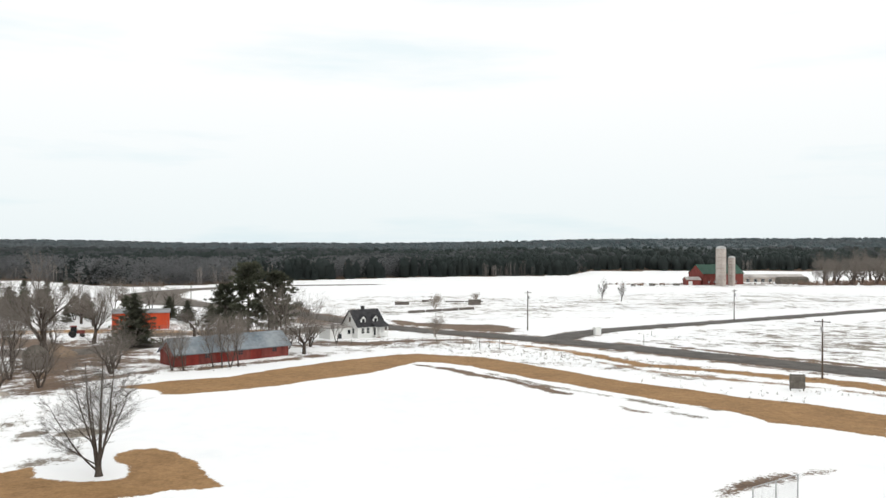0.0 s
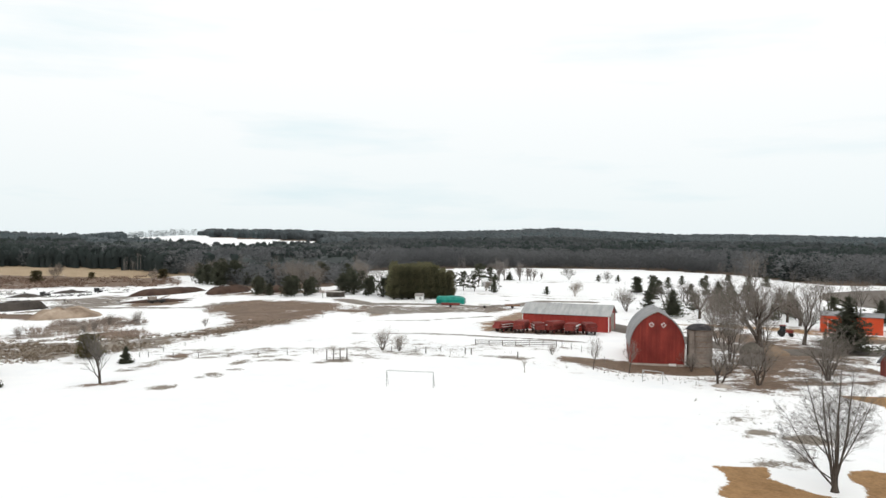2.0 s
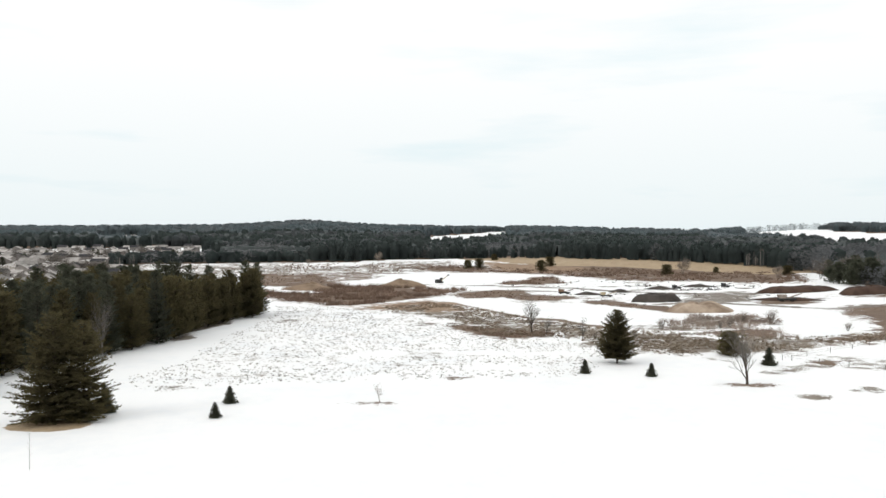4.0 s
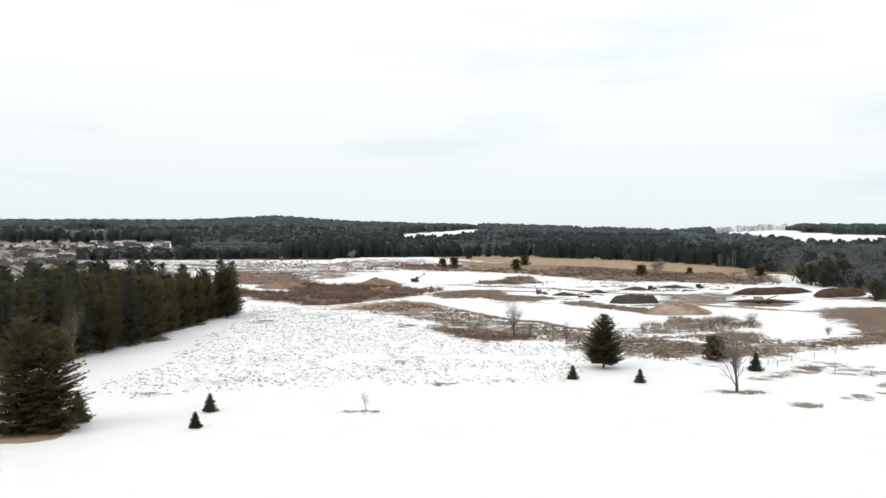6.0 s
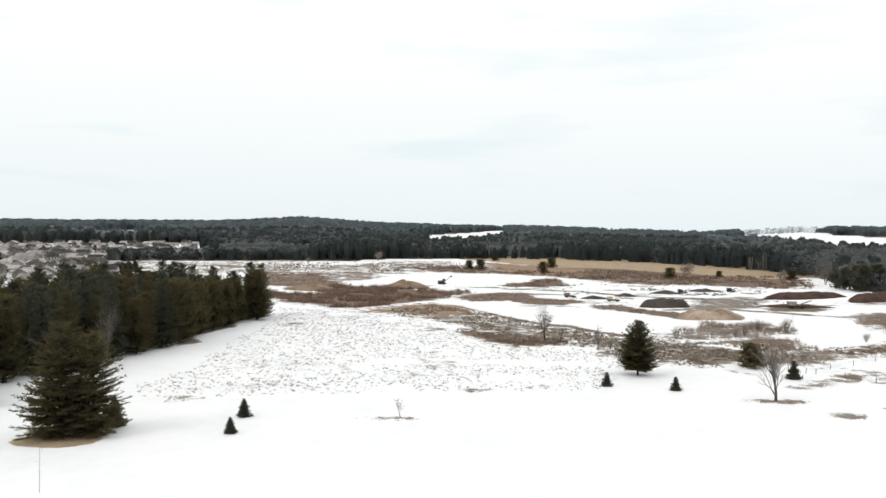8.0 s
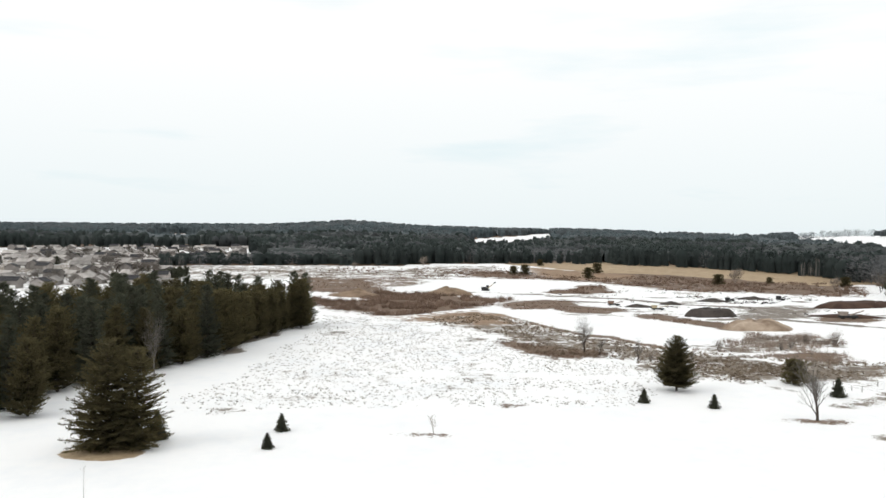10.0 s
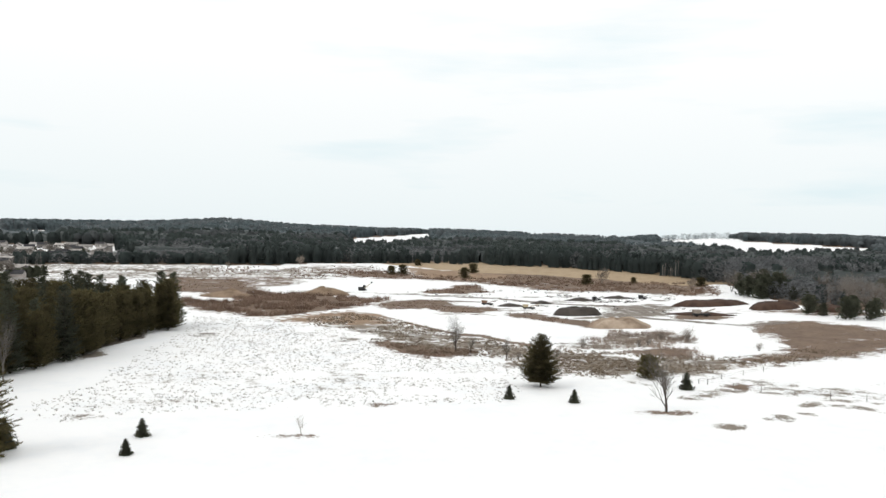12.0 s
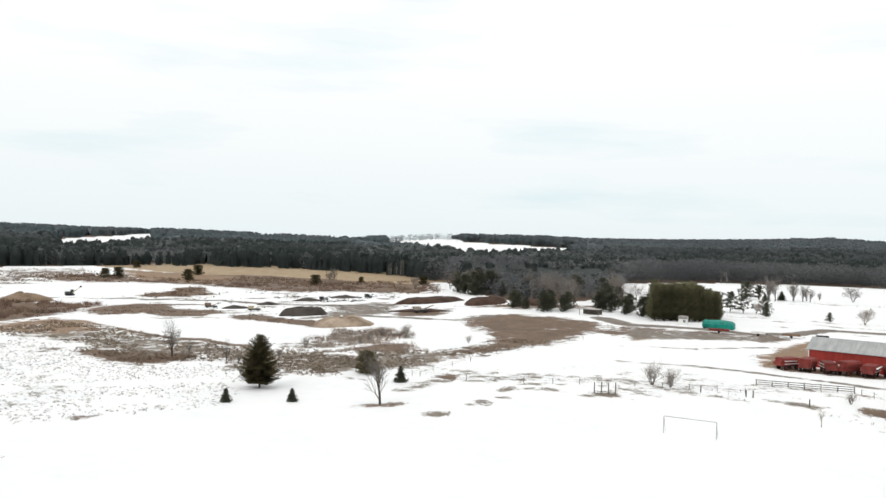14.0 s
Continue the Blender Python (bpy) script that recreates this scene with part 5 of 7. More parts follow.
def pine(name, seed, tall, rad, m, label, limbs=30, mat=NEEDLE, group="pines", bare=0.15, top=0.35, clusters=5, needles=26, puff=0.55):
    """A pine: limbs at uneven heights that carry rounded clusters of needles, with gaps between."""
    rng = random.Random(seed)
    trunk, crown = Shape(), Shape()
    trunk.tube((0, 0, -0.2), (0, 0, tall * 0.95), tall * 0.017 + 0.04, 0.03, 7)
    for k in range(limbs):
        u = (k + rng.random()) / limbs
        z = bare + (0.97 - bare) * u
        reach = rad * (math.sin(math.pi * (0.2 + 0.8 * u) ** 0.8) ** 0.7 * (1 - top) + top * (1 - u)) * rng.uniform(0.55, 1.15) + 0.08 * rad
        t = k * 2.4 + rng.uniform(-0.5, 0.5)
        d = Vector((math.cos(t), math.sin(t), rng.uniform(0.0, 0.35) + 0.5 * u ** 2))
        a = Vector((0, 0, z * tall))
        trunk.tube(a, a + d * reach * 0.9, 0.03 + 0.005 * tall * (1 - u), 0.02, 4, False)
        for j in range(clusters):
            q = 1.0 - 0.72 * j / max(1, clusters - 1) if clusters > 1 else 1.0
            c = a + d * reach * q + Vector((rng.gauss(0, 0.1), rng.gauss(0, 0.1), rng.gauss(0, 0.04))) * reach
            size = puff * (0.5 + 0.16 * rad) * rng.uniform(0.75, 1.25)
            for _ in range(needles):
                n = Vector((rng.gauss(0, 1), rng.gauss(0, 1), rng.gauss(0.15, 0.6))).normalized()
                s = n.cross(Vector((rng.gauss(0, 1), rng.gauss(0, 1), rng.gauss(0, 1)))).normalized() * size * rng.uniform(0.1, 0.2)
                p, e = c + n * size * 0.1, c + n * size * rng.uniform(0.6, 1.4)
                h = (p + e) / 2
                k0 = len(crown.v)
                crown.v += [tuple(p), tuple(h + s), tuple(e), tuple(h - s)]
                crown.f += [(k0, k0 + 1, k0 + 2), (k0, k0 + 2, k0 + 3)]
    ob = thing(name, m, label, "tree", group)
    part("trunk", trunk, BARK, ob), part("crown", crown, mat, ob)
    return ob


# the lone maple on the lawn
def maple_tree(m):
    """The lawn maple: stems that part near the ground and curve upright, limbs along them, and a wide fan of fine twigs."""
    rng = random.Random(12)
    trunk, crown = Shape(), Shape()

    def limb(p, d, length, rad, level, rise):
        n = (10, 6, 4, 3)[level]
        shape, sides = (trunk, 7 if level == 0 else 4) if level < 2 else (crown, 3)
        for k in range(n):
            bend = 0.035 + 0.035 * level
            d = (d + Vector((rng.gauss(0, bend), rng.gauss(0, bend), rise + rng.gauss(0, 0.5 * bend)))).normalized()
            q = p + d * length / n
            r1, r2 = rad * (1 - 0.85 * k / n), rad * (1 - 0.85 * (k + 1) / n)
            thin = (0.02, 0.01, 0.007, 0.006)[level]
            shape.tube(p, q, max(r1, thin), max(r2, thin * 0.8), sides, False)
            p = q
            if level == 3 or (level == 0 and k < 2):
                continue
            for _ in range(1 if level == 2 else 2):
                t = rng.uniform(0, 6.28)
                side = Vector((math.cos(t), math.sin(t), rng.uniform(-0.25, 0.25)))
                left = 1 - (k + 0.5) / n
                far = length * (0.42 * (0.4 + 0.6 * left), 0.5 * (0.5 + 0.5 * left), 0.7)[level] * rng.uniform(0.6, 1.25)
                limb(p, (d * rng.uniform(0.4, 0.8) + side * 0.75).normalized(), far, r2 * 0.42, level + 1, (0.05, 0.0, -0.02)[level])

    for turn, lean, length, rad, foot in ((203, 44, 7.6, 0.1, 0.6), (206, 60, 6.0, 0.07, 1.2), (195, 20, 9.4, 0.1, 1.8), (190, 5, 11.0, 0.17, 0.0), (30, 3, 11.4, 0.17, 0.3), (25, 16, 10.0, 0.13, 1.4), (20, 34, 7.4, 0.08, 2.2), (110, 22, 9.2, 0.1, 1.0), (290, 26, 8.8, 0.1, 0.9), (60, 30, 7.6, 0.08, 2.0)):
        u, v = radians(turn), radians(lean)
        limb(Vector((0.08 * math.cos(u), 0.08 * math.sin(u), foot - 0.15)), Vector((math.sin(v) * math.cos(u), math.sin(v) * math.sin(u), math.cos(v))), length, rad, 0, 0.05)
    trunk.lathe([(0.5, -0.2), (0.36, 0.15), (0.27, 0.6), (0.23, 1.3), (0.15, 2.1)], 10)
    ob = thing("maple_tree", m, "leafless many-stemmed maple in a snow ring on tan grass", "tree")
    part("trunk", trunk, BARK, ob, smooth=True), part("crown", crown, GREY_TWIG, ob)


maple_tree(on(-32.4, 74.2))

# tall yard trees round the farm
yard = [fork_tree("yard_tree", 21, 22.5, 8.2, 1, on(-72.0, 143.0), "tall spreading leafless yard tree with grey-brown twigs", "yard trees", 0.01, (BARK, TWIG), 0.3, 9, 0.46, 0.06, low=3, thick=2.4),
        fork_tree("yard_tree", 22, 15, 6.0, 2, on(-72.7, 132.1), "leafless forked yard tree beside thin snow", "yard trees", 0.01, (BARK, TWIG), 0.3, 7, 0.55),
        fork_tree("yard_tree", 23, 8.0, 4.4, 3, on(-66.7, 117.0), "leafless small many-stemmed yard tree", "yard trees", 0.0075, (BARK, TWIG), 0.2, 6, 0.7),
        fork_tree("yard_tree", 24, 8.6, 5.2, 1, on(-28.2, 160.0), "leafless spreading yard tree beside the white house", "yard trees", 0.009, (BARK, TWIG), 0.22, 7, 0.7),
        fork_tree("yard_tree", 25, 6.5, 1.8, 1, on(-85.1, 119.2), "thin upright leafless tree beside the barn", "yard trees", 0.01, (BARK, TWIG), 0.3, 7, 0.35)]
for k, x, y, t, s in ((1, -78.1, 142.6, 130, 0.95), (1, -90, 160, 20, 0.8), (1, -109, 233, 20, 0.85), (4, -109, 242, 80, 1.5), (1, -103, 239, 150, 0.8), (1, -116, 205, 220, 0.75), (4, -108, 201, 300, 1.5), (1, -112, 221, 40, 0.8), (3, -123, 211, 120, 1.2), (2, -62.4, 121.9, 40, 1.0), (2, -56.5, 134.3, 140, 1.1), (2, -58.5, 140, 20, 1.15), (2, -79.1, 130.3, 80, 0.55), (3, -95.4, 214.8, 20, 1.05), (3, -102, 222, 100, 1.0), (4, -90.5, 115.8, 0, 0.95), (1, -47.5, 138.3, 50, 0.62), (4, -45.4, 137.9, 90, 1.4), (4, -39.7, 141.6, 30, 1.55), (1, -38.4, 142.3, 200, 0.66),
                      (4, -37.1, 143, 60, 1.5), (4, -41.5, 142.2, 130, 1.3)) + ((1, -36, 178.5, 60, 1.0), (1, -31.5, 183, 160, 0.8), (1, -52, 186, 300, 0.72), (3, -60, 190, 10, 0.9), (1, -105, 260, 60, 0.85), (1, -98, 264, 160, 0.9), (1, -112, 268, 10, 0.85), (3, -90, 262, 80, 1.1), (1, -82, 166, 70, 0.7), (0, -78, 176, 200, 0.55), (1, -112, 200, 30, 0.6), (2, -76, 152, 10, 0.7), (1, -44, 172, 300, 0.6), (2, -33, 168, 20, 0.9), (2, -38, 170, 60, 1.1), (2, -43, 167, 160, 1.0), (2, -29, 172, 260, 1.0), (2, -48, 168, 300, 1.1), (2, -52, 172, 30, 1.0), (1, -24, 178, 30, 0.6), (1, -149, 212, 30, 0.55), (2, -152, 216, 200, 1.0)):
    copy_thing(yard[k], on(x, y, t, s))

# field trees and shrubs without leaves
field_tree = fork_tree("field_tree", 31, 10.6, 3.1, 1, on(-133.6, 43.6), "leafless young tree on a bare grass patch", "field trees", 0.008, (BARK, GREY_TWIG), 0.2, 7, 0.45, 0.08, low=0)
copy_thing(field_tree, on(68.6, 339, 20, 0.92)), copy_thing(field_tree, on(74, 326, 140, 0.85)), copy_thing(field_tree, on(-198.5, 16.8, 60, 0.9)), copy_thing(field_tree, on(-196, 20, 160, 0.45)), copy_thing(field_tree, on(-187, 27, 250, 0.5))
round_tree = fork_tree("round_tree", 33, 9.2, 5.6, 2, on(-287, 357), "leafless round-crowned tree in a snowy field", "field trees", 0.014, (BARK, GREY_TWIG), 0.2, 7, 0.45, low=0)
for x, y, t, s in ((-258, 354, 60, 0.7), (-150, 250, 60, 1.0), (-156, 246, 20, 0.9)):
    copy_thing(round_tree, on(x, y, t, s))
pale_tree = fork_tree("vase_tree", 39, 11.5, 5.0, 3, on(-506, 146), "pale grey leafless vase-shaped tree above the pit", "field trees", 0.012, (PALE_TWIG, PALE_TWIG), 0.3, 7, 0.38, 0.08, 0.25)
for x, y, s in ((-202, 253.5, 0.6), (-244, 245, 0.5), (-470, 190, 0.7), (-2.7, 274, 0.58), (-2, 193, 0.5), (12.9, 318, 0.4), (-632, -57, 0.75), (-591, -105, 0.5)):
    copy_thing(pale_tree, on(x, y, 500 * s, s))
field_birch = fork_tree("field_birch", 40, 13.5, 3.6, 3, on(-303, 315), "slender pale leafless birch along the hedge line", "field birches", 0.013, (BIRCH, BIRCH), 0.3, 6, 0.26, 0.1, 0.14)
for x, y, t, s in ((-306, 319, 50, 0.9), (-300.5, 317.5, 120, 1.0), (-308, 314, 200, 0.85), (-296, 325, 20, 0.85), (-298.5, 327.5, 100, 0.8), (-293, 328, 250, 0.75), (-291, 331, 310, 0.62), (-295, 333, 160, 0.7), (-297, 345, 60, 0.36), (-299, 347, 190, 0.34)):
    copy_thing(field_birch, on(x, y, t, s))
shrub = fork_tree("shrub", 35, 5.2, 2.3, 5, on(-131, 99), "leafless pale shrub by the pasture fence", "shrubs", 0.007, (GREY_TWIG, PALE_TWIG), 0.3, 5, 0.3, 0.06, 0.2)
for x, y, t, s in ((-127.6, 100.6, 60, 0.85), (-104.8, 121.5, 10, 0.5), (-206, 50, 20, 0.7), (-210, 66, 80, 0.6), (-222, 84, 10, 0.9), (-192, 40, 50, 0.45), (-203, 95, 10, 0.5), (-188, 30, 10, 0.45), (-226, 78, 70, 0.7), (-214, 70, 30, 0.6)):
    copy_thing(shrub, on(x, y, t, s))
sapling = bare_tree("sapling", 37, 2.7, 0.55, 1, on(-117.2, -13), "thin planted sapling in the snow", 2, "saplings", twig=0.007, mats=(PALE_TWIG, PALE_TWIG), rise=0.5, low=0.35)
whip = thing("whip_sapling", on(-86.3, -44.7, 80), "thin straight leafless sapling in smooth snow", "tree", "saplings")
part("trunk", Shape().tube((0, 0, -0.1), (0.03, 0, 2.2), 0.022, 0.016, 5).tube((0.03, 0, 2.2), (0, 0.03, 4.3), 0.016, 0.006, 5), GREY_TWIG, whip)
for k in range(9):
    z, t = 1.3 + 0.3 * k, 2.4 * k
    part("twig", Shape().tube((0.02, 0, z), (0.34 * math.cos(t), 0.34 * math.sin(t), z + 0.42), 0.008, 0.004, 3), PALE_TWIG, whip)
copy_thing(sapling, on(-94, 101, 80, 1.1))

# conifers, near ones first
layered_pine("edge_pine", 41, 13.2, 5.3, on(-106.8, -52.6), "large broad dark pine on a ring of bare grass", 22, 15, NEEDLE_B, "edge pines", 0.03, 0.5, -0.06, 0.26, 0.3, 0.5, 0.22)
layered_pine("edge_pine", 42, 12.4, 4.4, on(-107.4, -49.0), "smaller dark pine leaning into its larger neighbour", 20, 13, NEEDLE_B, "edge pines", 0.03, 0.55, -0.06, 0.26, 0.3, 0.5, 0.25)
spruce = layered_pine("young_spruce", 43, 9.7, 4.6, on(-155.1, 27.8), "dark full young spruce on the snowy slope", 26, 14, NEEDLE_B, "young spruces", 0.08, 0.66, 0.04, 0.26, 0.32, 0.66, 0.24)
small = conifer("small_spruce", 44, 2.5, 0.95, on(-117.4, -33.6), "small dark spruce standing in the snow", 18, 14, 7, group="small spruces", droop=0.1, leaf=1.25, blades=8)
for x, y, s in ((-108, -32.9, 0.82), (-143.6, 19.8, 0.98), (-140.5, 30.3, 0.95), (-153, 55, 1.35), (-111.7, -48.3, 1.5)):
    copy_thing(small, on(x, y, 50 * s, s))

block = [layered_pine("plantation_pine", 51, 15.5, 4.3, on(-246.5, -62, 0, 0.86), "tall dark conifer of the plantation block", 26, 11, NEEDLE_B, "plantation", 0.03, 0.5, 0.2, 0.42, 0.46, 0.55, 0.25),
         layered_pine("plantation_pine", 52, 16.5, 3.9, on(-242, -63), "tall dark blue-green conifer of the plantation block", 26, 11, NEEDLE, "plantation", 0.03, 0.62, 0.1, 0.42, 0.44, 0.55, 0.28),
         layered_pine("plantation_pine", 53, 14.0, 4.6, on(-238, -60), "tall brownish-green conifer of the plantation block", 24, 11, NEEDLE_B, "plantation", 0.03, 0.42, 0.25, 0.42, 0.48, 0.55, 0.25)]
rng = random.Random(9)
for row in range(9):
    x = -250.0
    while x < -114:
        front = float(np.interp(x, [-250, -209, -182, -158, -140, -114], [-60.5, -66.5, -65.5, -73, -78.5, -89]))
        y = front - row * 6.2 - rng.uniform(0, 2.5)
        if row < 3 or rng.random() < 0.75:
            copy_thing(rng.choice(block), on(x + rng.uniform(-1.6, 1.6), y, rng.uniform(0, 360), rng.uniform(0.78, 1.04)))
        x += rng.uniform(3.7, 5.8)
for x, y, s in ((-124, -73, 0.8), (-129, -79, 0.85), (-120, -80, 0.8)):
    copy_thing(block[int(s * 100) % 3], on(x, y, 200 * s, s))
fork_tree("roadside_birch", 58, 13, 3.0, 2, on(-158.5, -69.0), "grey leafless birch among plantation conifers", "birches", 0.008, (GREY_TWIG, GREY_TWIG), 0.42, 6, 0.4, 0.07, 0.15)

# yard pines and scattered field conifers
big_pine = pine("white_pine", 61, 18.0, 7.0, on(-45.5, 184), "tall broad white pine behind the long shed", 62, NEEDLE, "yard pines", 0.16, 0.2, 7, 30, 0.46)
for x, y, t, s in ((-39.5, 187, 60, 0.88), (-51.0, 184.5, 200, 0.72)):
    copy_thing(big_pine, on(x, y, t, s))
yard_spruce = conifer("yard_spruce", 62, 12.5, 5.2, on(-67.0, 171.1, 0, 0.95), "dark ragged spruce in the farmyard", 24, 13, 9, NEEDLE, "yard pines", 0.08, 0.05, 0.62, 1.15, 8, 0.34)
for x, y, t, s in ((-131.9, 210.9, 60, 0.7), (-74, 228, 0, 0.55), (-82, 236, 90, 0.6), (-66, 224, 40, 0.5), (-112, 246, 40, 0.62), (-147.6, 267.5, 10, 0.7)):
    copy_thing(yard_spruce, on(x, y, t, s))
bush_pine = pine("bush_pine", 68, 7.0, 4.3, on(-545, 61), "dark bushy round pine on the brown bank", 36, NEEDLE_B, "field pines", 0.02, 0.1, 4, 26, 0.75)
for x, y, s in ((-570, 12, 0.85), (-571, 20, 0.95), (-655, 36, 0.7), (-590, 73, 0.95), (-522, 172, 0.55), (-491, 205, 0.8), (-496, 132.6, 0.9), (-164.2, 51.7, 0.64)):
    copy_thing(bush_pine, on(x, y, 97 * s, s))
field_pine = pine("field_pine", 63, 7.5, 3.0, on(-233, 238.5, 90, 0.7), "dark bushy pine standing beside a snowfield", 32, NEEDLE, "field pines", 0.06, 0.3, 4, 24, 0.72)
for x, y, s in ((-207, 331, 1.0), (-204.5, 357.6, 0.8), (-169, 258, 1.25), (-262, 351, 0.72), (-254.5, 358.5, 0.7), (-213, 249, 0.66),
                (-136, 230.5, 1.15), (-131, 236, 1.2), (-127, 239, 1.25), (-121.6, 242, 1.2), (-118, 252, 1.1), (-149.6, 280, 1.1), (-143.7, 281, 1.2), (-108, 238, 1.1), (-98, 244, 1.2), (-104, 232, 1.0), (-208, 368, 1.0), (-198, 372, 1.1), (-190, 378, 1.0), (-182, 380, 1.05), (-218, 362, 0.9)):
    copy_thing(field_pine, on(x, y, 97 * s, s))
for x, y, s in ((-194.5, 286, 1.35), (-189, 290, 1.5), (-198, 292, 1.3), (-184, 286, 1.2), (-176, 298, 0.9), (-171, 301, 1.0), (-166, 304, 0.85), (-160, 302, 0.95), (-154, 305, 1.0), (-143, 215, 1.25), (-123, 226, 1.0), (-112, 224, 1.1), (-106, 222, 0.9)):
    copy_thing(field_pine, on(x, y, 120 * s, s))
# the spreading pines between the two hedge lines
open_pine = pine("open_pine", 66, 9.0, 4.6, on(-307, 304.5), "spreading dark pine with open layers in the snowfield", 22, NEEDLE, "field pines", 0.16, 0.1, 4, 24, 0.6)
for x, y, t, s in ((-312, 309, 80, 0.9), (-305.5, 311.5, 200, 0.78), (-253, 240, 40, 0.92), (-247, 241, 140, 0.8), (-258, 238, 250, 0.86), (-244, 249.5, 100, 0.68)):
    copy_thing(open_pine, on(x, y, t, s))
copy_thing(yard_spruce, on(-298.6, 319.6, 0, 0.42)), copy_thing(yard_spruce, on(-303, 313, 60, 0.3))

# the planted grove, and the darker clumps of pines beyond it
grove = layered_pine("grove_pine", 65, 12.8, 3.1, on(-233, 184.5), "dense columnar dark pine of the planted grove", 26, 12, GROVE, "grove pines", 0.02, 0.34, 0.3, 0.42, 0.46, 0.7, 0.16)
for k in range(1, 28):
    u, v = (k % 9) / 8, k // 9
    copy_thing(grove, on(-233 + 11 * u - 6 * v + rng.uniform(-0.8, 0.8), 184.5 + 19 * u + 5 * v + rng.uniform(-0.8, 0.8), rng.uniform(0, 360), rng.uniform(0.93, 1.03) * (1 - 0.22 * max(0, u - 0.6) / 0.4)))
clump = pine("clump_pine", 67, 10.0, 4.0, on(-281, 168, 0, 0.82), "dark round-topped pine in a clump by the lane", 56, NEEDLE, "clump pines", 0.04, 0.12, 4, 24, 0.66)
for x, y, s in ((-286, 174, 0.84), (-277, 175, 0.8), (-292, 178, 0.95), (-283, 181, 0.9), (-295, 168, 0.6), (-306, 168.5, 0.92), (-311, 173, 0.84), (-271, 188, 0.95), (-268, 192, 0.92), (-276, 193, 1.0), (-262, 196, 0.9), (-256, 190, 0.85), (-250, 196, 0.95), (-246, 190, 0.9), (-242, 198, 1.0), (-373, 200, 0.84), (-368, 203, 0.78),
                (-388, 191, 1.1), (-393, 195, 1.35), (-398, 199, 1.45), (-404, 193, 1.3), (-398, 206, 1.5), (-410, 202, 1.4), (-391, 204, 1.3), (-414, 194, 1.0), (-430, 222, 1.4), (-440, 214, 1.3), (-452, 226, 1.5), (-462, 216, 1.2), (-350, 232, 1.2), (-362, 238, 1.3), (-340, 240, 1.2), (-300, 214, 1.0), (-310, 220, 1.1), (-290, 212, 1.0)):
    copy_thing(clump, on(x, y, 300 * s, s))
for k, x, y, t, s in ((1, -326, 199, 0, 0.85), (1, -332, 204, 60, 0.95), (1, -320, 206, 120, 0.9), (1, -338, 198, 190, 0.8), (0, -345, 210, 90, 0.6), (0, -330, 216, 30, 0.62), (1, -262, 206, 200, 0.65), (1, -276, 204, 260, 0.75), (0, -302, 190, 40, 0.5), (1, -292, 190, 300, 0.7), (0, -380, 222, 20, 0.7), (1, -366, 226, 80, 1.0), (0, -352, 222, 140, 0.66),
                      (1, -420, 206, 40, 1.0), (1, -426, 212, 140, 1.0), (0, -436, 230, 10, 0.7), (1, -446, 204, 250, 0.9), (1, -316, 232, 10, 0.9), (0, -328, 240, 100, 0.7), (1, -284, 218, 50, 0.8)):
    copy_thing(yard[k], on(x, y, t, s))


# ---- buildings ----
def gable(ob, wide, deep, eave, ridge, wall, roof, over=0.35, trim=None):
    """Walls and a gabled roof of two slabs; x along the ridge, the front at y = 0, the building behind it."""
    w, d = wide / 2, deep
    part("wall", Shape().prism([(0, 0), (d, 0), (d, eave), (d / 2, ridge), (0, eave)], -w, w), wall, ob, m=Matrix.Rotation(radians(90), 4, "Z") @ Matrix.Scale(1, 4))
    rise = (ridge - eave) / (d / 2)
    for s, sign in ((0, -1), (1, 1)):
        y0 = -over if s == 0 else d + over
        z0 = eave - over * rise
        quad = [(y0, z0 + 0.03), (y0, z0 + 0.17), (d / 2, ridge + 0.17), (d / 2, ridge + 0.03)]
        if s == 0:
            quad = quad[::-1]
        part("roof_slope", Shape().prism(quad, -w - over, w + over), roof, ob, m=Matrix.Rotation(radians(90), 4, "Z"))
    for k in range(2):
        if trim:
            part("corner_board", Shape().box((-w, w - 0.22)[k], (-w + 0.22, w)[k], -0.04, 0.02, 0.02, eave - 0.05), trim, ob)
    return ob


def opening(ob, name, x, z, wide, tall, y=-0.05, frame_mat=TRIM, mat=GLASS, label="", face="front", bars=1):
    """A window or door set proud of a wall that faces -y: a frame, and a pane or leaf within."""
    fr = Shape()
    for a in ((x - wide / 2 - 0.1, x - wide / 2, z - 0.1, z + tall + 0.1), (x + wide / 2, x + wide / 2 + 0.1, z - 0.1, z + tall + 0.1), (x - wide / 2, x + wide / 2, z - 0.1, z), (x - wide / 2, x + wide / 2, z + tall, z + tall + 0.1)):
        fr.box(a[0], a[1], y - 0.03, y + 0.05, a[2], a[3])
    if bars:
        fr.box(x - 0.03, x + 0.03, y - 0.02, y + 0.04, z, z + tall), fr.box(x - wide / 2, x + wide / 2, y - 0.015, y + 0.035, z + tall / 2 - 0.03, z + tall / 2 + 0.03)
    f = part(name, fr, frame_mat, ob, label)
    part("pane" if mat is GLASS else "leaf", Shape().box(x - wide / 2, x + wide / 2, y, y + 0.045, z, z + tall), mat, f)
    return f


def at_front(x0, y0, x1, y1):
    """The pose of a building whose front runs from one ground point to another."""
    return Matrix.Translation(((x0 + x1) / 2, (y0 + y1) / 2, float(height((x0 + x1) / 2, (y0 + y1) / 2)))) @ Matrix.Rotation(math.atan2(y1 - y0, x1 - x0), 4, "Z"), math.hypot(x1 - x0, y1 - y0)


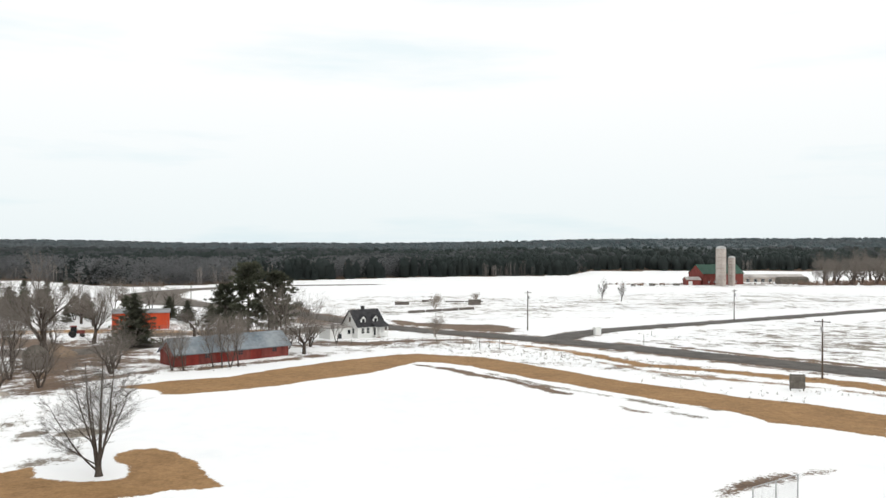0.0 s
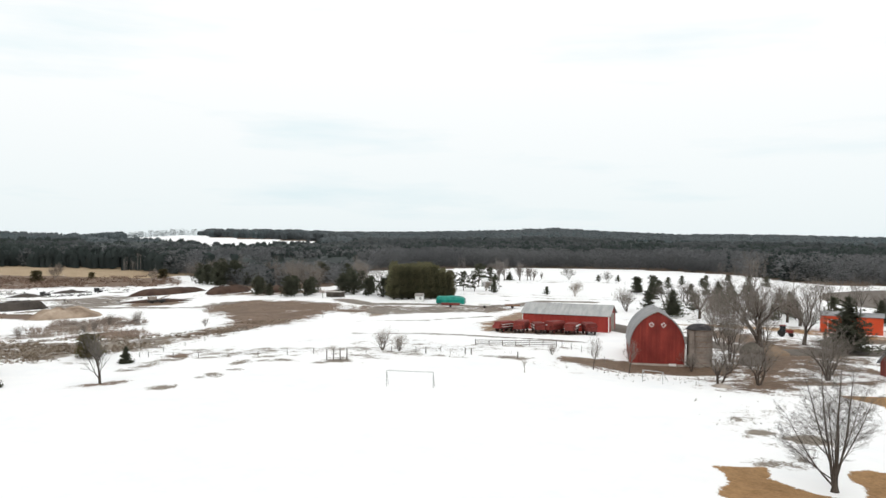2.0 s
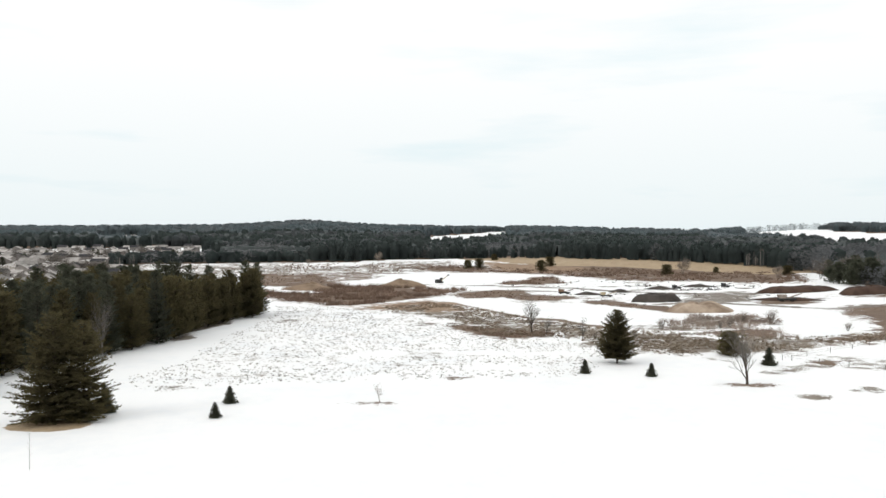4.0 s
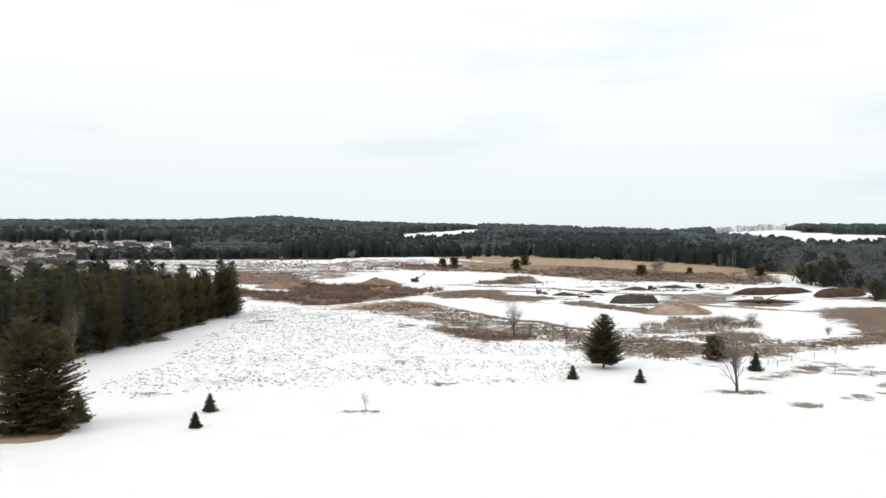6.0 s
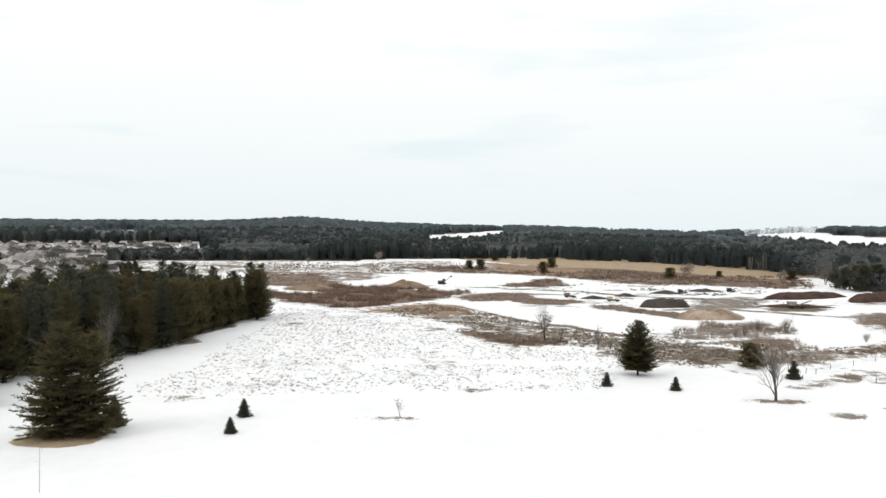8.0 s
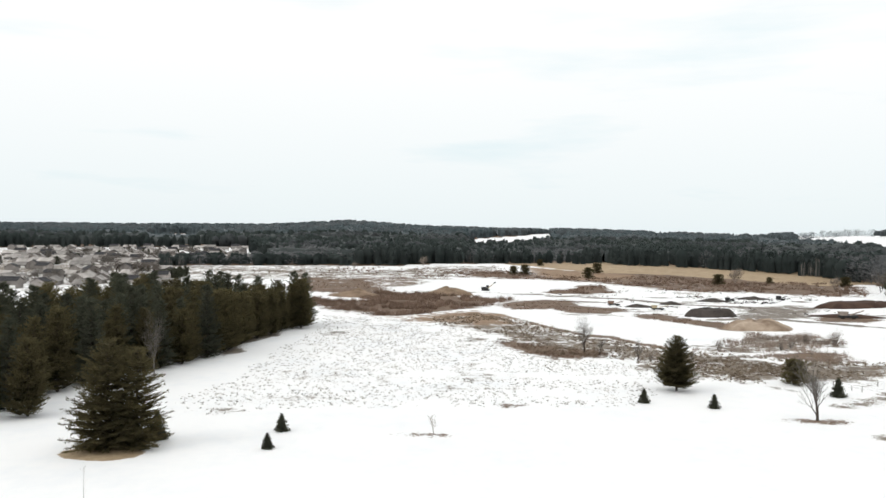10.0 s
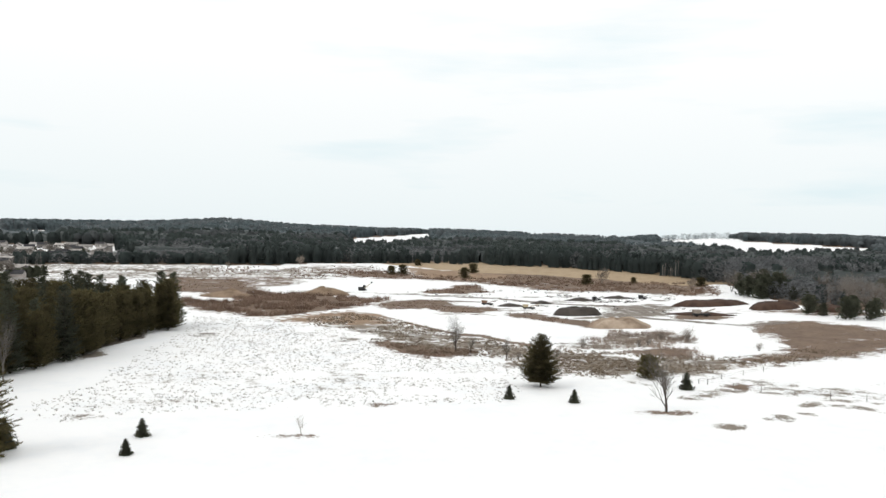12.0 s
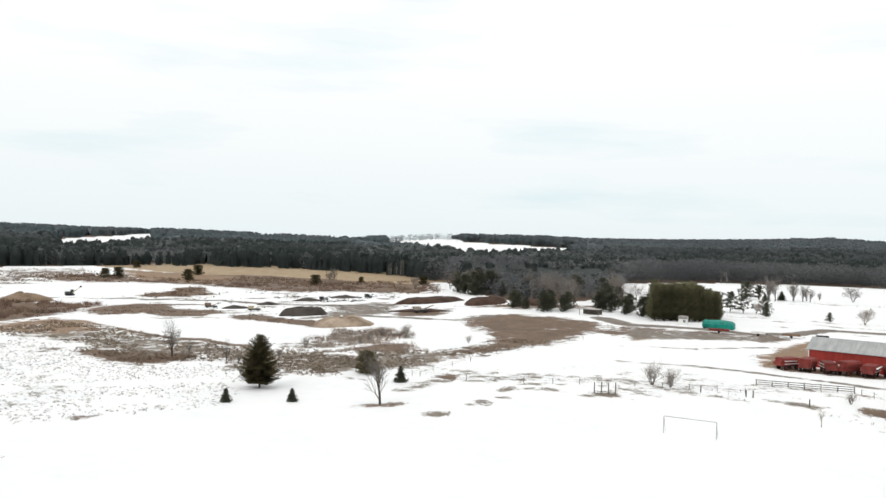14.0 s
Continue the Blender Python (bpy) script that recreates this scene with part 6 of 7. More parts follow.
def gothic_barn():
    m = Matrix.Translation((-86.6, 130.6, -0.4)) @ Matrix.Rotation(radians(36.5), 4, "Z") @ Matrix.Diagonal((0.98, 0.8, 0.94, 1))
    ob = thing("gothic_barn", m, "tall red barn with a rounded gothic roof", "barn")
    half, low, peak = 5.2, 3.4, 10.3
    arch = [(half, low), (5.12, 4.4), (4.9, 5.4), (4.55, 6.3), (4.05, 7.2), (3.4, 8.05), (2.6, 8.85), (1.7, 9.5), (0.8, 10.0), (0, peak)]
    profile = [(-half, -0.2), (half, -0.2)] + arch + [(-x, z) for x, z in arch[-2::-1]]
    # boards of the front, each a piece of its own
    wall = part("wall", Shape().prism(profile, 0.06, 20), BARN_RED, ob)
    part("foundation", Shape().box(-half - 0.1, half + 0.1, 0.0, 20.1, -1.9, -0.2), CONCRETE, ob, "tan concrete footing")
    n = 34
    for k in range(n):
        x0, x1 = -half + 2 * half * k / n, -half + 2 * half * (k + 1) / n
        xm = min(half, abs((x0 + x1) / 2) + half / n)
        top = float(np.interp(-xm, [-x for x, z in arch], [z for x, z in arch])) if xm < half else low
        part("board", Shape().box(x0 + 0.012, x1 - 0.012, 0.0, 0.05, -0.2, top - 0.05), BARN_RED, wall)
    for sx in (-1, 1):
        s = Shape()
        pts = [(half + 0.25, low - 0.35)] + [(x + 0.12, z + 0.1) for x, z in arch]
        pts[-1] = (0, peak + 0.12)
        for x, z in pts:
            s.v += [(sx * x, -0.5, z), (sx * x, 20.4, z), (sx * max(0, x - 0.14), -0.5, z - 0.12), (sx * max(0, x - 0.14), 20.4, z - 0.12)]
        for k in range(0, 4 * len(pts) - 4, 4):
            s.f += [(k, k + 4, k + 5, k + 1), (k + 2, k + 3, k + 7, k + 6), (k, k + 2, k + 6, k + 4), (k + 1, k + 5, k + 7, k + 3)]
        part("roof_side", s, ROOF_OLD, ob, "curved weathered grey roof")
        part("roof_trim", Shape().add([(sx * x, -0.53, z + d) for x, z in pts for d in (-0.08, 0.03)], [(2 * i, 2 * i + 1, 2 * i + 3, 2 * i + 2) for i in range(len(pts) - 1)]), CONCRETE, ob, "pale trim along the arch")
        # diamond windows under the peak
        w = thing("diamond_window", Matrix.Translation((sx * 1.15, -0.03, 7.7)) @ Matrix.Rotation(radians(45), 4, "Y"), "", "")
        w.parent = ob
        fr = Shape()
        for a in ((-0.38, -0.27, -0.38, 0.38), (0.27, 0.38, -0.38, 0.38), (-0.27, 0.27, -0.38, -0.27), (-0.27, 0.27, 0.27, 0.38)):
            fr.box(a[0], a[1], -0.05, 0.05, a[2], a[3])
        part("frame", fr, TRIM, w), part("pane", Shape().box(-0.27, 0.27, -0.02, 0.03, -0.27, 0.27), BARN_RED, w)
    part("side_board", Shape().box(half - 0.05, half + 0.2, -0.08, 0.1, -0.2, low), TRIM, ob, "pale corner board")
    part("low_hatch", Shape().box(2.2, 3.6, -0.06, 0.1, -0.6, -0.12), TRIM, ob, "white hatch at the footing")


gothic_barn()


def machine_shed():
    m, wide = at_front(-138.6, 150.4, -118.9, 160.4)
    ob = thing("machine_shed", m, "long red steel machine shed with grey roof", "shed")
    gable(ob, wide, 10.5, 4.1, 6.3, SHED_RED, ROOF_STEEL, 0.4, TRIM)
    for k in range(30):
        x = -wide / 2 + 0.35 + (wide - 0.7) * k / 29
        part("wall_rib", Shape().box(x - 0.03, x + 0.03, -0.05, -0.003, 0.05, 3.95), SHED_RED, ob)
    for k in range(14):
        x = -wide / 2 + wide * (k + 0.5) / 14
        part("roof_seam", Shape().add([(x - 0.04, -0.4, 4.1), (x + 0.04, -0.4, 4.1), (x + 0.04, 5.2, 6.46), (x - 0.04, 5.2, 6.46), (x, -0.4, 4.17), (x, 5.2, 6.53)], [(0, 4, 5, 3), (4, 1, 2, 5)]), ROOF_STEEL, ob)
    side = thing("end_door", Matrix.Translation((wide / 2 + 0.03, 5.25, 0)) @ Matrix.Rotation(radians(90), 4, "Z"), "", "")
    side.parent = ob
    part("leaf", Shape().box(-2.6, 2.6, -0.06, 0.02, 0.05, 4.2), CONCRETE, side, "pale sliding door"), part("rail", Shape().box(-3, 3, -0.12, 0.02, 4.25, 4.4), STEEL, side)


machine_shed()


def long_shed():
    m, wide = at_front(-48.3, 142.0, -31.0, 158.2)
    ob = thing("long_shed", m, "long low red shed with patched blue-grey roof", "shed")
    gable(ob, wide, 6.4, 2.3, 4.7, OLD_RED, ROOF_BLUE, 0.45)
    for k in range(9):
        x = -wide / 2 + wide * (k + 0.5) / 9
        part("roof_sheet", Shape().add([(x - wide / 18 + 0.03, -0.44, 2.17), (x + wide / 18 - 0.03, -0.44, 2.17), (x + wide / 18 - 0.03, 3.15, 4.86), (x - wide / 18 + 0.03, 3.15, 4.86)], [(0, 1, 2, 3)]), ROOF_BLUE, ob)
    for x, w, t in ((-8.5, 2.4, 2.0), (-2.5, 2.6, 2.0), (4.5, 2.4, 2.0)):
        opening(ob, "door", x, 0.08, w, t, -0.05, OLD_RED, BARN_RED, bars=0)
    for x in (-5.6, 1.2, 8.6):
        opening(ob, "window", x, 1.1, 0.9, 0.8, -0.05, OLD_RED, GLASS)
    part("end_post", Shape().tube((-wide / 2 + 1.6, -0.7, 0), (-wide / 2 + 1.6, -0.7, 3.4), 0.06, 0.05), PLANK, ob)


long_shed()


def orange_shed():
    m, wide = at_front(-86.2, 205.0, -72.8, 209.4)
    ob = thing("orange_shed", m, "orange-red steel shed with a low grey roof", "shed")
    gable(ob, wide, 8, 4.3, 5.0, ORANGE, ROOF_OLD, 0.3)
    for k in range(20):
        x = -wide / 2 + 0.4 + (wide - 0.8) * k / 19
        part("wall_rib", Shape().box(x - 0.03, x + 0.03, -0.05, -0.003, 0.05, 4.1), ORANGE, ob)
    opening(ob, "door", -3.5, 0.08, 3.4, 3.2, -0.05, TRIM, ORANGE, bars=0)


orange_shed()


def farm_house():
    m = Matrix.Translation((-17.3, 190.6, 0)) @ Matrix.Rotation(radians(40), 4, "Z") @ Matrix.Diagonal((0.82, 0.82, 0.9, 1))
    ob = thing("farm_house", m, "white farmhouse with dark roof and two dormers", "house")
    gable(ob, 9.6, 8.2, 3.3, 7.2, WHITE, ROOF_DARK, 0.45, TRIM)
    for x in (-2.4, 2.0):
        d = thing("dormer", Matrix.Translation((x, 0.7, 3.75)), "", "")
        d.parent = ob
        part("wall", Shape().prism([(-0.85, 0), (0.85, 0), (0.85, 1.35), (0, 2.15), (-0.85, 1.35)], 0, 2.6), WHITE, d)
        for s in (-1, 1):
            q = [(0, 2.2), (0, 2.34), (s * 1.1, 1.28), (s * 1.1, 1.14)]
            part("roof", Shape().prism(q if s < 0 else q[::-1], -0.25, 3.0), ROOF_DARK, d)
        part("window", Shape().box(-0.42, 0.42, -0.05, 0.02, 0.25, 1.3), GLASS, d), part("sill", Shape().box(-0.55, 0.55, -0.09, 0.03, 0.14, 0.24), TRIM, d)
    part("chimney", Shape().box(-0.4, 0.4, 4.2, 5.0, 6.2, 8.1).box(-0.5, 0.5, 4.1, 5.1, 8.1, 8.25), ROOF_DARK, ob, "dark brick chimney")
    opening(ob, "window", -3.0, 1.2, 1.0, 1.4), opening(ob, "window", -1.2, 1.2, 1.0, 1.4)
    bay = thing("porch", Matrix.Translation((2.6, -1.9, 0)), "", "")
    bay.parent = ob
    part("floor", Shape().box(-2.2, 2.2, 0, 1.9, 0.3, 0.5), TRIM, bay), part("roof", Shape().add([(-2.5, -0.3, 2.9), (2.5, -0.3, 2.9), (2.5, 1.95, 3.9), (-2.5, 1.95, 3.9), (-2.5, -0.3, 3.03), (2.5, -0.3, 3.03), (2.5, 1.95, 4.05), (-2.5, 1.95, 4.05)], [(3, 2, 1, 0), (4, 5, 6, 7), (0, 1, 5, 4), (1, 2, 6, 5), (3, 0, 4, 7)]), ROOF_DARK, bay)
    for x in (-2.1, -0.7, 0.7, 2.1):
        part("post", Shape().box(x - 0.09, x + 0.09, 0.02, 0.2, 0.0, 2.95), TRIM, bay)
    part("low_wall", Shape().box(-0.7, 2.1, 0.06, 0.16, 0.5, 1.3), WHITE, bay), part("door", Shape().box(-1.7, -0.8, 1.82, 1.88, 0.5, 2.55), GLASS, bay)
    for k, z in ((0, 0.0), (1, 0.15)):
        part("tread", Shape().box(-2.0, -0.8, -0.6 + 0.3 * k, 0, z, z + 0.15), CONCRETE, bay)
    gab = thing("gable_end", Matrix.Translation((-4.83, 4.1, 0)) @ Matrix.Rotation(radians(-90), 4, "Z"), "", "")
    gab.parent = ob
    for x, z in ((-1.8, 1.2), (1.8, 1.2), (0, 4.2)):
        part("window", Shape().box(x - 0.45, x + 0.45, -0.05, 0.02, z, z + 1.3), GLASS, gab)
    g = thing("house_wing", m @ Matrix.Translation((-7.6, 2.6, 0)), "low flat-roofed white wing with a dark garage opening", "outbuilding")
    part("wall", Shape().box(-5.0, 2.7, 0, 6, 0, 2.8), WHITE, g), part("roof", Shape().box(-5.2, 2.9, -0.25, 6.2, 2.8, 3.0), ROOF_PALE, g), part("garage_door", Shape().box(-4.7, -2.6, -0.05, 0.03, 0.05, 2.2), TRIM, g), part("door", Shape().box(-2.2, -1.1, -0.05, 0.03, 0.05, 1.3), GLASS, g), part("window", Shape().box(1.0, 1.9, -0.05, 0.03, 1.1, 2.2), GLASS, g)


farm_house()


def silo(name, x, y, rad, tall, cap, label, mat=STAVE, hoops=10, dark=ROOF_STEEL):
    ob = thing(name, on(x, y), label, "silo")
    part("shaft", Shape().lathe([(rad, -0.2), (rad, tall)], 28), mat, ob, smooth=False)
    part("dome", Shape().lathe([(rad * (1.15 if hoops == 7 else 1.03), tall - 0.1)] + [(rad * math.cos(u), tall + cap * math.sin(u)) for u in (0.01, 0.4, 0.8, 1.2, 1.5)], 28), dark, ob, smooth=True)
    for k in range(hoops):
        z = tall * (k + 0.6) / hoops
        part("hoop", Shape().lathe([(rad + 0.005, z), (rad + 0.035, z + 0.02), (rad + 0.035, z + 0.07), (rad + 0.005, z + 0.09)], 28), RUST, ob)
    part("chute", Shape().box(-0.45, 0.45, -rad - 0.6, -rad + 0.1, 0, tall - 0.4), mat, ob)
    return ob


silo("tower_silo", 166, 470, 3.0, 22.2, 1.6, "tall grey concrete stave silo with a domed cap")
silo("tower_silo", 173.8, 474, 2.15, 16.6, 1.2, "shorter grey concrete stave silo with a domed cap")
silo("stub_silo", -81.0, 136.3, 2.35, 7.0, 0.9, "short weathered concrete silo beside the red barn", STUB_STAVE, 7, ROOF_DARK)
bin_ob = thing("domed_crib", on(-73.5, 142.0), "brown round-topped storage bin in the farmyard", "storage bin")
part("wall", Shape().lathe([(2.1, -0.1), (2.1, 2.2)], 20), PLANK, bin_ob), part("dome", Shape().lathe([(2.2, 2.2), (2.0, 3.0), (1.4, 3.7), (0.6, 4.1), (0.15, 4.25)], 20), BOARD, bin_ob, smooth=True)


def far_farm():
    m, w = at_front(158, 478, 187, 490)
    b = thing("dairy_barn", m, "large red dairy barn with a green roof", "barn")
    gable(b, w, 13, 7.0, 12.2, OLD_RED, ROOF_GREEN, 0.5)
    for k in range(6):
        opening(b, "window", -11 + 4.2 * k, 1.2, 1.1, 1.0)
    m, w = at_front(147.5, 476, 156, 476)
    s = thing("milk_house", m, "pale lean-to beside the dairy barn", "shed")
    gable(s, w, 8, 3.2, 4.8, OLD_RED, ROOF_PALE, 0.3), opening(s, "door", -2, 0.05, 2.2, 2.2, mat=WHITE, bars=0)
    m, w = at_front(198, 520, 243, 528)
    s = thing("loafing_shed", m, "long low weathered shed with a pale roof", "shed")
    gable(s, w, 9, 3.2, 5.0, CONCRETE, ROOF_PALE, 0.3)
    for k in range(8):
        opening(s, "opening", -19 + 5.4 * k, 0.3, 2.4, 1.9)
    m, w = at_front(212, 494, 232, 498)
    s = thing("hay_rack", m, "low brown hay stack by the far barn", "hay stack")
    part("hay", Shape().prism([(0, 0), (6, 0), (5.4, 3.4), (3, 4.6), (0.6, 3.4)], -w / 2, w / 2), BOARD, s, m=Matrix.Rotation(radians(90), 4, "Z"))
    for k, (x, y) in enumerate(((110, 455), (116, 462), (124, 466), (131, 470), (139, 468))):
        t = thing("farm_wagon", on(x, y, 25 * k, 0.7), "old dark farm machine in a row", "wagon", "old machines")
        part("body", Shape().prism([(-1.2, 0.8), (1.2, 0.8), (1.5, 2.0), (-1.5, 2.0)], -2.4, 2.4), RUST if k % 2 else BOARD, t)
        for sx in (-1.3, 1.3):
            for sy in (-1.5, 1.5):
                part("wheel", Shape().tube((sx - 0.12, sy, 0.5), (sx + 0.12, sy, 0.5), 0.5, 0.5, 12), RUBBER, t)


far_farm()
for x, y, k, s in ((236, 484, 2, 1.9), (244, 488, 2, 2.1), (252, 484, 2, 2.2), (260, 488, 2, 2.0), (268, 486, 2, 2.3), (276, 490, 2, 2.2), (284, 486, 2, 1.9)) + ((253, 522, 0, 1.0), (262, 526, 1, 1.1), (272, 520, 0, 1.0), (284, 530, 1, 1.2), (296, 534, 0, 1.1), (305, 545, 1, 1.2), (316, 548, 0, 1.1), (330, 552, 1, 1.2), (266, 536, 0, 1.0), (245, 516, 1, 0.7), (258, 530, 1, 1.2), (278, 534, 0, 1.1), (290, 524, 1, 1.0), (310, 538, 1, 1.1), (322, 542, 0, 1.1), (338, 560, 1, 1.2), (300, 552, 0, 1.1)):
    copy_thing(yard[k], on(x, y, 60 * x, s))
copy_thing(yard_spruce, on(312, 540, 0, 1.2)), copy_thing(yard_spruce, on(318, 543, 60, 1.0))


def suburb():
    """The housing estate beyond the plantation: four kinds of house, set along rows."""
    kinds = []
    r = random.Random(4)
    for k, (w, d, e, h) in enumerate(((15, 9, 3.0, 5.4), (13, 9, 3.0, 5.6), (12, 9, 5.4, 7.8), (17, 10, 3.2, 6.0))):
        ob = thing("estate_house", on(-440 - 22 * k, -236 - 9 * k, 20 * k, 0.92), "beige estate house with a snow-dusted roof", "house", "estate houses")
        gable(ob, w, d, e, h, BEIGE, ROOF_PALE if k != 2 else ROOF_DARK, 0.5)
        part("garage_door", Shape().box(w / 2 - 5.2, w / 2 - 0.8, -0.06, 0.02, 0.05, 2.3), TRIM, ob)
        for x in (-w / 2 + 1.8, -w / 2 + 4.4):
            opening(ob, "window", x, 1.0, 1.4, 1.2, bars=0)
        part("door", Shape().box(-0.5, 0.5, -0.06, 0.02, 0.05, 2.1), BLACK, ob)
        kinds.append(ob)
    for row in range(16):
        d = 452 + 33 * row
        for b in np.arange(113.4 if d < 700 else 107.6, 125, 1000 / d):
            a = radians(float(b) + r.uniform(-0.6, 0.6))
            q = d + r.uniform(-9, 9)
            copy_thing(r.choice(kinds), on(-q * math.sin(a), q * math.cos(a), r.choice((90, 105, 15, 80, 200)) + r.uniform(-8, 8), 0.82))
    for x, y in ((-850, -224), (-868, -180), (-846, -232), (-560, 250), (-610, 560), (150, 860)):
        copy_thing(kinds[2], on(x, y, 80))
    for x, y, s in ((-470, -240, 0.7), (-520, -225, 0.6), (-540, -260, 0.7), (-600, -270, 0.8), (-640, -280, 0.7), (-500, -215, 0.55)):
        copy_thing(yard[1], on(x, y, 99 * s, s))
    for k in range(60):
        a, q = radians(r.uniform(108, 124)), r.uniform(460, 900)
        if q > 660 or a > radians(113):
            copy_thing(round_tree if k % 3 else field_pine, on(-q * math.sin(a), q * math.cos(a), 40 * k, r.uniform(0.7, 1.3)))
    for x, y in [(-526, -254), (-526, -252), (-527, -249), (-528, -247), (-529, -244), (-530, -242), (-531, -239), (-532, -235)]:
        copy_thing(yard[3], on(x, y, 7 * x, 0.85)), copy_thing(field_pine, on(x - 4, y + 3, 5 * x, 0.8))
    for x in range(14):
        copy_thing(field_pine, on(-455 - 4 * x, -196 - 0.5 * x + (x % 3) * 3, 40 * x, 1.15))


suburb()


# ---- poles, signs, fences, goals ----
def utility_pole(x, y, tall, turn, label="weathered wooden utility pole with a crossarm", arm=2.6):
    ob = thing("utility_pole", on(x, y, turn), label, "utility pole", "utility poles")
    part("pole", Shape().tube((0, 0, -0.3), (0, 0, tall), 0.17, 0.11, 8), POLE, ob)
    part("crossarm", Shape().box(-arm / 2, arm / 2, -0.16, -0.04, tall - 0.55, tall - 0.4), POLE, ob)
    for k in (-0.46, -0.18, 0.18, 0.46):
        part("insulator", Shape().lathe([(0.03, 0), (0.06, 0.06), (0.06, 0.14), (0.02, 0.18)], 8), STEEL, ob, m=Matrix.Translation((arm * k, -0.1, tall - 0.4)))
    part("transformer", Shape().tube((0, -0.35, tall - 2.1), (0, -0.35, tall - 1.3), 0.2, 0.2, 10), STEEL, ob)
    return ob


for x, y, tall, turn in ((63.5, 131.6, 10.0, -44), (22.5, 208.5, 10.4, 45), (89.8, 242.6, 9.3, 30), (-96, 300, 8.5, 20), (-58, 276, 9, 30), (150, 60, 10, -44), (200, 320, 9.3, 30)):
    utility_pole(x, y, tall, turn)


def post(x, y, tall, rad=0.06, label="thin weathered post standing in the snow", mat=PLANK, name="post"):
    return solid(name, Shape().tube((0, 0, -0.2), (0, 0, tall), rad, rad * 0.9, 6), mat, on(x, y), label, "post", "posts")


for x, y, tall in ((44.8, 175.3, 2.6), (26.2, 181.0, 2.0), (-1.7, 191.6, 6.0), (8, 171, 2.2), (10, 170, 2.2), (12.2, 169, 2.2), (52, 196, 1.2)):
    post(x, y, tall)

sign = thing("road_sign_board", on(54.1, 120.0, -8), "large plain grey-brown board on posts by the road", "sign")
part("board", Shape().box(-1.15, 1.15, -0.05, 0.05, 0.35, 2.55), BOARD, sign)
for x in (-0.95, 0.95):
    part("post", Shape().box(x - 0.07, x + 0.07, 0.06, 0.2, -0.3, 2.6), POLE, sign)
for z in (0.6, 1.4, 2.3):
    part("brace", Shape().box(-1.1, 1.1, -0.12, -0.055, z - 0.05, z + 0.05), PLANK, sign)
cabin = thing("roadside_cabinet", on(38.6, 196.5, 20), "small white roadside cabinet by the junction", "cabinet")
part("body", Shape().box(-0.8, 0.8, -0.5, 0.5, 0.1, 1.9), WHITE, cabin), part("roof", Shape().box(-0.95, 0.95, -0.65, 0.65, 1.9, 2.05), TRIM, cabin), part("base", Shape().box(-0.9, 0.9, -0.6, 0.6, -0.1, 0.1), CONCRETE, cabin), part("door", Shape().box(-0.4, 0.4, -0.53, -0.49, 0.2, 1.75), TRIM, cabin)


def goal(x0, y0, x1, y1, tall, depth, label, group=""):
    m, w = at_front(x0, y0, x1, y1)
    ob = thing("football_goal", m, label, "goal", group)
    for s in (-1, 1):
        part("upright", Shape().tube((s * w / 2, 0, 0), (s * w / 2, 0, tall), 0.06, 0.06, 8), STEEL, ob)
        part("back_stay", Shape().tube((s * w / 2, 0, tall), (s * w / 2, depth, 0.05), 0.035, 0.035, 6), STEEL, ob)
    part("crossbar", Shape().tube((-w / 2, 0, tall), (w / 2, 0, tall), 0.06, 0.06, 8), STEEL, ob)



goal(-99.2, 74.8, -93.4, 79.3, 2.44, 1.2, "grey steel football goal without a net in the snow")
goal(-76.9, 110.9, -73.5, 111.5, 2.0, 2.4, "small rusty steel goal frame near the barn")

stop = thing("backstop_fence", on(27.4, 64.6, 35), "chain-link backstop fence with grey steel posts", "fence")
for x in (-3.2, 0, 3.2):
    part("post", Shape().tube((x, 0, -0.2), (x, 0, 2.6), 0.06, 0.06, 8), STEEL, stop)
for z in (0.1, 2.58):
    part("rail", Shape().tube((-3.2, 0, z), (3.2, 0, z), 0.045, 0.045, 6), STEEL, stop)
mesh = Shape()
for k in range(43):
    u = -3.2 + 0.15 * k
    mesh.tube((u, 0.02, 0.1), (u, 0.02, 2.55), 0.006, 0.006, 3, False)
for k in range(17):
    mesh.tube((-3.2, 0.02, 0.15 + 0.15 * k), (3.2, 0.02, 0.15 + 0.15 * k), 0.006, 0.006, 3, False)
part("wire_mesh", mesh, STEEL, stop)


def fence(name, pts, gap, tall, rails, mat, label, rad=0.07, rail=0.06):
    """Posts every gap metres along a line, with rails between them."""
    ob = thing(name, Matrix(), label, "fence")
    r = random.Random(len(pts) * 7 + int(tall * 10))
    marks = []
    for (x0, y0), (x1, y1) in zip(pts, pts[1:]):
        n = max(1, int(math.hypot(x1 - x0, y1 - y0) / gap))
        marks += [(x0 + (x1 - x0) * k / n, y0 + (y1 - y0) * k / n) for k in range(n)]
    marks.append(pts[-1])
    for k, (x, y) in enumerate(marks):
        z, h = float(height(x, y)), tall * r.uniform(0.85, 1.12)
        part("post", Shape().tube((x, y, z - 0.2), (x + r.uniform(-0.08, 0.08), y, z + h), rad, rad * 0.85, 6), mat, ob)
        if k:
            for u in rails:
                part("rail", Shape().tube((marks[k - 1][0], marks[k - 1][1], float(height(*marks[k - 1])) + u * tall), (x, y, z + u * tall), rail, rail, 4), mat, ob)


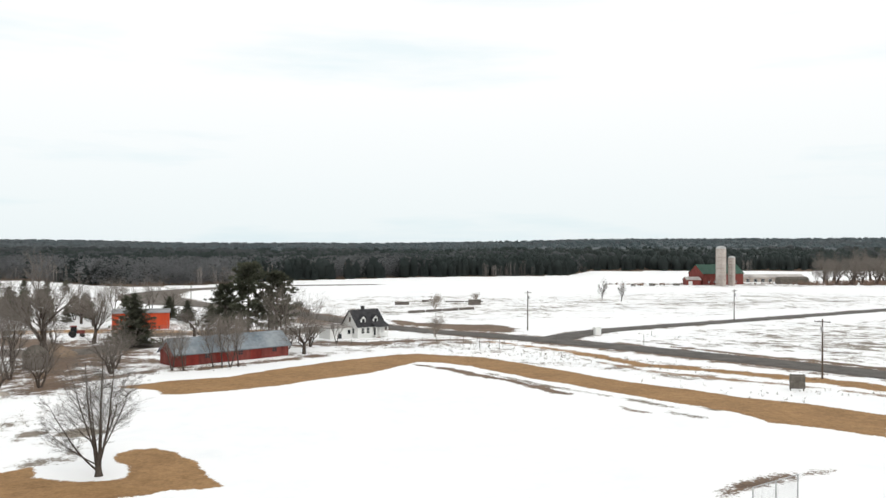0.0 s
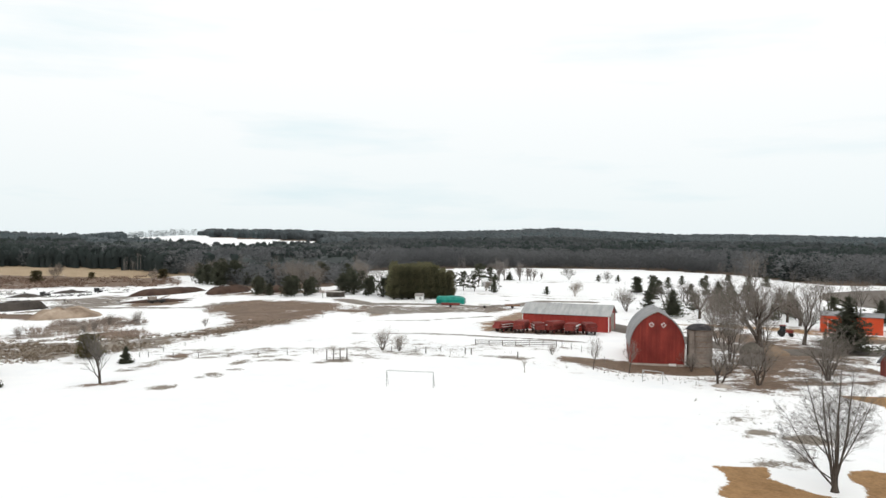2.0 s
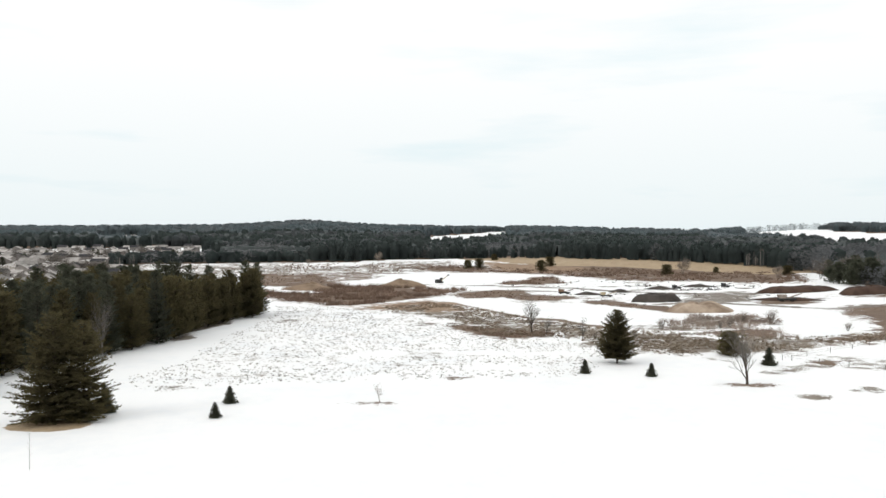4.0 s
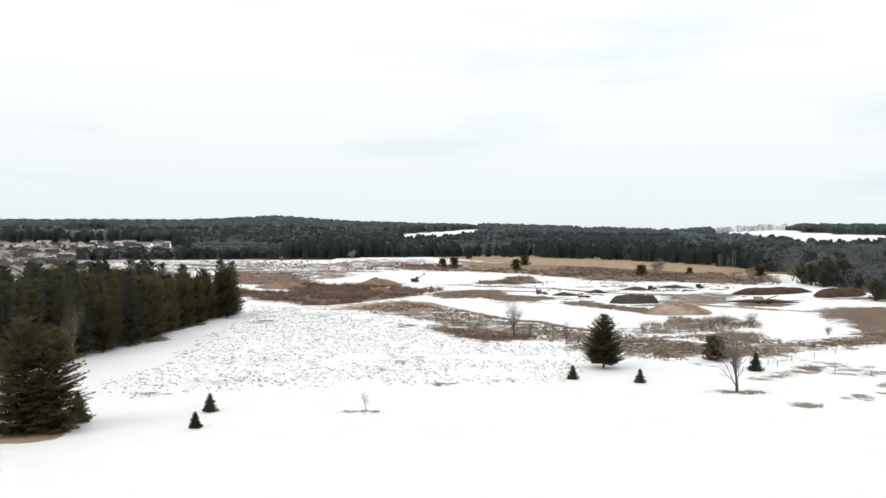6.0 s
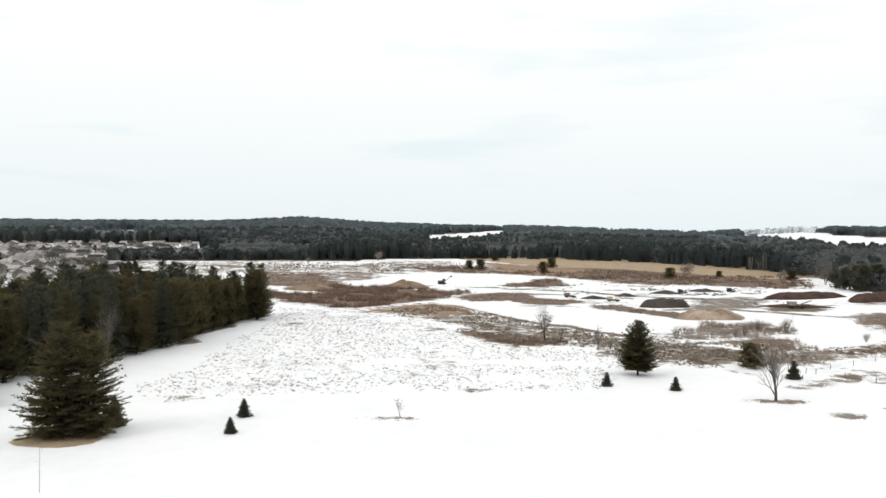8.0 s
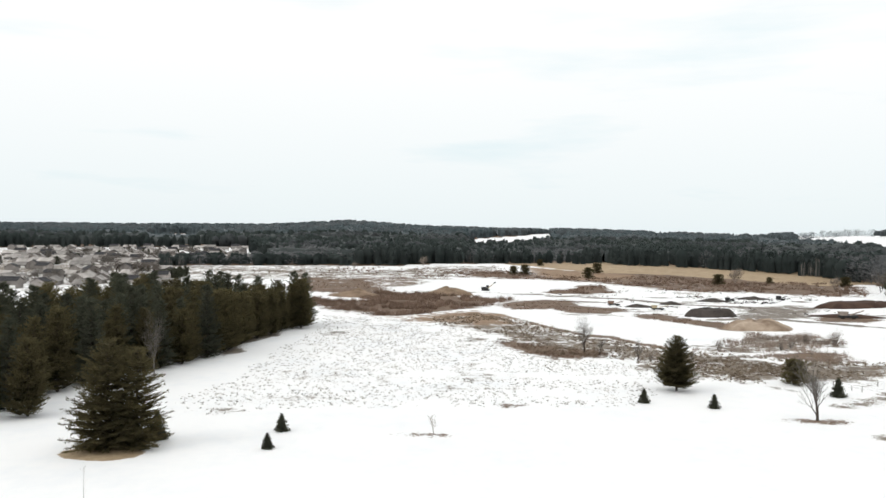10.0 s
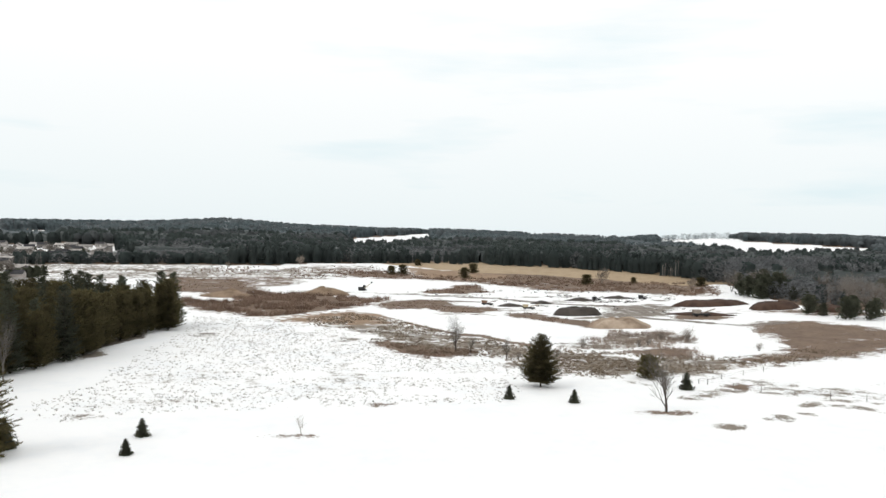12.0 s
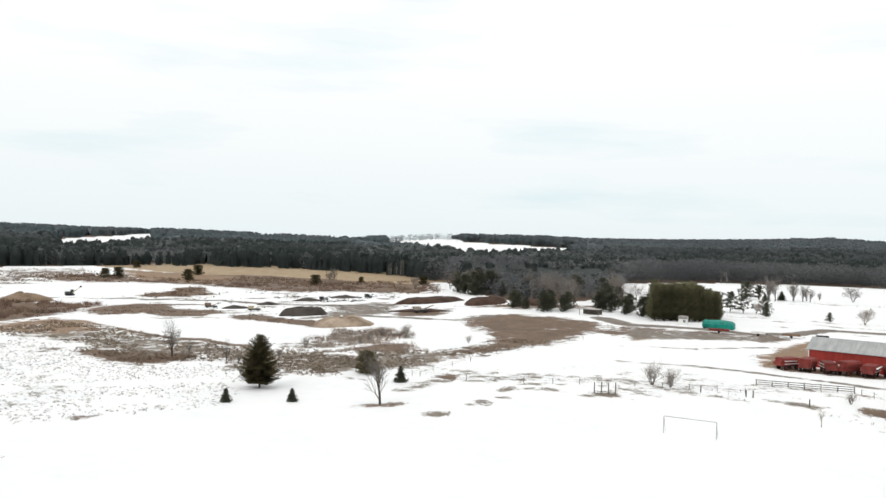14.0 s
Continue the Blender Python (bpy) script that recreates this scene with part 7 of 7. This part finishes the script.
fence("rail_fence", [(-123.5, 118.5), (-111.5, 131.0)], 2.6, 1.25, (0.3, 0.6, 0.92), PLANK, "grey weathered plank rail fence along the yard", 0.09, 0.08)
fence("pasture_fence", [(-162, 58), (-150, 68), (-140, 82), (-128, 99), (-118, 110)], 4.5, 1.1, (0.5, 0.9), PLANK, "leaning pasture fence posts with thin wire", 0.07, 0.012)
fence("far_pasture_fence", [(-159, 60), (-172, 80), (-186, 98), (-196, 128)], 6, 1.0, (0.5, 0.9), PLANK, "thin posts of the far pasture fence", 0.06, 0.012)
fence("yard_fence", [(-110, 131), (-100, 128), (-94, 124)], 3.0, 1.2, (0.4, 0.85), PLANK, "short weathered yard fence beside the barn", 0.06, 0.012)
fence("house_fence", [(-33, 170), (-14, 178), (8, 183), (14, 178)], 3.0, 1.2, (0.4, 0.85), PLANK, "weathered garden fence in front of the house", 0.06, 0.03)
fence("field_gate_posts", [(-128.5, 83.6), (-125.6, 86.2)], 1.2, 2.0, (0.2,), PLANK, "group of thick grey posts in the field", 0.12, 0.06)
fence("north_field_fence", [(-296, 312), (-222, 350), (-150, 390)], 9, 1.1, (0.5, 0.9), PLANK, "thin posts along the snowy field's far side", 0.07, 0.015)
for x, y in ((-121.5, 102.5), (-114.5, 108.3), (-115.5, 107.6), (-105.5, 112.0)):
    post(x, y, 1.3, 0.12)


# ---- farm machines and piles ----
def forage_wagon(x, y, turn, k):
    ob = thing("forage_wagon", on(x, y, turn), "dull red forage wagon parked before the shed", "wagon", "forage wagons")
    tall = (2.6, 2.9, 2.5, 3.0, 2.6, 2.8)[k]
    part("box", Shape().prism([(-1.2, 1.0), (1.2, 1.0), (1.45, tall - 0.5), (1.2, tall), (-1.2, tall), (-1.45, tall - 0.5)], -2.4, 2.2), MACHINE_RED, ob)
    part("bed", Shape().box(-1.15, 1.15, -2.5, 2.6, 0.8, 0.98), BLACK, ob)
    for z in (1.4, 2.0):
        for s in (-1, 1):
            part("side_rail", Shape().box(s * 1.47 - 0.05, s * 1.47 + 0.05, -2.4, 2.2, z - 0.06, z + 0.06), MACHINE_RED if k % 2 else TRIM, ob)
    part("unloader", Shape().prism([(-1.1, 1.0), (1.1, 1.0), (1.1, 2.1), (-1.1, 1.7)], -3.2, -2.42), MACHINE_RED, ob)
    part("drawbar", Shape().tube((0, -3.2, 0.6), (0, -5.0, 0.4), 0.07, 0.05, 6), BLACK, ob)
    if k in (2, 4):
        part("conveyor", Shape().box(1.5, 1.8, -2.2, 2.6, 2.0, 2.25), TRIM, ob, "pale conveyor trough")
    for sx in (-1.05, 1.05):
        for sy in (-1.6, 1.5):
            w = part("wheel", Shape().tube((sx - 0.16, sy, 0.5), (sx + 0.16, sy, 0.5), 0.52, 0.52, 14), RUBBER, ob)
            part("rim", Shape().tube((sx - 0.17, sy, 0.5), (sx + 0.17, sy, 0.5), 0.27, 0.27, 10), MACHINE_RED, w)


for k in range(6):
    u = k / 5
    forage_wagon(-137.0 + 16.5 * u, 142.2 + 12.2 * u, 25 + 55 * ((k * 7) % 3 - 1) * 0.5, k)


def pile(name, x, y, a, b, tall, turn, mat, label, seed, flat=0.0, category="pile"):
    """A heap with slumped, uneven flanks."""
    s = Shape()
    n, rings = 40, 9
    s.v = [(0, 0, tall * 0.99)]
    for k in range(1, rings + 1):
        q = k / rings
        for i in range(n):
            t = 2 * math.pi * i / n
            wob = 1 + 0.3 * noise.noise((math.cos(t) * 1.6 + seed, math.sin(t) * 1.6, q)) + 0.16 * noise.noise((math.cos(t) * 5 + seed, math.sin(t) * 5, 2 * q))
            z = tall * (1 - max(0.0, (q - flat) / (1 - flat)) ** 1.25) * (1 + (0.4 * noise.noise((3 * q * math.cos(t), 3 * q * math.sin(t), seed)) + 0.25 * noise.noise((9 * q * math.cos(t), 9 * q * math.sin(t), seed))) * (1 - 0.6 * q))
            s.v.append((a * q * wob * math.cos(t), b * q * wob * math.sin(t), z if k < rings else -0.3))
    s.f = [(0, 1 + i, 1 + (i + 1) % n) for i in range(n)] + [(1 + (k - 1) * n + i, 1 + k * n + i, 1 + k * n + (i + 1) % n, 1 + (k - 1) * n + (i + 1) % n) for k in range(1, rings) for i in range(n)]
    return solid(name, s, mat, on(x, y, turn), label, category, "piles in the gravel pit", smooth=True)


for args in (("gravel_mound", -300, 73.5, 5, 9.5, 2.7, 15, DIRT_DARK, "dark flat-topped gravel pile in the snowy pit", 1, 0.66), ("sand_mound", -261, 77, 8, 11.5, 2.5, 25, SNOWY_SAND, "tan sand pile half covered by snow", 2, 0.5),
             ("soil_bank", -354, 150, 7, 20, 2.4, 20, DIRT, "long reddish-brown soil bank in the pit", 3, 0.65), ("soil_bank", -334, 170, 7, 15, 2.8, 30, DIRT, "reddish-brown soil bank beside the lane", 4, 0.65), ("soil_bank", -318, 184, 6, 9, 2.2, 40, DIRT, "reddish-brown soil bank beside the pines", 5, 0.6),
             ("sand_mound", -390, -24, 8, 12, 3.2, 0, DIRT_TAN, "brown sand heap beside the excavator", 6, 0.25), ("sand_mound", -370, -66, 8, 12, 3.4, 0, DIRT_TAN, "brown sand heap among brush", 7), ("gravel_mound", -335, 55, 3, 6, 1.3, 0, DIRT_DARK, "low dark rubble heap in the pit", 8), ("gravel_mound", -352, 72, 3, 5, 1.4, 0, DIRT_DARK, "low dark rubble heap in the pit", 9)) + (("gravel_mound", -375, 96, 4, 8, 1.5, 0, DIRT_DARK, "low dark rubble heap in the pit", 10), ("gravel_mound", -395, 120, 4, 8, 1.4, 0, DIRT_DARK, "low dark rubble heap in the pit", 11), ("soil_bank", -305, 126, 4, 14, 1.1, -14, DIRT, "low brown soil bank in the pit", 12, 0.3), ("soil_bank", -141, 146.0, 3.5, 4.5, 1.4, 0, DIRT_TAN, "tan heap of sand by the wagons", 16, 0.2)):
    pile(*args)


def excavator(x, y, turn):
    ob = thing("excavator", on(x, y, turn, 0.78), "dark excavator with a raised pale boom in the pit", "excavator")
    for s in (-1.3, 1.3):
        part("track", Shape().prism([(-2.2, 0.1), (2.2, 0.1), (2.5, 0.5), (2.2, 0.95), (-2.2, 0.95), (-2.5, 0.5)], s - 0.3, s + 0.3), RUBBER, ob)
    part("body", Shape().box(-2.6, 1.6, -1.4, 1.4, 1.0, 2.4), BLACK, ob), part("cab", Shape().box(0.2, 1.8, 0.1, 1.4, 2.4, 3.6), GLASS, ob)
    part("boom", Shape().tube((1.6, -0.3, 1.8), (4.4, -0.3, 4.0), 0.35, 0.25, 6), YELLOW, ob), part("stick", Shape().tube((4.4, -0.3, 4.0), (6.2, -0.3, 5.6), 0.24, 0.16, 6), YELLOW, ob)
    part("bucket", Shape().prism([(5.9, 5.1), (6.8, 5.2), (6.9, 5.9), (6.1, 6.1)], -0.8, 0.2), BLACK, ob)


excavator(-421, -7, 70)


def crusher(x, y, turn, mat, label, size):
    ob = thing("crusher", on(x, y, turn, size), label, "machine", "pit machines")
    part("frame", Shape().box(-4, 4, -1.1, 1.1, 0.6, 1.5), BLACK, ob), part("hopper", Shape().prism([(-3.6, 1.5), (-0.8, 1.5), (-0.2, 3.2), (-4.2, 3.2)], -1.2, 1.2), mat, ob)
    part("conveyor", Shape().prism([(0.5, 1.4), (6.8, 3.6), (6.8, 3.9), (0.5, 1.8)], -0.5, 0.5), mat, ob)
    for s in (-2.4, 2.4):
        part("wheel", Shape().tube((s, -1.3, 0.5), (s, 1.3, 0.5), 0.5, 0.5, 12), RUBBER, ob)


crusher(-322, 60, 80, YELLOW, "dirty yellow crusher with conveyor in the pit", 0.6), crusher(-300, 122, 90, CONCRETE, "pale machine on a low bank in the pit", 0.8), crusher(-380, 105, 100, BLACK, "dark machine parked in the pit", 0.55), crusher(-392, 132, 20, BLACK, "dark machine parked in the pit", 0.6), crusher(-340, 46, 60, RUST, "rusty machine parked in the pit", 0.6)


def tarp_stack(x, y, turn):
    ob = thing("covered_stack", on(x, y, turn), "large stack under a teal tarpaulin", "covered stack")
    s = Shape()
    rows = [(-4.9, 0.75), (-4.2, 0.95), (-2, 1.0), (0.5, 1.03), (3, 0.98), (4.4, 0.94), (5.0, 0.8)]
    prof = [(-2.0, 0.3), (-2.1, 1.5), (-1.6, 2.4), (0, 2.8), (1.6, 2.4), (2.1, 1.5), (2.0, 0.3)]
    s.v = [(px, yy, pz * q + 0.12 * math.sin(3.3 * yy + px)) for px, q in rows for yy, pz in prof]
    n = len(prof)
    s.f = [(k * n + i, k * n + n + i, k * n + n + 1 + i, k * n + 1 + i) for k in range(len(rows) - 1) for i in range(n - 1)] + [tuple(range(n)), tuple(range(len(s.v) - 1, len(s.v) - n - 1, -1))]
    part("tarpaulin", s, TEAL, ob), part("base", Shape().box(-4.6, 4.8, -1.9, 1.9, -0.1, 0.5), BLACK, ob)


tarp_stack(-205.8, 188.2, 38)
hut = thing("small_hut", on(-217.5, 183.5, 40), "small white hut beside the grove", "hut")
gable(hut, 2.8, 2.6, 2.2, 3.0, WHITE, ROOF_PALE, 0.2), opening(hut, "window", 0.5, 0.9, 0.8, 0.8)
for x, y, w, mat, label in ((-196, 179, 6, MACHINE_RED, "dark red trailer bed beside the lane"), (-187, 186, 4, TRIM, "pale farm trailer beside the lane"), (-180, 192, 5, RUST, "rusty farm trailer beside the lane"), (-174, 198, 3.5, BLACK, "dark farm trailer beside the lane")):
    t = thing("farm_trailer", on(x, y, 42), label, "trailer", "trailers by the lane")
    part("bed", Shape().box(-w / 2, w / 2, -1.1, 1.1, 0.7, 1.3), mat, t), part("tongue", Shape().tube((w / 2, 0, 0.7), (w / 2 + 1.5, 0, 0.4), 0.06, 0.05, 6), BLACK, t)
    for sy in (-1.0, 1.0):
        part("wheel", Shape().tube((0, sy - 0.12, 0.42), (0, sy + 0.12, 0.42), 0.42, 0.42, 12), RUBBER, t)
shelter = thing("open_shelter", on(-260.5, 175.5, 35, 0.72), "low open shelter with a pale roof", "shelter")
part("roof", Shape().box(-5.5, 5.5, -0.4, 6, 3.0, 3.25), ROOF_PALE, shelter), part("back_wall", Shape().box(-5.3, 5.3, 5.6, 5.8, 0, 3.0), BOARD, shelter)
for x in (-5.2, 0, 5.2):
    part("post", Shape().box(x - 0.12, x + 0.12, -0.2, 0.05, 0, 3.0), PLANK, shelter)


def log_row(x, y, turn, long, tall, label):
    ob = thing("log_stack", on(x, y, turn), label, "log stack", "log stacks in the field")
    n = max(1, int(long / 7))
    for k in range(n):
        for j in range(int(tall / 0.45)):
            part("log", Shape().tube((-long / 2 + long * k / n + 0.1, 0.1 * (j % 2), 0.22 + 0.42 * j), (-long / 2 + long * (k + 0.94) / n, 0.1 * (j % 2), 0.22 + 0.42 * j), 0.24, 0.22, 7), PLANK, ob)


log_row(0, 271, 38, 29, 0.9, "long low row of grey logs in the snow"), log_row(12.3, 302, 20, 5.5, 2.4, "tall stack of grey logs in the snow"), log_row(-15.5, 301, 10, 6, 1.4, "stack of grey logs in the snow"), log_row(-7, 318, 10, 3, 0.9, "small stack of grey logs"), log_row(9, 318, 12, 16, 0.5, "low row of logs half under snow")

# yard odds and ends
pile("sand_mound", -77.8, 158.5, 4.2, 5.5, 1.7, 30, DIRT_TAN, "tan sand heap in the farmyard between trees", 41, 0.2)
for x, y, turn, mat, label in ((-88, 188.6, 30, MACHINE_RED, "red farm tractor in the yard"),):
    t = thing("tractor", on(x, y, turn), label, "tractor", "tractors")
    part("hood", Shape().box(0.2, 2.0, -0.45, 0.45, 0.9, 1.6), mat, t), part("cab", Shape().box(-1.1, 0.2, -0.7, 0.7, 1.0, 2.6), GLASS, t), part("cab_roof", Shape().box(-1.2, 0.3, -0.8, 0.8, 2.6, 2.75), mat, t)
    for sx, rr in ((-0.7, 0.8), (1.5, 0.5)):
        for sy in (-0.9, 0.9):
            part("wheel", Shape().tube((sx, sy - 0.2, rr), (sx, sy + 0.2, rr), rr, rr, 14), RUBBER, t)
pile("stone_slab", -65.2, 115.8, 1.8, 1.0, 0.5, 0, CONCRETE, "flat grey stone slab under the yard tree", 31, 0.4, "stone")
